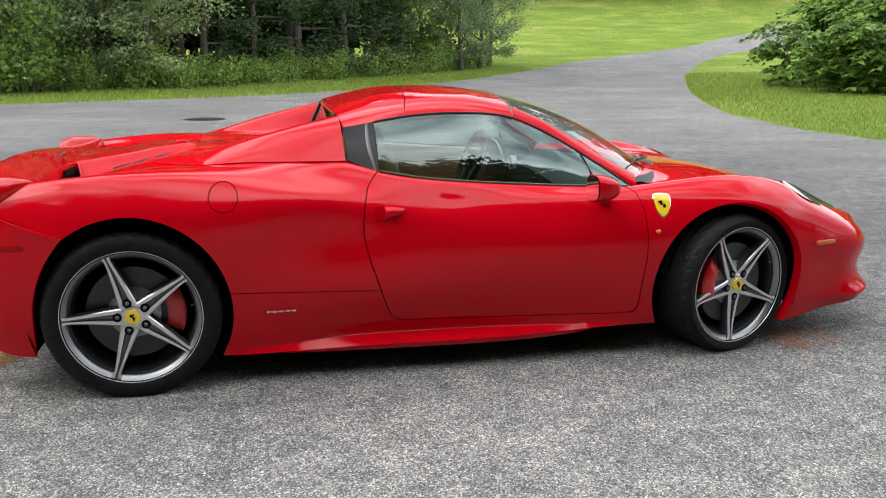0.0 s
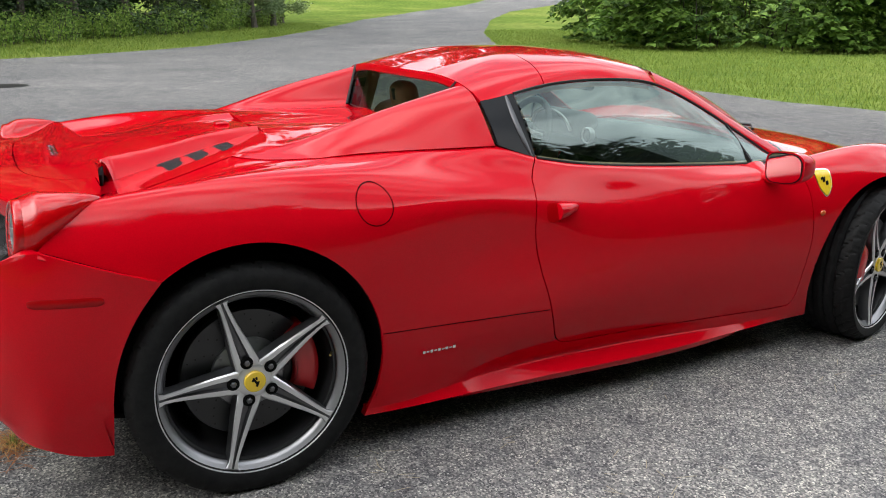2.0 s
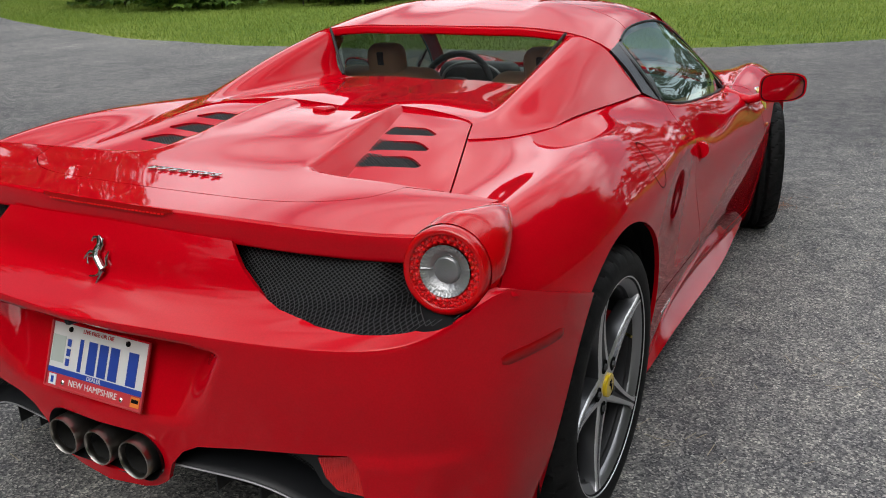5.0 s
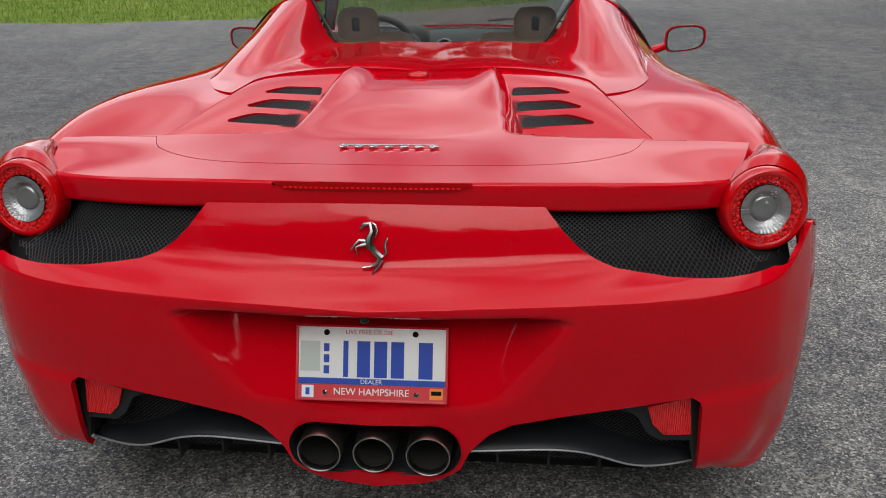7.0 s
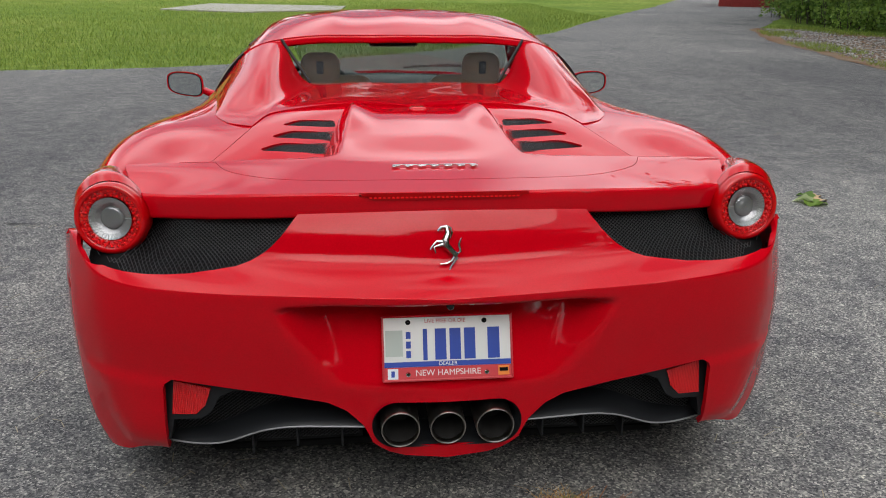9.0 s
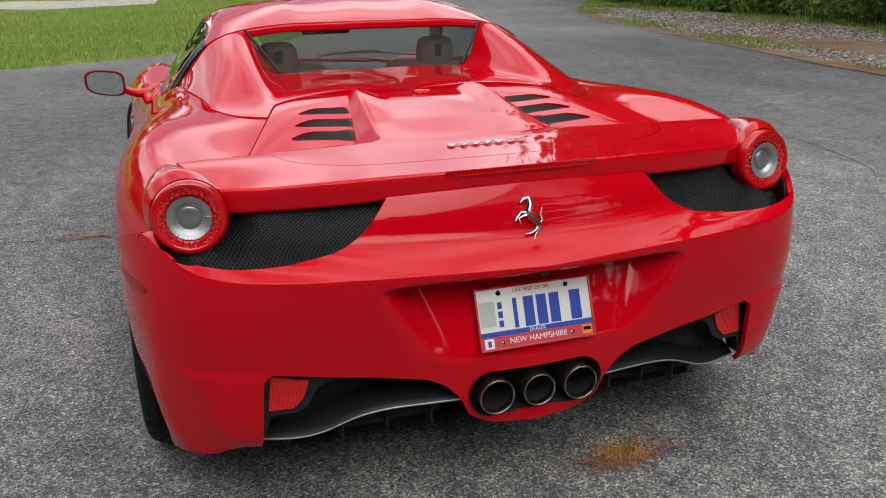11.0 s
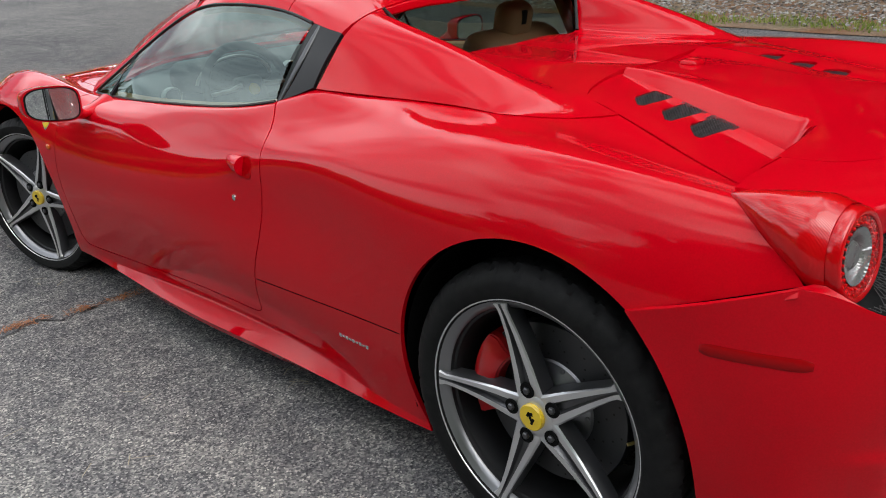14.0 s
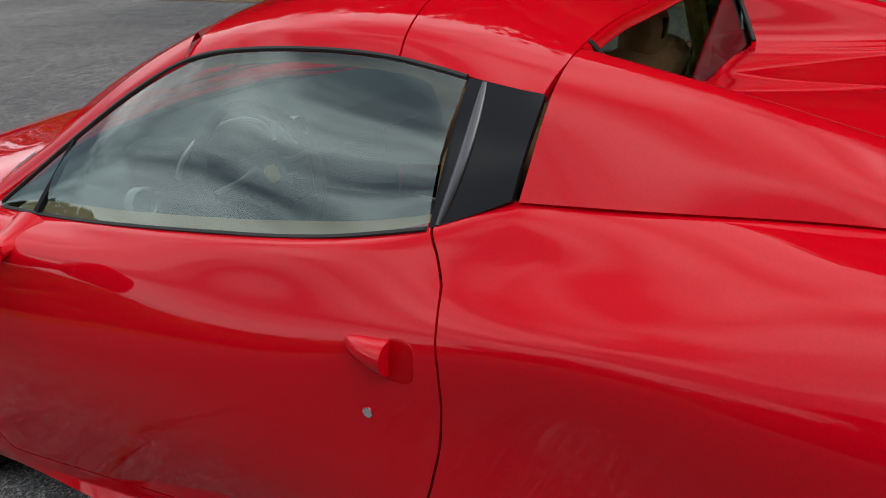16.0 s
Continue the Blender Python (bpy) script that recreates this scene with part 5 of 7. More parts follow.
# ---------------------------------------------------------------- mirrors
def mirror_unit(sgn):
    mu = empty("door_mirror", car)
    tagged(mu, "red door mirror on a curved stalk")
    c = Vector((1.045, 1.905, .832))
    hx, hz = .092, .060
    rows = []
    for t in np.linspace(0, 1, 12):
        k = math.sqrt(max(0, 1 - (t * .97) ** 2.2))
        rows.append([])
        for a in np.linspace(0, 2 * math.pi, 33):
            ca, sa = math.cos(a), math.sin(a)
            e = .55
            px = math.copysign(abs(ca) ** e, ca) * hx * k * (1.0 if ca > 0 else 1.0)
            pz = math.copysign(abs(sa) ** e, sa) * hz * k * (1.0 - .18 * (ca if ca > 0 else ca * .3))
            rows[-1].append((c.x + px, c.y + .115 * t + (-.08 if sgn > 0 else .155) * px - .02 * pz, c.z + pz + .10 * px))
    g = np.array(rows) * [sgn, 1, 1]
    s = Skin.grid(g)
    if s.n[3 * 33][0] * sgn < 0:
        s = Skin.grid(g, flip=True)
    skin_part("mirror_housing", s, RED, mu)
    for name, sc, dy, mat in (("mirror_frame", .99, 0.0, RED), ("mirror_gasket", .93, -.002, GLOSS), ("mirror_glass", .87, -.004, CHROME)):
        bm = bmesh.new()
        ring = rows[0]
        vs = [bm.verts.new(((c.x + (p[0] - c.x) * sc) * sgn, c.y + (p[1] - c.y) * sc + dy, c.z + (p[2] - c.z) * sc)) for p in ring[:-1]]
        f = bm.faces.new(vs)
        f.normal_update()
        if f.normal.y > 0:
            f.normal_flip()
        bmesh.ops.triangulate(bm, faces=[f])
        part(name, bm, shader("mirror_silver", (.82, .86, .86), .01, 1.0) if name == "mirror_glass" and sgn == 1 else (bpy.data.materials["mirror_silver"] if name == "mirror_glass" else mat), mu, flat=True)
    bm = bmesh.new()
    pts = [(.985, 1.975, .800), (.945, 2.000, .775), (.905, 2.02, .760), (.860, 2.03, .765), (.80, 2.03, .79)]
    rows2 = []
    for i, (x, y, z) in enumerate(pts):
        wd = (.050, .042, .040, .046, .060)[i]
        rows2.append([bm.verts.new((sgn * x, y + wd * math.cos(a) * .9, z + .020 * math.sin(a))) for a in np.linspace(0, 2 * math.pi, 17)[:-1]])
    for a, b in zip(rows2, rows2[1:]):
        for k in range(16):
            bm.faces.new((a[k], a[(k + 1) % 16], b[(k + 1) % 16], b[k]))
    bm.faces.new(rows2[0])
    bm.faces.new(rows2[-1])
    bmesh.ops.recalc_face_normals(bm, faces=bm.faces)
    part("mirror_stalk", bm, RED, mu)


mirror_unit(1)
mirror_unit(-1)
# ---------------------------------------------------------------- wheels
def tyre_mat():
    m = shader("black_tyre_rubber", (0.018, 0.018, 0.019), 0.6, spec=0.14)
    n = noise_of(m, 30, 5, 0.65)
    wire(m, ramp(m, n, [(0.35, (0.007, 0.007, 0.0075)), (0.7, (0.014, 0.014, 0.014))]), bsdf(m).inputs["Base Color"])
    bumped(m, noise_of(m, 220, 3), 0.25, 0.002)
    return m


TYRE = tyre_mat()
GUN = shader("gunmetal_wheel_paint", (0.13, 0.13, 0.137), 0.34, 0.8)
BARREL = shader("dark_rim_barrel", (0.030, 0.030, 0.032), 0.42, 0.5)
SLOPE = shader("satin_grey_rim", (0.30, 0.30, 0.31), 0.36, 0.85)
FACE = shader("machined_alloy", (0.70, 0.70, 0.71), 0.33, 0.8)
DISC = shader("carbon_brake_disc", (0.055, 0.055, 0.058), 0.32, 0.35)
HAT = shader("brushed_disc_hat", (0.33, 0.33, 0.34), 0.35, 0.9)
CALIPER = shader("red_caliper", (0.46, 0.003, 0.007), 0.3, 0, 0.6)


def wheel(width, radius, phase, caliper_at):
    """A wheel about the origin, its outer face towards +x; phase in degrees."""
    wh = empty("wheel", car)
    hw = width / 2
    rr = .262
    side = [(rr, hw - .020), (rr + .010, hw - .008), (rr + .024, hw - .001), (rr + .045, hw + .001), (radius - .030, hw - .003), (radius - .016, hw - .012), (radius - .006, hw - .028)]
    tread = []
    for k, x in enumerate(np.linspace(hw - .034, -(hw - .034), 17)):
        tread.append((radius - (.013 if k in (4, 8, 12) else .0005 + .003 * (abs(x) / hw) ** 3), x))
    prof = side + tread + [(r, -x) for r, x in side[::-1]]
    n = 288
    bm = bmesh.new()
    rings = []
    for j, (r, x) in enumerate(prof):
        ring = []
        shoulder = 4 < j < 11 or len(prof) - 12 < j < len(prof) - 5
        for k in range(n):
            kk = k + int(round(x * 180))
            d = .007 if shoulder and kk % 9 == 0 else 0
            d = d or (.004 if 9 < j < len(prof) - 10 and (k + 2 * j) % 18 == 0 else 0)
            a = 2 * math.pi * k / n
            ring.append(bm.verts.new((x, (r - d) * math.cos(a), (r - d) * math.sin(a))))
        rings.append(ring)
    for a, b in zip(rings, rings[1:]):
        for k in range(n):
            bm.faces.new((a[k], a[(k + 1) % n], b[(k + 1) % n], b[k]))
    bmesh.ops.recalc_face_normals(bm, faces=bm.faces)
    part("tyre", bm, TYRE, wh)
    # rim barrel and lip
    bm = bmesh.new()
    lathe(bm, [(.279, hw - .014), (.281, hw - .010), (.279, hw - .006), (.2735, hw - .006), (.272, hw - .009)], "x", 96)
    part("rim_lip", bm, FACE, wh)
    bm = bmesh.new()
    lathe(bm, [(.272, hw - .009), (.270, hw - .011), (.260, hw - .019), (.251, hw - .027), (.2495, hw - .033)], "x", 96)
    part("rim_slope", bm, SLOPE, wh)
    bm = bmesh.new()
    lathe(bm, [(.2495, hw - .033), (.248, hw - .042), (.2425, hw - .045), (.2375, hw - .066), (.236, hw - .10), (.238, -hw + .03), (.262, -hw + .02)], "x", 96)
    rim = part("rim", bm, BARREL, wh, "dark grey alloy rim with star spokes")
    # spokes
    for i in range(5):
        a = radians(phase + 72 * i)
        ca, sa = math.cos(a), math.sin(a)
        bm = bmesh.new()
        secs = []
        rs = np.array([.036, .050, .075, .11, .15, .19, .23, .250, .264])
        ws = np.array([.036, .036, .033, .029, .024, .019, .0145, .014, .020])
        xf = np.array([hw - .030, hw - .028, hw - .027, hw - .027, hw - .025, hw - .022, hw - .016, hw - .012, hw - .009])
        gd = np.array([0, .004, .010, .012, .012, .010, .007, .004, .001])
        gw = np.array([.25, .40, .42, .40, .36, .32, .28, .24, .2])
        for r, w, x, d, q in zip(rs, ws, xf, gd, gw):
            row = [(-w * 1.08, x - .045), (-w, x - .004), (-w * .86, x), (-w * q, x), (-w * q * .55, x - d), (w * q * .55, x - d), (w * q, x), (w * .86, x), (w, x - .004), (w * 1.08, x - .045)]
            secs.append([bm.verts.new((xx, r * ca - t * sa, r * sa + t * ca)) for t, xx in row])
        for A, B in zip(secs, secs[1:]):
            for k in range(9):
                f = bm.faces.new((A[k], A[k + 1], B[k + 1], B[k]))
                f.material_index = 0 if k in (1, 2, 6, 7) else 1
        bm.faces.new(secs[-1])
        bmesh.ops.recalc_face_normals(bm, faces=bm.faces)
        part("spoke", bm, [FACE, GUN], rim)
        # nut on a raised dark disc that paints the shade of its pocket
        p = (hw - .032, .060 * ca, .060 * sa)
        bm = bmesh.new()
        lathe(bm, [(.0185, .003), (.0180, .0066), (.0165, .0070), (.0155, .0058), (.0002, .0056)], "x", 20, p)
        part("nut_pocket", bm, DARK, rim)
        bm = bmesh.new()
        lathe(bm, [(.0002, .0125), (.006, .0125), (.0085, .0105), (.009, .004)], "x", 6, p)
        part("wheel_nut", bm, GUN, rim)
    bm = bmesh.new()
    lathe(bm, [(.054, hw - .060), (.053, hw - .032), (.048, hw - .0275), (.036, hw - .026), (.0002, hw - .026)], "x", 48)
    part("hub", bm, FACE, rim)
    bm = bmesh.new()
    lathe(bm, [(.031, hw - .027), (.031, hw - .018), (.029, hw - .0155), (.0002, hw - .0145)], "x", 40)
    part("centre_cap", bm, YELLOW, rim, "yellow enamel centre cap")
    bm = bmesh.new()
    for yy, zz, h, r in ((0, .002, .022, .5), (.006, -.006, .016, -.4), (-.006, .008, .012, -.5), (.003, .011, .008, .2)):
        box(bm, (.0015, .006, h), (hw - .0145, yy, zz), Euler((r, 0, 0)).to_matrix())
    part("cap_mark", bm, DARK, rim)
    # brake disc and caliper
    bm = bmesh.new()
    lathe(bm, [(.105, .050), (.190, .050), (.192, .047), (.192, .022), (.105, .022)], "x", 72)
    dk = part("brake_disc", bm, DISC, wh)
    bm = bmesh.new()
    for k in range(60):
        a = 2 * math.pi * k / 60
        r = (.120, .140, .160, .178)[k % 4]
        bmesh.ops.create_circle(bm, cap_ends=True, segments=8, radius=.0028, matrix=Matrix.Translation((.0508, r * math.cos(a), r * math.sin(a))) @ Euler((0, math.pi / 2, 0)).to_matrix().to_4x4())
    tagged(part("disc_hole", bm, SOOT, dk, flat=True), kind="stuff")
    bm = bmesh.new()
    lathe(bm, [(.108, .051), (.104, .056), (.085, .060), (.06, .075), (.03, .08), (.0002, .08)], "x", 48)
    for k in range(10):
        a = 2 * math.pi * k / 10
        lathe(bm, [(.006, .050), (.006, .060), (.0002, .061)], "x", 8, (0, .097 * math.cos(a), .097 * math.sin(a)))
    part("disc_hat", bm, HAT, dk)
    bm = bmesh.new()
    rows = []
    for a in np.radians(np.linspace(caliper_at - 33, caliper_at + 33, 14)):
        e = 1 - .25 * (abs(math.degrees(a) - caliper_at) / 33) ** 4
        rows.append([bm.verts.new((x, r * math.cos(a), r * math.sin(a))) for r, x in ((.130, .060), (.134, .088 * e), (.150, .096 * e), (.185, .094 * e), (.205, .082), (.208, .02), (.205, .0), (.13, .0))])
    for A, B in zip(rows, rows[1:]):
        for k in range(7):
            bm.faces.new((A[k], A[k + 1], B[k + 1], B[k]))
    bm.faces.new(rows[0])
    bm.faces.new(rows[-1])
    bmesh.ops.recalc_face_normals(bm, faces=bm.faces)
    bmesh.ops.bevel(bm, geom=[e for e in bm.edges if e.calc_face_angle(0) > .6], offset=.004, segments=2, affect="EDGES")
    part("brake_caliper", bm, CALIPER, wh, "glossy red brake caliper")
    # valve
    bm = bmesh.new()
    av = radians(phase - 28)
    tube(bm, [(hw - .050, .243 * math.cos(av), .243 * math.sin(av)), (hw - .030, .232 * math.cos(av), .232 * math.sin(av))], .0038, 8)
    part("valve", bm, shader("brass_valve", (.55, .42, .14), .3, 1.0) if "brass_valve" not in bpy.data.materials else bpy.data.materials["brass_valve"], wh)
    # inner wall behind the wheel
    return wh


for kind, w, r, ph, cal, m in (
    ("rear", .295, .352, 36, 8, pose(.800, 0, .352)),
    ("rear", .295, .352, 35, 172, pose(-.800, 0, .352, 0, 0, 180)),
    ("front", .235, .335, 48, 172, pose(.838, 2.668, .335, 0, 0, 15.5)),
    ("front", .235, .335, 69, 8, pose(-.822, 2.618, .335, 0, 0, 180 + 15.5)),
):
    ob = wheel(w, r, ph, cal)
    ob.matrix_basis = m
    tagged(ob, "star-spoked dark grey alloy wheel with black tyre")

# wheel housings: dark shells over each tyre
for sgn in (1, -1):
    for yc, zc, rad in ((0, .352, .405), (2.648, .34, .395)):
        g = np.array([[(sgn * x, yc + rad * math.cos(a), zc + rad * math.sin(a)) for a in np.linspace(-.35, math.pi + .35, 40)] for x in (.905 if yc == 0 else .90, .80, .62, .45)])
        g2 = np.concatenate([g, np.array([[(sgn * .45, yc + .02 * math.cos(a), zc + .02 * math.sin(a)) for a in np.linspace(-.35, math.pi + .35, 40)]])])
        s = Skin.grid(g2)
        skin_part("wheel_housing", s, DARK, car)
# ---------------------------------------------------------------- inside the car
for sgn in (1, -1):
    seat = empty("seat", car)
    tagged(seat, "tan leather bucket seat with headrest")
    bm = bmesh.new()
    box(bm, (.46, .16, .62), (sgn * .345, 1.135, .66), Euler((radians(16), 0, 0)).to_matrix(), .06, 4)
    part("backrest", bm, TAN, seat)
    bm = bmesh.new()
    box(bm, (.158, .10, .14), (sgn * .334, 1.055, .990), Euler((radians(10), 0, 0)).to_matrix(), .045, 4)
    hr = part("headrest", bm, TAN_LIGHT, seat)
    bm = bmesh.new()
    box(bm, (.030, .012, .052), (sgn * .334, 1.005, 1.003), Euler((radians(10), 0, 0)).to_matrix(), .005, 2)
    part("headrest_slot", bm, GREYBLACK, hr)
    bm = bmesh.new()
    box(bm, (.48, .52, .16), (sgn * .345, 1.42, .42), None, .06, 3)
    part("seat_cushion", bm, TAN, seat)
    # door card with a pale cap along the window
    bm = bmesh.new()
    rows = []
    for y in np.linspace(1.03, 2.15, 20):
        x = float(belt(y)[0])
        z = float(np.interp(y, [1.03, 1.22, 1.47, 1.87, 2.2], [.888, .853, .828, .800, .785]))
        rows.append([bm.verts.new((sgn * (x - a), y, z - b)) for a, b in ((.016, .0), (.05, -.008), (.085, .0), (.095, .03), (.08, .35))])
    for A, B in zip(rows, rows[1:]):
        for k in range(4):
            f = bm.faces.new((A[k], A[k + 1], B[k + 1], B[k]))
            f.material_index = 0 if k < 3 else 1
    bmesh.ops.recalc_face_normals(bm, faces=bm.faces)
    part("door_card", bm, [TAN_LIGHT, TAN], car)
    # black strip along the foot of the glass, and round its top
    bm = bmesh.new()
    tube(bm, [(sgn * float(nat([p[1] for p in low_line], [p[0] for p in low_line])(y)[0] + .003), y, float(nat([p[1] for p in low_line], [p[2] for p in low_line])(y)[0]) - .001) for y in np.linspace(1.03, 2.19, 40)], .005, 6)
    part("window_strip", bm, RUBBER, car)
    bm = bmesh.new()
    tl = nat([p[1] for p in top_line], [(p[0], p[2]) for p in top_line])
    tube(bm, [(sgn * (float(tl(y)[0][0]) + .002), y, float(tl(y)[0][1])) for y in np.linspace(1.03, 2.20, 60)], .0048, 6)
    part("window_seal", bm, RUBBER, car)
    # small fixed triangle bar at the front of the glass
    bm = bmesh.new()
    tube(bm, [(sgn * .778, 2.030, .802), (sgn * .676, 1.985, .936)], [.010, .006], 6)
    part("window_divider", bm, GLOSS, car)
    # ridge down the black quarter trim, its sheen put into a lighter grey
    bm = bmesh.new()
    rows = []
    for t in np.linspace(0, 1, 18):
        c = np.array((.7665 - .1505 * t, 1.014 - .016 * t - .010 * math.sin(math.pi * t), .898 + .187 * t))
        c += np.array((.79, 0, .61)) * .008 * math.sin(math.pi * t)
        w = .004 + .006 * math.sin(math.pi * t) ** .7
        rows.append([tuple((c + np.array((.79, 0, .61)) * w * .55 * (math.sin(q) - .35) + np.array((0, 1, 0)) * w * math.cos(q)) * [sgn, 1, 1]) for q in np.linspace(0, math.pi, 11)])
    vs = [[bm.verts.new(q) for q in r] for r in rows]
    for A, B in zip(vs, vs[1:]):
        for k in range(10):
            bm.faces.new((A[k], A[k + 1], B[k + 1], B[k]))
    bmesh.ops.recalc_face_normals(bm, faces=bm.faces)
    part("trim_ridge", bm, shader("ridge_sheen_grey", (.10, .10, .105), .30, .7) if sgn == 1 else bpy.data.materials["ridge_sheen_grey"], car, "black trim ridge with grey sheen in its colour")
    # dark frame at the sides of the rear window
    bm = bmesh.new()
    tube(bm, [(sgn * (.365 + .108 * t), .793 + .088 * t, .968 + .155 * t) for t in np.linspace(0, 1, 10)], .006, 8)
    part("rear_window_seal", bm, RUBBER, car)
    bm = bmesh.new()
    box(bm, (.05, .05, .30), (sgn * .60, .99, .97), Euler((0, radians(sgn * -34), 0)).to_matrix(), .015)
    part("pillar_lining", bm, TAN_LIGHT, car)

bm = bmesh.new()
rows = []
for y, z in ((1.90, .70), (1.93, .79), (2.02, .835), (2.2, .845), (2.46, .80)):
    rows.append([bm.verts.new((x, y + .10 * (abs(x) / .7) ** 2 * 0, z - .05 * (abs(x) / .72) ** 2)) for x in np.linspace(-.72, .72, 21)])
for A, B in zip(rows, rows[1:]):
    for k in range(20):
        bm.faces.new((A[k], A[k + 1], B[k + 1], B[k]))
bmesh.ops.recalc_face_normals(bm, faces=bm.faces)
part("dashboard", bm, GREYBLACK, car)
bm = bmesh.new()
box(bm, (.40, .16, .12), (-.36, 1.95, .83), None, .05, 3)
part("instrument_hood", bm, GREYBLACK, car)
bm = bmesh.new()
tube(bm, [(-.36 + .165 * math.cos(a), 1.868 - .01 * math.sin(a), .80 + .095 * math.sin(a)) for a in np.linspace(.1, math.pi - .1, 20)], .007, 8)
part("hood_trim", bm, shader("pale_trim", (.50, .50, .50), .35, .5), car)
for x, z in ((-.08, .80), (-.62, .78)):
    bm = bmesh.new()
    lathe(bm, [(.036, 1.905), (.039, 1.885), (.036, 1.876), (.032, 1.882)], "y", 28, (x, 0, z))
    vent = part("air_vent", bm, bpy.data.materials["pale_trim"], car)
    bm = bmesh.new()
    lathe(bm, [(.033, 1.884), (.022, 1.890), (.0005, 1.886)], "y", 28, (x, 0, z))
    part("vent_core", bm, GREYBLACK, vent)
bm = bmesh.new()
box(bm, (.22, .95, .22), (0, 1.5, .47), None, .05, 3)
part("centre_console", bm, GREYBLACK, car)
sw = empty("steering_wheel", car, pose(-.385, 1.735, .78, 90 - 22, 0, 0))
bm = bmesh.new()
tube(bm, [(.18 * math.cos(a), .175 * math.sin(a), 0) for a in np.linspace(0, 2 * math.pi, 41)], .016, 10)
part("wheel_rim", bm, GREYBLACK, sw)
bm = bmesh.new()
box(bm, (.34, .04, .02), (0, 0, 0), None, .008)
box(bm, (.05, .18, .02), (0, -.08, 0), None, .008)
box(bm, (.13, .12, .05), (0, 0, .005), None, .03, 3)
part("wheel_spoke", bm, GREYBLACK, sw)
ALU = shader("satin_aluminium_trim", (.45, .46, .47), .35, .6)
bm = bmesh.new()
for k in (-1, 1):
    tube(bm, [(k * .045, .02, .028), (k * .09, .012, .022), (k * .165, .01, .014)], [.010, .008, .007], 8)
part("wheel_trim", bm, ALU, sw)
bm = bmesh.new()
lathe(bm, [(.022, .030), (.022, .034), (.0002, .035)], "z", 24)
part("wheel_badge", bm, YELLOW, sw)
bm = bmesh.new()
box(bm, (.24, .03, .062), (0, 1.75, 1.060), Euler((radians(-12), 0, 0)).to_matrix(), .015, 3)
part("rear_view_mirror", bm, GREYBLACK, car)
# headlining under the roof
g = roof_grid()[4:-2]
g[..., 2] -= .028
s = Skin.grid(g)
skin_part("headlining", s if s.n[len(s.n) // 2][2] < 0 else Skin.grid(g, flip=True), TAN, car)
# wiper and dark scuttle
bm = bmesh.new()
rows = []
for x in np.linspace(-.70, .70, 21):
    a = abs(x) / .7
    y1, z1 = 2.52 - .29 * a**2.2, .835 - .03 * a * a
    rows.append([bm.verts.new((x, y1 - .01, z1 - .008)), bm.verts.new((x, y1 + .06, z1 - .004)), bm.verts.new((x, y1 + .11, z1 - .02))])
for A, B in zip(rows, rows[1:]):
    for k in range(2):
        bm.faces.new((A[k], A[k + 1], B[k + 1], B[k]))
bmesh.ops.recalc_face_normals(bm, faces=bm.faces)
part("scuttle_panel", bm, BLACK, car)
bm = bmesh.new()
tube(bm, [(.15, 2.50, .862), (.40, 2.40, .868), (.63, 2.24, .857)], .004, 6)
tube(bm, [(.10, 2.56, .845), (.36, 2.47, .872), (.45, 2.38, .870)], .006, 6)
part("wiper", bm, BLACK, car)
# headlamps
for sgn in (1, -1):
    hl = empty("headlamp", car)
    tagged(hl, "slim swept-back clear headlamp")
    rows = []
    for t in np.linspace(0, 1, 16):
        y = 2.99 + .36 * t
        zc = float(fy[6](y)[0][1])
        w = .055 * math.sin(math.pi * (t * .92 + .06)) ** .7
        a, b = fy[5](y)[0], fy[7](y)[0]
        p, q = np.array(fy[6](y)[0]), np.array(a)
        rr_ = np.array(b)
        out = p + (q - p) * min(1, w / .052)
        inn = p + (rr_ - p) * min(1, w / .16)
        mid_ = p + np.array((.004, .006))
        rows.append([(sgn * out[0], y, out[1] + .003), (sgn * mid_[0], y, mid_[1] + .003), (sgn * inn[0], y, inn[1] + .003)])
    g = np.array(rows)
    s = Skin.grid(g)
    if s.n[20][2] < 0:
        s = Skin.grid(g, flip=True)
    skin_part("headlamp_lens", s, shader("clear_headlamp", (.16, .17, .18), .10, .4, 1.0) if sgn == 1 else bpy.data.materials["clear_headlamp"], hl)
# ---------------------------------------------------------------- plants, stones and litter
rng = np.random.default_rng(7)


def leaf_mat(name, dark, light, back=0.45):
    m = shader(name, light, 0.55, spec=0.3)
    g = m.node_tree.nodes.new("ShaderNodeNewGeometry")
    c = ramp(m, g.outputs["Random Per Island"], [(0.0, dark), (0.5, tuple((a + b) / 2 for a, b in zip(dark, light))), (1.0, light)])
    oi = m.node_tree.nodes.new("ShaderNodeObjectInfo")
    t = ramp(m, oi.outputs["Random"], [(0.0, (0.75, 0.8, 0.8)), (1.0, (1.2, 1.15, 1.0))])
    c = mixed(m, 1.0, c, t, "MULTIPLY")
    b = bsdf(m)
    wire(m, c, b.inputs["Base Color"])
    tr = m.node_tree.nodes.new("ShaderNodeBsdfTranslucent")
    wire(m, c, tr.inputs["Color"])
    mx = m.node_tree.nodes.new("ShaderNodeMixShader")
    mx.inputs[0].default_value = back
    wire(m, b.outputs[0], mx.inputs[1])
    wire(m, tr.outputs[0], mx.inputs[2])
    wire(m, mx.outputs[0], m.node_tree.nodes["Material Output"].inputs["Surface"])
    return m


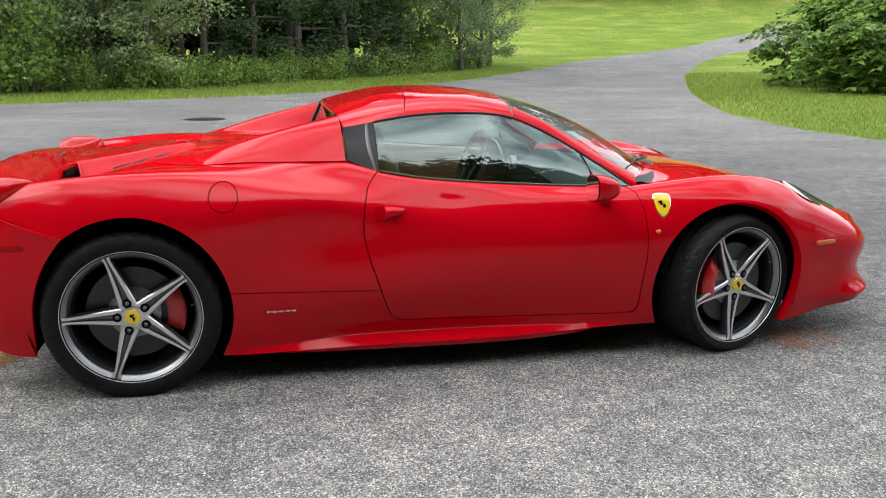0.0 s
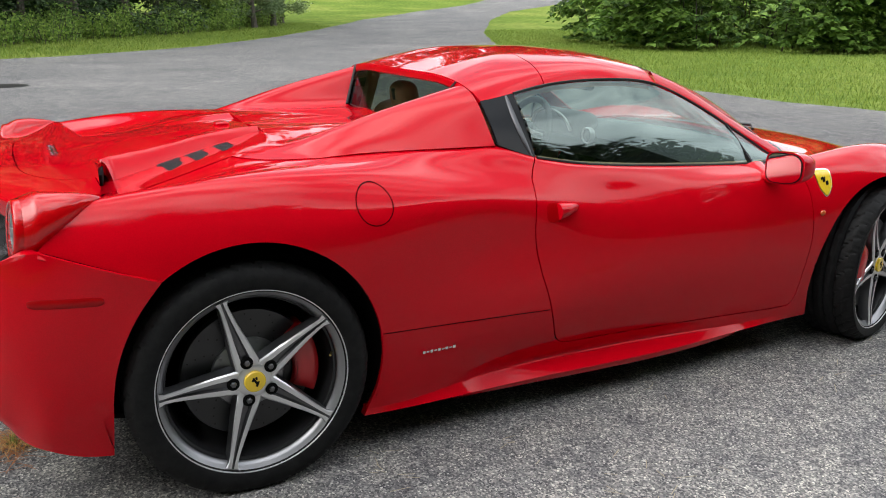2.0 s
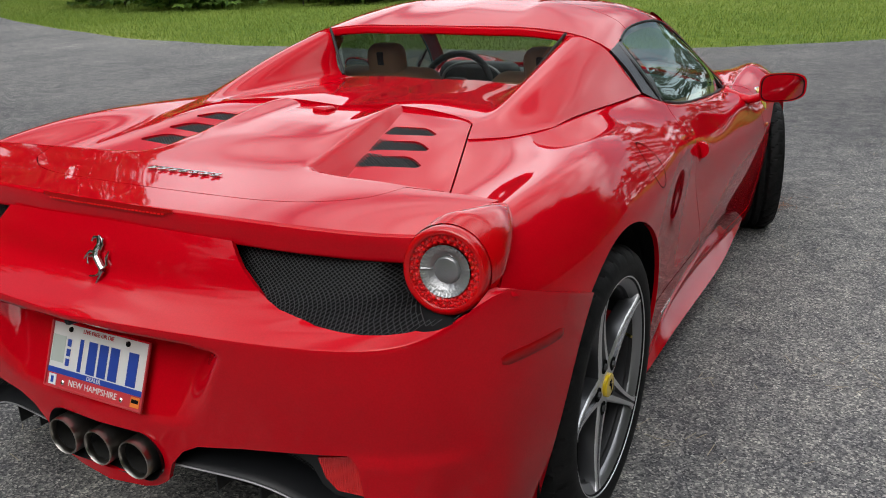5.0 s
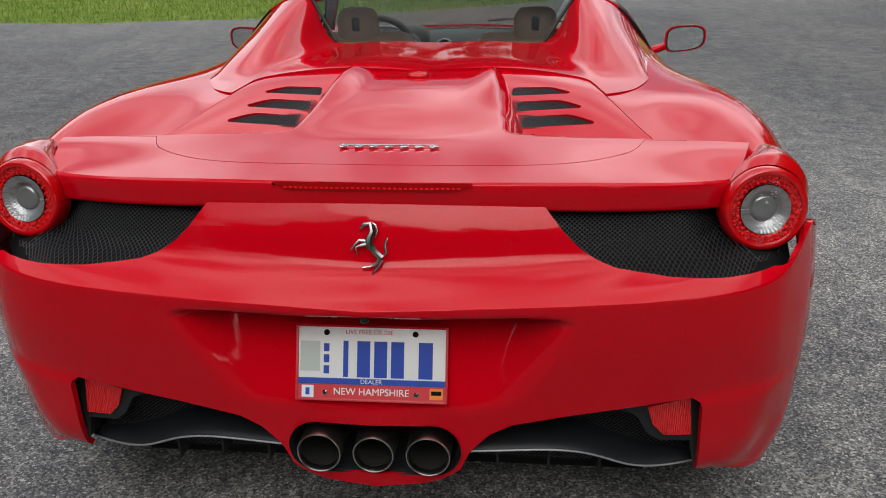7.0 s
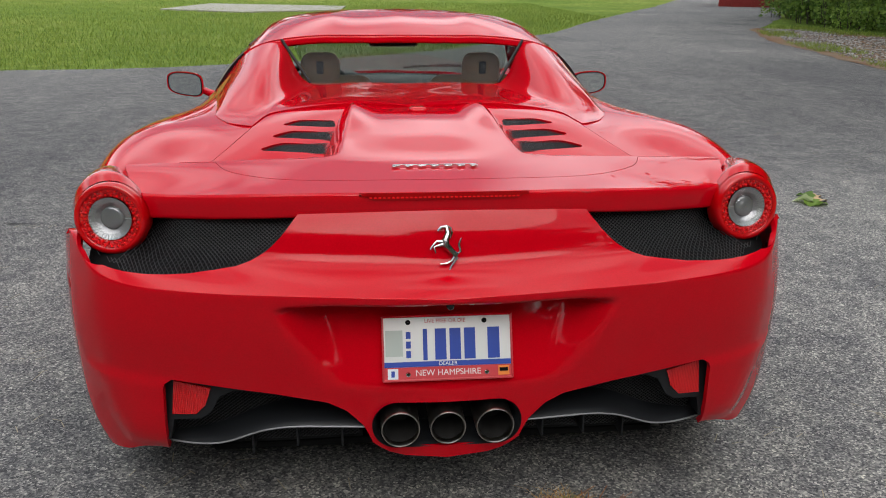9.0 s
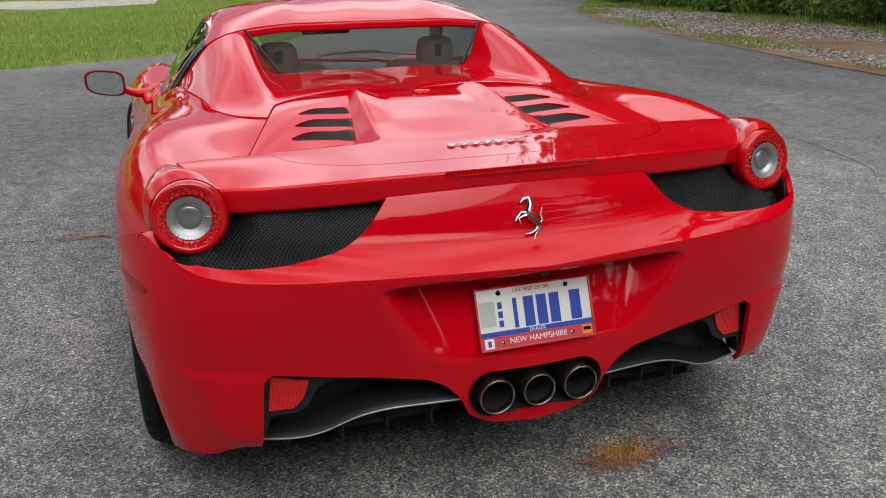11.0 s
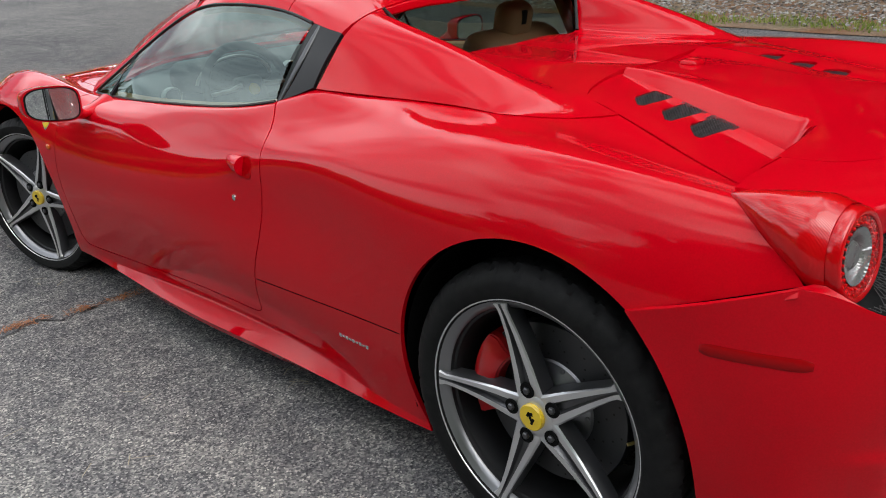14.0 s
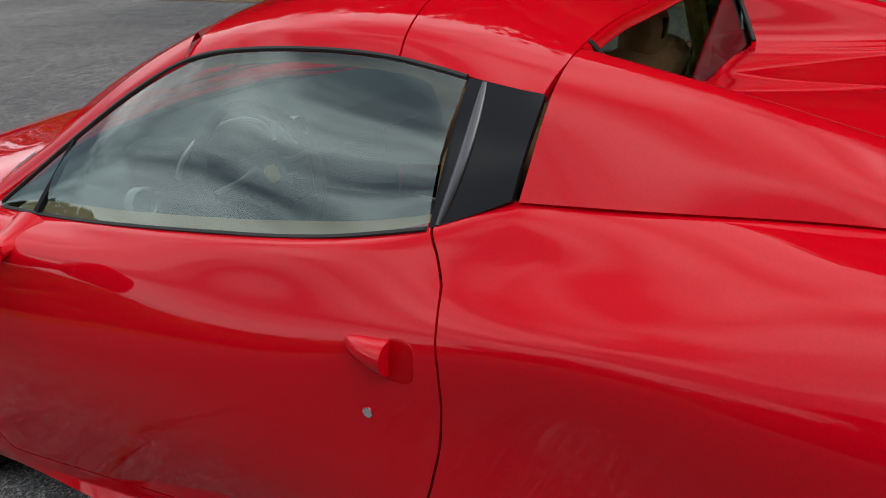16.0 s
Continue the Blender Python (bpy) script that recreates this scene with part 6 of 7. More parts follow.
BROAD = leaf_mat("broad_leaf_green", (0.06, 0.13, 0.025), (0.30, 0.43, 0.10))
PALE = leaf_mat("pale_birch_leaf", (0.16, 0.23, 0.10), (0.42, 0.50, 0.28))
NEEDLE = leaf_mat("dark_needle_green", (0.016, 0.040, 0.013), (0.050, 0.092, 0.025), 0.15)
WEED = leaf_mat("fresh_weed_green", (0.09, 0.18, 0.035), (0.34, 0.47, 0.11))
KNOT = leaf_mat("heart_leaf_green", (0.045, 0.11, 0.018), (0.28, 0.43, 0.09))
BLADE = leaf_mat("grass_blade", (0.11, 0.19, 0.030), (0.29, 0.36, 0.08))


def bark_mat():
    m = shader("grey_brown_bark", (0.09, 0.075, 0.06), 0.9, spec=0.2)
    n = noise_of(m, 14, 6, 0.7)
    wire(m, ramp(m, n, [(0.3, (0.045, 0.036, 0.03)), (0.7, (0.15, 0.13, 0.11))]), bsdf(m).inputs["Base Color"])
    bumped(m, n, 0.8, 0.02)
    return m


BARK = bark_mat()


def leaves_mesh(name, pts, size, mat, aspect=0.62, droop=0.35):
    """Leaves as small folded blades, each with its own turn, round the given points."""
    n = len(pts)
    d = rng.normal(size=(n, 3))
    d[:, 2] = d[:, 2] * 0.5 - droop
    d /= np.linalg.norm(d, axis=1, keepdims=True)
    r = rng.normal(size=(n, 3))
    r[:, 2] *= 0.45
    s = np.cross(d, r)
    s /= np.maximum(np.linalg.norm(s, axis=1, keepdims=True), 1e-6)
    nn = np.cross(s, d)
    L = (size * rng.uniform(0.6, 1.3, n))[:, None]
    w = L * aspect * 0.5
    a = pts
    b = pts + d * L * 0.45 + s * w + nn * w * 0.25
    c = pts + d * L
    e = pts + d * L * 0.45 - s * w + nn * w * 0.25
    v = np.stack([a, b, c, e], 1).reshape(-1, 3)
    k = np.arange(n) * 4
    f = np.concatenate([np.stack([k, k + 1, k + 2], 1), np.stack([k, k + 2, k + 3], 1)])
    me = bpy.data.meshes.new(name)
    me.from_pydata(v.tolist(), [], f.tolist())
    me.materials.append(mat)
    return me


def make_tree(height, spread, leaves, size, mat, base=0.25, conifer=False):
    tr = empty("tree")
    bm = bmesh.new()
    lean = rng.normal(0, .03, 2)
    spine = [Vector((lean[0] * z * z * .1 + .08 * math.sin(z * .7), lean[1] * z * z * .1 + .06 * math.cos(z * .9), z)) for z in np.linspace(0, height * .95, 10)]
    r0 = .012 * height + .03
    tube(bm, spine, [r0 * (1 - .92 * i / 9) * (1.35 if i == 0 else 1) for i in range(10)], 8)
    heads = []
    n = 26 if conifer else 18
    for k in range(n):
        t = base + (0.97 - base) * (k + rng.uniform(0, .8)) / n
        z = t * height * .95
        o = spine[min(9, int(t * 9))].copy()
        o.z = z
        az = k * 2.4 + rng.uniform(-.4, .4)
        if conifer:
            ln = spread * (1.05 - t) * rng.uniform(.8, 1.15) + .25
            tip = o + Vector((math.cos(az) * ln, math.sin(az) * ln, -.10 * ln))
        else:
            ln = spread * (0.55 + .55 * math.sin(math.pi * min(1, t * 1.05))) * rng.uniform(.55, 1.2)
            tip = o + Vector((math.cos(az) * ln, math.sin(az) * ln, ln * rng.uniform(.1, .7)))
        midp = o.lerp(tip, .5) + Vector((0, 0, .06 * ln))
        tube(bm, [o, midp, tip], [r0 * .3 * (1.1 - t) + .012, r0 * .16 * (1.1 - t) + .008, .005], 5)
        for q in (.35, .6, .8, 1.0):
            p = o.lerp(midp, q * 2) if q < .5 else midp.lerp(tip, q * 2 - 1)
            for _ in range(2 if q > .5 else 1):
                sp = (.22 if conifer else .30) * ln * (.6 + q * .4)
                heads.append((np.array(p) + rng.normal(0, sp * .5, 3) * (1, 1, .6), sp))
    part("trunk", bm, BARK, tr)
    per = max(4, leaves // len(heads))
    pts = np.concatenate([c + rng.normal(size=(per, 3)) * sp * np.array((.55, .55, .30 if conifer else .42)) for c, sp in heads])
    cr = new("crown", leaves_mesh("crown", pts, size, mat, .35 if conifer else .62))
    cr.parent = tr
    return tr


def make_shrub(height, spread, leaves, size, mat, stems=9):
    sh = empty("shrub")
    bm = bmesh.new()
    pts = []
    for k in range(stems):
        az = rng.uniform(0, 2 * math.pi)
        r = spread * math.sqrt(rng.uniform(0, 1)) * .6
        h = height * rng.uniform(.6, 1.1)
        a = Vector((math.cos(az) * r, math.sin(az) * r, 0))
        b = a + Vector((math.cos(az) * spread * .35, math.sin(az) * spread * .35, h))
        tube(bm, [a, a.lerp(b, .5) + Vector((0, 0, h * .08)), b], [.012, .008, .003], 5)
        m = leaves // stems
        t = rng.uniform(.12, 1.0, m)[:, None]
        pts.append(np.array(a) + (np.array(b) - np.array(a)) * t + rng.normal(0, 1, (m, 3)) * spread * .22 * np.array((1, 1, .4)))
    part("stem", bm, BARK, sh)
    pts = np.concatenate(pts)
    pts[:, 2] = np.maximum(pts[:, 2], .03)
    lv = new("foliage", leaves_mesh("foliage", pts, size, mat))
    lv.parent = sh
    return sh


def spot(x, y):
    return float(rise(np.array([x]), np.array([y]))[0])


kinds = {
    "broad": (make_tree(10.5, 2.9, 10500, .17, BROAD, .03), "leafy green broadleaf tree at the edge of the woods"),
    "broad2": (make_tree(12.5, 3.3, 6500, .18, BROAD, .16), "tall leafy green broadleaf tree in the woods"),
    "birch": (make_tree(9.0, 2.7, 11000, .14, PALE, .03), "pale-leaved birch with hanging branches"),
    "thick": (make_tree(13.5, 3.6, 4200, .46, NEEDLE, .01), "tall dense dark tree deep in the woods"),
    "pine": (make_tree(13.0, 3.0, 7000, .22, NEEDLE, .06, True), "dark green pine in the woods"),
}
used_kind = set()


def plant(kind, x, y, turn, scale):
    ob, label = kinds[kind]
    m = pose(x, y, spot(x, y) - .03, 0, 0, turn)
    if kind in used_kind:
        ob2 = copy_thing(ob, m)
    else:
        ob2 = ob
        ob.matrix_basis = m
        used_kind.add(kind)
    ob2.scale = (scale, scale, scale * rng.uniform(.92, 1.08))
    tagged(ob2, label, "tree", group="woods round the drive")
    return ob2


def row_of(line, step, back, kinds_, jitter=.9):
    line = np.array(line, float)
    seg = np.linalg.norm(np.diff(line, axis=0), axis=1)
    t = np.r_[0, np.cumsum(seg)]
    for s in np.arange(0, t[-1], step):
        i = int(np.clip(np.searchsorted(t, s) - 1, 0, len(seg) - 1))
        d = (line[i + 1] - line[i]) / seg[i]
        p = line[i] + d * (s - t[i]) + np.array((-d[1], d[0])) * back + rng.normal(0, jitter * .5, 2)
        yield p, kinds_[int(rng.integers(len(kinds_)))]


WOODS_W = [(-23.2, -34), (-24.5, -20), (-25.0, -8.5), (-26.6, -4.4), (-30.5, -1.0), (-35.5, 3.2), (-41.0, 9.0), (-45.5, 12.5)]
WOODS_E = [(16.5, 30), (14.6, 22), (13.8, 15), (13.2, 9), (13.6, 3), (14.2, -6), (14.5, -22)]
WOODS_S = [(19, -40), (8, -43), (-4, -44), (-14, -44), (-25, -40)]
for p, k in row_of(WOODS_W, 3.0, 1.6, ["broad", "birch", "birch", "broad2"]):
    if -43 < p[0] and p[1] > -2.5:
        k = "pine"
    plant(k, p[0], p[1], rng.uniform(0, 360), rng.uniform(.8, 1.1))
for p, k in row_of(WOODS_W, 3.4, 4.6, ["pine", "broad2", "pine"]):
    plant(k, p[0], p[1], rng.uniform(0, 360), rng.uniform(1.3, 1.6))
for p, k in row_of(WOODS_W, 2.6, 8.4, ["thick", "thick", "pine"]):
    plant(k, p[0], p[1], rng.uniform(0, 360), rng.uniform(1.8, 2.1))
for p, k in row_of(WOODS_E, 3.4, 2.2, ["broad", "broad2", "pine"]):
    plant(k, p[0], p[1], rng.uniform(0, 360), rng.uniform(.9, 1.15))
for p, k in row_of(WOODS_E, 2.6, 4.6, ["thick"]):
    plant(k, p[0], p[1], rng.uniform(0, 360), rng.uniform(1.15, 1.5))
for p, k in row_of(WOODS_E, 2.8, 7.6, ["thick"]):
    plant(k, p[0], p[1], rng.uniform(0, 360), rng.uniform(1.4, 1.75))
for p, k in row_of(WOODS_S, 2.4, 1.8, ["thick"]):
    plant(k, p[0], p[1], rng.uniform(0, 360), rng.uniform(1.55, 1.95))
for p, k in row_of(WOODS_E, 3.6, 6.2, ["pine", "broad2"]):
    plant(k, p[0], p[1], rng.uniform(0, 360), rng.uniform(1.0, 1.25))
for p, k in row_of(WOODS_S, 3.6, -1.0, ["broad2", "broad", "pine"]):
    plant(k, p[0], p[1], rng.uniform(0, 360), rng.uniform(1.0, 1.2))

# far tree lines on the hill and beyond the north lawn
# out of view; added to darken the low sky in the car's reflections
for p, k in row_of([(-152, -6), (-144, 22), (-118, 78), (-104, 104), (-66, 160)], 6.0, 0, ["thick"], 3):
    plant(k, p[0], p[1], rng.uniform(0, 360), rng.uniform(2.2, 2.6) if p[1] < 92 else rng.uniform(1.0, 1.3))
for p, k in row_of([(-62, 104), (-20, 98), (25, 95), (62, 88)], 5.0, 0, ["thick"], 3):
    plant(k, p[0], p[1], rng.uniform(0, 360), rng.uniform(.95, 1.25))
# pale birches in front of the western woods
for x, y, s in ((-26.4, -6.6, 1.0), (-27.0, -4.9, .9), (-27.8, -3.2, 1.0), (-25.9, -8.6, 1.0), (-44.0, 13.4, 1.05), (-42.4, 11.8, .95), (-47.2, 14.8, 1.1)):
    plant("birch", x, y, rng.uniform(0, 360), s)

# undergrowth along the woods
under_kinds = [make_shrub(1.25, .75, 800, .11, WEED), make_shrub(2.3, 1.1, 1500, .13, BROAD), make_shrub(.9, .7, 520, .10, WEED, 12)]
laid = set()
for line, step, back in ((WOODS_W, .8, -.8), (WOODS_W, .95, .1), (WOODS_W, 1.3, 1.4), (WOODS_E, 1.0, .0), (WOODS_E, 1.4, 1.3)):
    for p, k in row_of(line, step, back, [0, 1, 2], .7):
        if line is WOODS_W and p[1] > -5.5 and k == 1:
            k = 2
        m = pose(p[0], p[1], spot(p[0], p[1]) - .01, 0, 0, rng.uniform(0, 360))
        if k in laid:
            ob = copy_thing(under_kinds[k], m)
        else:
            ob = under_kinds[k]
            ob.matrix_basis = m
            laid.add(k)
        sc = rng.uniform(.7, 1.35)
        ob.scale = (sc, sc, sc)
        tagged(ob, "knee-high green weeds and saplings under the trees", "shrub", group="undergrowth along the woods")

# the big bush on the lawn island
bush = empty("bush", None, pose(-22.3, 26.2, 0))
tagged(bush, "large dense bush with broad heart-shaped green leaves", "bush")
bm = bmesh.new()
heads = []
for k in range(105):
    az, r = rng.uniform(0, 2 * math.pi), math.sqrt(rng.uniform(0, 1))
    a = Vector((math.cos(az) * r * 6.3, math.sin(az) * r * 6.2, 0))
    h = 4.8 * (1 - .55 * r * r) * rng.uniform(.85, 1.1)
    b = a + Vector((math.cos(az) * .9 * r, math.sin(az) * .9 * r, h))
    tube(bm, [a, a.lerp(b, .55) + Vector((0, 0, .2)), b], [.03, .02, .006], 5)
    heads.append((a, b))
part("stem", bm, BARK, bush)
# leafy sprays arch outwards from the stems; broad leaves hang in two rows along each
pts, lean_, up_ = [], [], []
for a, b in heads:
    for q in range(21):
        t = rng.uniform(.02, 1.0)
        o = np.array(a) + (np.array(b) - np.array(a)) * t
        az = math.atan2(o[1], o[0]) + rng.normal(0, .75)
        out = np.array((math.cos(az), math.sin(az), 0))
        ln = rng.uniform(.8, 1.7)
        sidew = np.array((-out[1], out[0], 0))
        for w in np.linspace(.08, 1, 13):
            c = o + out * ln * w + np.array((0, 0, ln * (.55 * w - .62 * w * w)))
            for sd in (-1, 1):
                pts.append(c + rng.normal(0, .04, 3))
                lean_.append(out * .55 + sidew * sd * .8 + np.array((0, 0, -.32)) + rng.normal(0, .16, 3))
                up_.append(np.array((0, 0, 1.0)) + rng.normal(0, .22, 3))
pts, d, up_ = np.array(pts), np.array(lean_), np.array(up_)
pts[:, 2] = np.maximum(pts[:, 2], .25)
d /= np.linalg.norm(d, axis=1, keepdims=True)
s_ = np.cross(d, up_)
s_ /= np.linalg.norm(s_, axis=1, keepdims=True)
L = rng.uniform(.17, .31, len(pts))[:, None]
nn = np.cross(s_, d)
v = np.stack([pts, pts + d * L * .30 + s_ * L * .40 + nn * L * .07, pts + d * L - nn * L * .10, pts + d * L * .30 - s_ * L * .40 + nn * L * .07], 1).reshape(-1, 3)
k = np.arange(len(pts)) * 4
me = bpy.data.meshes.new("foliage")
me.from_pydata(v.tolist(), [], np.concatenate([np.stack([k, k + 1, k + 2], 1), np.stack([k, k + 2, k + 3], 1)]).tolist())
me.materials.append(KNOT)
ob = new("foliage", me)
ob.parent = bush

# stone bed beside the drive
BED = [(11.2, 21.6), (9.4, 16.4), (8.45, 11.8), (7.7, 7.7), (7.25, 4.6), (7.15, 1.5), (7.5, -8), (13.4, -8), (12.9, 1.5), (12.4, 5), (12.5, 9), (12.9, 13), (13.4, 17), (13.0, 21)]
bed_sd = poly_sd(BED)


def dirt_mat():
    m = shader("brown_leaf_litter", (0.12, 0.08, 0.05), 0.95, spec=0.1)
    co = coords(m)
    a, b = noise_of(m, 1.1, 5, .6, co), noise_of(m, 35, 4, .7, co)
    c1 = ramp(m, a, [(.35, (0.22, 0.115, 0.065)), (.6, (0.26, 0.20, 0.145)), (.75, (0.11, 0.12, 0.05))])
    c2 = ramp(m, b, [(.3, (.5, .5, .5)), (.7, (1.5, 1.45, 1.4))])
    wire(m, mixed(m, 1.0, c1, c2, "MULTIPLY"), bsdf(m).inputs["Base Color"])
    bumped(m, b, .8, .03)
    return m


DIRT = dirt_mat()
bed = land("stone_bed", DIRT, .022, lambda x, y: bed_sd(x, y) + wobble(x, y) * .5, .5, 6, 15, -9, 23)
tagged(bed, "bed of pale stones and brown litter beside the drive", "stone bed", kind="structure")


def stone_mat():
    m = shader("pale_grey_stone", (0.4, 0.38, 0.36), 0.85, spec=0.25)
    oi = m.node_tree.nodes.new("ShaderNodeObjectInfo")
    g = m.node_tree.nodes.new("ShaderNodeNewGeometry")
    add = m.node_tree.nodes.new("ShaderNodeMath")
    add.operation = "ADD"
    wire(m, oi.outputs["Random"], add.inputs[0])
    wire(m, g.outputs["Random Per Island"], add.inputs[1])
    fr = m.node_tree.nodes.new("ShaderNodeMath")
    fr.operation = "FRACT"
    wire(m, add.outputs[0], fr.inputs[0])
    c = ramp(m, fr.outputs[0], [(0, (.10, .09, .08)), (.3, (.22, .18, .15)), (.6, (.33, .31, .29)), (1, (.48, .47, .46))])
    n = noise_of(m, 40, 4)
    t = ramp(m, n, [(.3, (.75, .75, .75)), (.7, (1.15, 1.15, 1.15))])
    wire(m, mixed(m, 1.0, c, t, "MULTIPLY"), bsdf(m).inputs["Base Color"])
    return m


STONE = stone_mat()


def stone_verts(seed, n=0):
    r = np.random.default_rng(seed)
    bm = bmesh.new()
    bmesh.ops.create_icosphere(bm, subdivisions=1, radius=1)
    for v in bm.verts:
        v.co *= r.uniform(.72, 1.15)
        v.co.z *= .6
    vs = np.array([v.co for v in bm.verts])
    fs = [tuple(v.index for v in f.verts) for f in bm.faces]
    bm.free()
    return vs, fs


shapes = [stone_verts(i) for i in range(6)]
stone_me = []
for i, (vs, fs) in enumerate(shapes):
    me = bpy.data.meshes.new("stone")
    me.from_pydata(vs.tolist(), [], fs)
    me.materials.append(STONE)
    stone_me.append(me)
P = rng.uniform((7, -7), (13.6, 21.5), (52000, 2))
keep = bed_sd(P[:, 0], P[:, 1]) > .35
patch = np.sin(P[:, 0] * 1.3 + 2 * np.sin(P[:, 1] * .5)) + .8 * np.sin(P[:, 1] * .9 + P[:, 0])
P = P[keep & (patch > -1.0 + rng.uniform(-.5, .5, len(P)))][:21000]
near = np.argsort(np.hypot(P[:, 0] - 6.5, P[:, 1] - 4))
big_v, big_f, base = [], [], 0
for order, i in enumerate(near):
    x, y = P[i]
    s = rng.uniform(.011, .030)
    m = pose(x, y, .022 + s * .25, rng.uniform(-20, 20), rng.uniform(-20, 20), rng.uniform(0, 360)) @ Matrix.Diagonal((s * rng.uniform(.9, 1.5), s, s * .9, 1))
    k = int(rng.integers(6))
    if order < 260:
        ob = new("stone", stone_me[k])
        ob.parent = bed
        ob.matrix_basis = m
    else:
        vs, fs = shapes[k]
        mm = np.array(m)
        big_v.append(vs @ mm[:3, :3].T + mm[:3, 3])
        big_f += [tuple(a + base for a in f) for f in fs]
        base += len(vs)
me = bpy.data.meshes.new("loose_stones")
me.from_pydata(np.concatenate(big_v).tolist(), [], big_f)
me.materials.append(STONE)
tagged(new("loose_stones", me), "many small pale stones scattered over brown litter", "stones", kind="stuff")


# grass blades where the lawn is nearest
def blades(name, P, h, w, mat, label, lift=0.0):
    n = len(P)
    z = rise(P[:, 0], P[:, 1]) + lift
    a = rng.uniform(0, 2 * np.pi, n)
    hh = h * rng.uniform(.5, 1.4, n)
    dx, dy = np.cos(a) * w / 2, np.sin(a) * w / 2
    lx, ly = rng.normal(0, .45, n) * hh, rng.normal(0, .45, n) * hh
    v = np.stack([np.stack([P[:, 0] - dx, P[:, 1] - dy, z], 1), np.stack([P[:, 0] + dx, P[:, 1] + dy, z], 1), np.stack([P[:, 0] + lx, P[:, 1] + ly, z + hh], 1)], 1).reshape(-1, 3)
    k = np.arange(n) * 3
    me = bpy.data.meshes.new(name)
    me.from_pydata(v.tolist(), [], np.stack([k, k + 1, k + 2], 1).tolist())
    me.materials.append(mat)
    return tagged(new(name, me), label, "grass", kind="stuff")


P = rng.uniform((-36, 9.5), (9, 42), (230000, 2))
d = -drive_sd(P[:, 0], P[:, 1])
P = P[(d > .02) & (rng.uniform(0, 1, len(P)) < np.clip(1.15 - d * .05, .25, 1))][:140000]
blades("lawn_grass", P, .085, .016, BLADE, "short green lawn grass on the island")
P = rng.uniform((-46, -34), (-17, 16), (130000, 2))
d = -drive_sd(P[:, 0], P[:, 1])
P = P[(d > .02) & (d < 8)][:60000]
blades("verge_grass", P, .10, .02, BLADE, "green verge grass between drive and woods")
P = rng.uniform((7, -7), (13.5, 22), (70000, 2))
d = bed_sd(P[:, 0], P[:, 1])
pt = np.sin(P[:, 0] * 2.3 + P[:, 1] * .8) + np.sin(P[:, 1] * 1.4)
P = P[((d > .12) & (d < .95) & (pt > -.1)) | ((d < -.1) & (P[:, 0] > 12))]
blades("bed_grass", P, .10, .018, BLADE, "tufts of green weeds among the stones")

# concrete pad on the lawn, red shed beyond, cover in the drive
def slab_mat():
    m = shader("pale_concrete", (.33, .31, .27), .9)
    n = noise_of(m, 1.5, 6, .65)
    wire(m, ramp(m, n, [(.3, (.27, .25, .21)), (.7, (.38, .36, .31))]), bsdf(m).inputs["Base Color"])
    return m


bm = bmesh.new()
vs = [bm.verts.new((x, y, spot(x, y) + .05)) for x, y in ((-7.6, 32.6), (-4.2, 30.2), (-.6, 32.6), (-.4, 36.4), (-6.6, 38.6))]
f = bm.faces.new(vs)
r = bmesh.ops.extrude_face_region(bm, geom=[f])
bmesh.ops.translate(bm, vec=(0, 0, -.25), verts=[v for v in r["geom"] if isinstance(v, bmesh.types.BMVert)])
bmesh.ops.recalc_face_normals(bm, faces=bm.faces)
tagged(part("concrete_pad", bm, slab_mat(), None, flat=True), "pale weathered concrete pad in the lawn", "concrete pad")
shed = empty("shed", None, pose(21.5, 41.5, spot(21, 41), 0, 0, -25))
tagged(shed, "red-painted board shed beyond the lawn", "shed")
BOARD = shader("red_barn_paint", (.26, .02, .016), .7)
for k in range(14):
    bm = bmesh.new()
    box(bm, (.31, .04, 2.6), (-2.1 + k * .322, -1.8, 1.3), None, .006, 1)
    part("board", bm, BOARD, shed)
bm = bmesh.new()
box(bm, (4.5, 3.5, 2.55), (0, 0, 1.28))
part("wall", bm, BOARD, shed, flat=True)
bm = bmesh.new()
vs = [bm.verts.new(c) for c in ((-2.5, -2.1, 2.55), (2.5, -2.1, 2.55), (2.5, 0, 3.7), (-2.5, 0, 3.7), (-2.5, 2.1, 2.55), (2.5, 2.1, 2.55))]
bm.faces.new((vs[0], vs[1], vs[2], vs[3]))
bm.faces.new((vs[3], vs[2], vs[5], vs[4]))
part("roof", bm, shader("grey_shingle", (.08, .08, .085), .9), shed, flat=True)
bm = bmesh.new()
lathe(bm, [(.0002, .020), (.28, .020), (.33, .018), (.335, .014), (.40, .016), (.41, .012)], "z", 40)
for k in range(-3, 4):
    box(bm, (.5 - .04 * abs(k), .02, .006), (0, k * .075, .022))
mh = part("manhole_cover", bm, shader("dark_cast_iron", (.03, .028, .026), .6, .6), None)
mh.matrix_basis = pose(-13.3, -.5, .004)
tagged(mh, "dark cast-iron manhole cover set in the asphalt", "manhole cover")

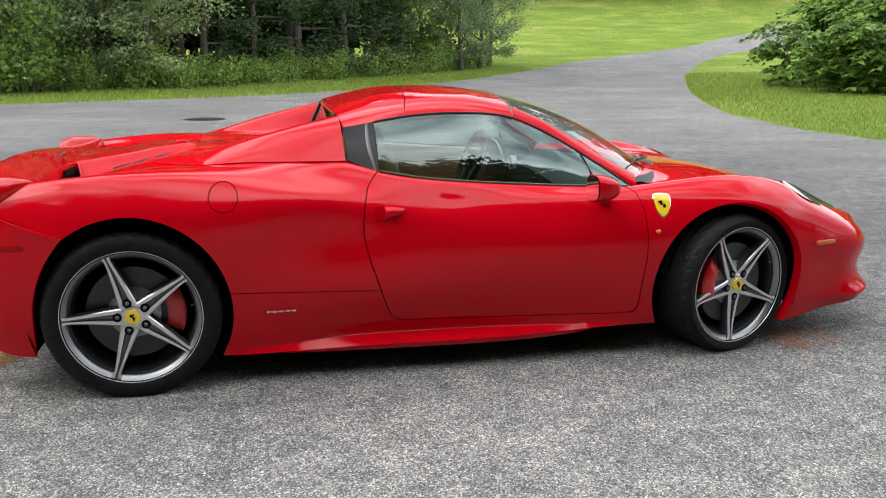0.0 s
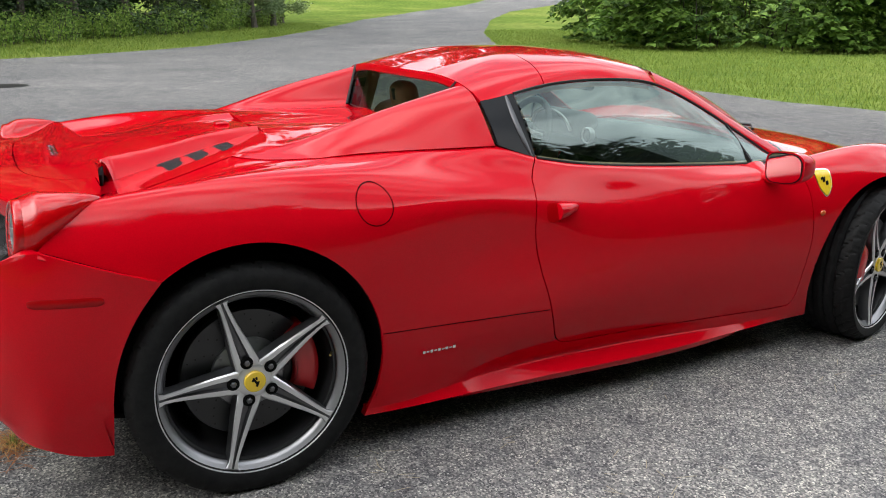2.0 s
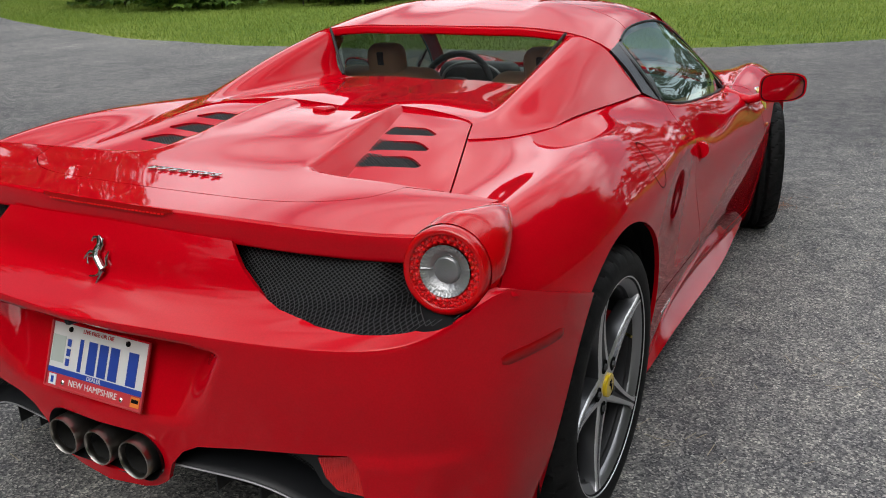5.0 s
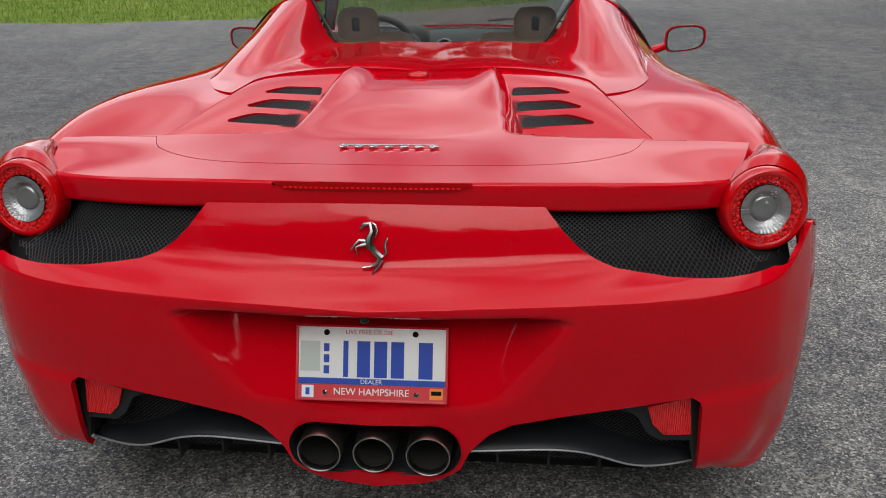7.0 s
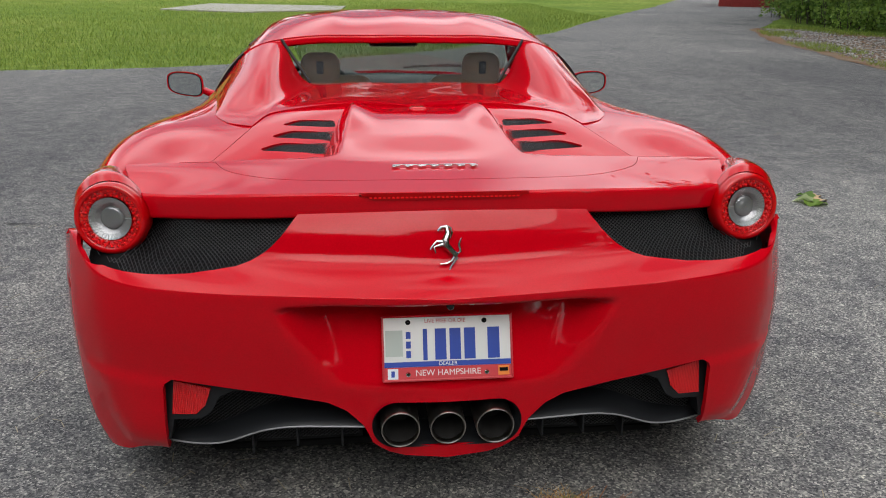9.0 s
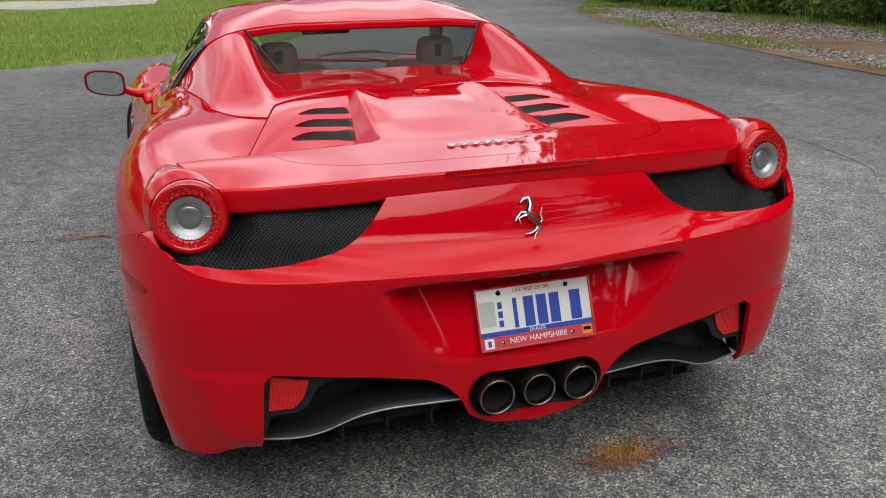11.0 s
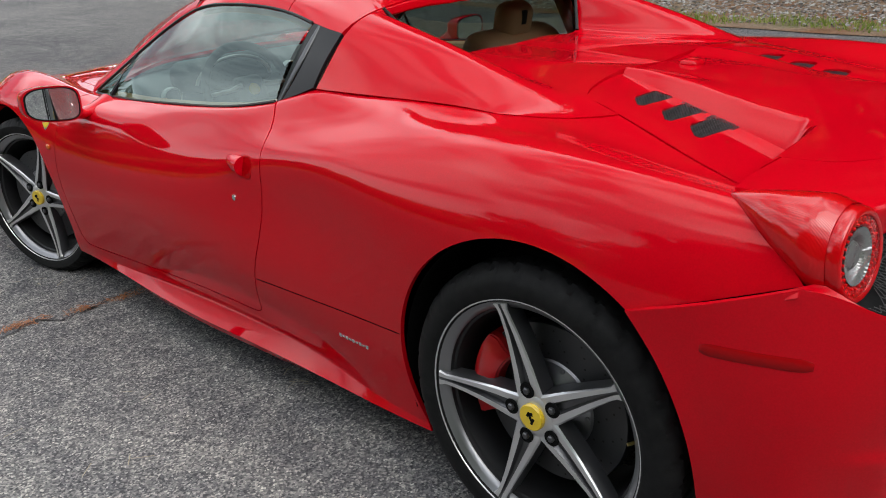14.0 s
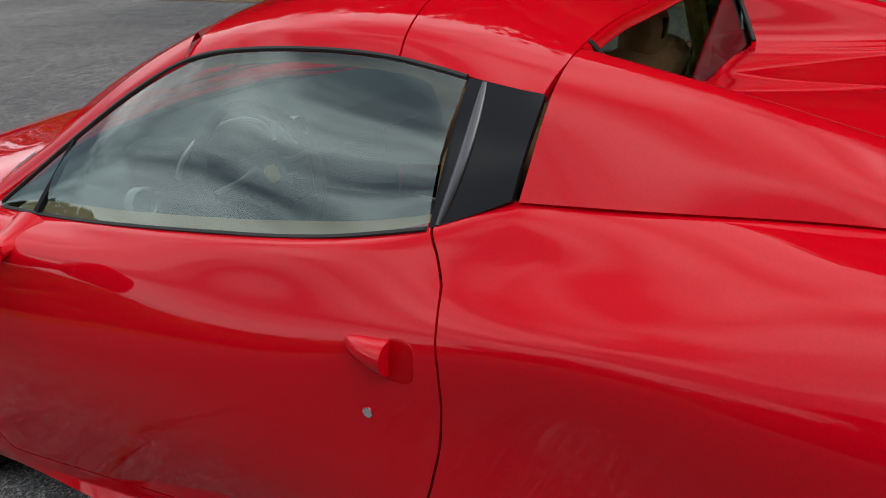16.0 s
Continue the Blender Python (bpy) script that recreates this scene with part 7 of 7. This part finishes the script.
# litter: needles, a green leaf and a tuft in a crack
def needle_pile(name, spots, n, mat, label, length=.06, spread=.12):
    bm = bmesh.new()
    for k in range(n):
        x, y = spots[int(rng.integers(len(spots)))]
        x, y = x + rng.normal(0, spread), y + rng.normal(0, spread * .35)
        a = rng.uniform(0, math.pi)
        l = length * rng.uniform(.5, 1.3)
        dx, dy, w = math.cos(a) * l / 2, math.sin(a) * l / 2, .0012
        z = .0155 + rng.uniform(0, .006)
        px, py = -math.sin(a) * w, math.cos(a) * w
        bm.faces.new([bm.verts.new(q) for q in ((x - dx - px, y - dy - py, z), (x + dx - px, y + dy - py, z + .002), (x + dx + px, y + dy + py, z + .002), (x - dx + px, y - dy + py, z))])
    ob = part(name, bm, mat, None, flat=True)
    return tagged(ob, label, "pine needles", kind="stuff")


NEEDLES = shader("rusty_pine_needles", (.30, .11, .035), .8)
needle_pile("pine_needles", [(-1.36, 2.14), (-1.25, 2.14), (-1.15, 2.13), (-1.03, 2.09), (-.9, 2.07), (-.84, 2.06)], 120, NEEDLES, "rusty pine needles in a crack of the asphalt", .05, .03)
needle_pile("pine_needles", [(.85, 3.0), (.83, 3.1), (.82, 3.22), (.9, 3.05)], 200, NEEDLES, "rusty pine needles beside the front wheel", .07, .07)
needle_pile("pine_needles", [(.30, -.645), (.36, -.63), (.24, -.66), (.38, -.62)], 90, NEEDLES, "rusty pine needles round a grass tuft", .09, .06)
needle_pile("pine_needles", [(x, y) for x, y in rng.uniform((-3.5, -2.0), (5.0, 9), (400, 2))], 1700, shader("bleached_straw", (.34, .29, .20), .9), "scattered straw-coloured needles on the asphalt", .05, .12)
bm = bmesh.new()
for k in range(130):
    dry = k > 24
    a, l = rng.uniform(0, 2 * math.pi), rng.uniform(.05, .12) if dry else rng.uniform(.03, .075)
    x, y = .335 + rng.normal(0, .03 if dry else .012), -.635 + rng.normal(0, .02 if dry else .01)
    lean = rng.uniform(.7, 1.2) if dry else rng.uniform(.3, 1.0)
    top = .25 if dry else .62
    p = [Vector((x, y, .012)), Vector((x + math.cos(a) * l * lean * .45, y + math.sin(a) * l * lean * .45, .014 + l * top)), Vector((x + math.cos(a) * l * lean, y + math.sin(a) * l * lean, .014 + l * top * .7))]
    w = Vector((-math.sin(a), math.cos(a), 0)) * .0007
    v = [bm.verts.new(q) for q in (p[0] - w, p[0] + w, p[1] + w, p[1] - w, p[2])]
    for f in (bm.faces.new(v[:4]), bm.faces.new((v[3], v[2], v[4]))):
        f.material_index = 1 if dry else 0
tagged(part("grass_tuft", bm, [BLADE, shader("dry_orange_grass", (.55, .32, .10), .8)], None, flat=True), "small green and rusty grass tuft growing through asphalt", "grass tuft")
# a torn-off sprig of leaves, partly dried
sprig = new("fallen_sprig")
sprig.matrix_basis = pose(2.72, 2.41, .004) @ Matrix.Diagonal((.88, .88, .55, 1))
tagged(sprig, "fallen sprig of curled green and dried leaves on asphalt", "sprig")
bm = bmesh.new()
tube(bm, [(-.12, -.15, .006), (-.03, -.02, .018), (.06, .14, .008)], [.004, .003, .002], 6)
part("twig", bm, BARK, sprig)
DRY = shader("dried_tan_leaf", (.52, .36, .20), .8)


def curled_leaf(length, width, curl):
    """A pointed leaf along +y, folded at its midrib and lifted along the edges."""
    bm = bmesh.new()
    rows = []
    for t in np.linspace(0, 1, 8):
        w = width * math.sin(math.pi * (.06 + .94 * t) ** .8) * (1 + .16 * math.sin(17 * t)) + .001
        mid = .012 + .030 * math.sin(math.pi * t)
        rows.append([bm.verts.new((k * w, length * t, mid + curl * abs(k) ** 1.5 * w * (1.1 - .5 * t) + .006 * math.sin(9 * t + 3 * k))) for k in (-1, -.5, 0, .5, 1)])
    for a, b in zip(rows, rows[1:]):
        for k in range(4):
            bm.faces.new((a[k], a[k + 1], b[k + 1], b[k]))
    return bm


for x, y, turn, length, width, curl, mat in ((-.10, -.12, -25, .17, .055, .7, KNOT), (-.02, -.04, 62, .16, .060, .9, PALE), (-.03, -.02, -70, .15, .042, .4, DRY), (.02, .06, 20, .16, .055, .8, KNOT), (-.08, -.10, -75, .15, .050, .5, KNOT), (.04, .10, -60, .10, .030, .5, DRY)):
    lf = part("leaf", curled_leaf(length, width, curl), mat, sprig)
    lf.matrix_basis = pose(x, y, 0, 0, 0, turn)

# hairline cracks
def crack(pts, width):
    bm = bmesh.new()
    dense = []
    for a, b in zip(pts, pts[1:]):
        for t in np.linspace(0, 1, 14, endpoint=False):
            dense.append((a[0] + (b[0] - a[0]) * t + rng.normal(0, .03), a[1] + (b[1] - a[1]) * t + rng.normal(0, .03)))
    rows = []
    for i, (x, y) in enumerate(dense):
        x2, y2 = dense[min(i + 1, len(dense) - 1)]
        x1, y1 = dense[max(i - 1, 0)]
        d = Vector((x2 - x1, y2 - y1, 0)).normalized()
        w = width * rng.uniform(.3, 1.2)
        rows.append((bm.verts.new((x - d.y * w, y + d.x * w, .0165)), bm.verts.new((x + d.y * w, y - d.x * w, .0165))))
    for a, b in zip(rows, rows[1:]):
        bm.faces.new((a[0], a[1], b[1], b[0]))
    ob = part("asphalt_crack", bm, CRACK, road, flat=True)
    return ob


CRACK = shader("dark_crack_filler", (.035, .035, .036), .9)
crack([(7.4, 22.6), (6.3, 16.4), (5.4, 10.9), (4.8, 8.2), (4.5, 6.3), (4.2, 4.3), (3.6, 1.5)], .005)
crack([(-.84, 2.06), (-1.4, 2.14), (-2.4, 2.3), (-4.5, 2.4), (-7.5, 3.0)], .005)
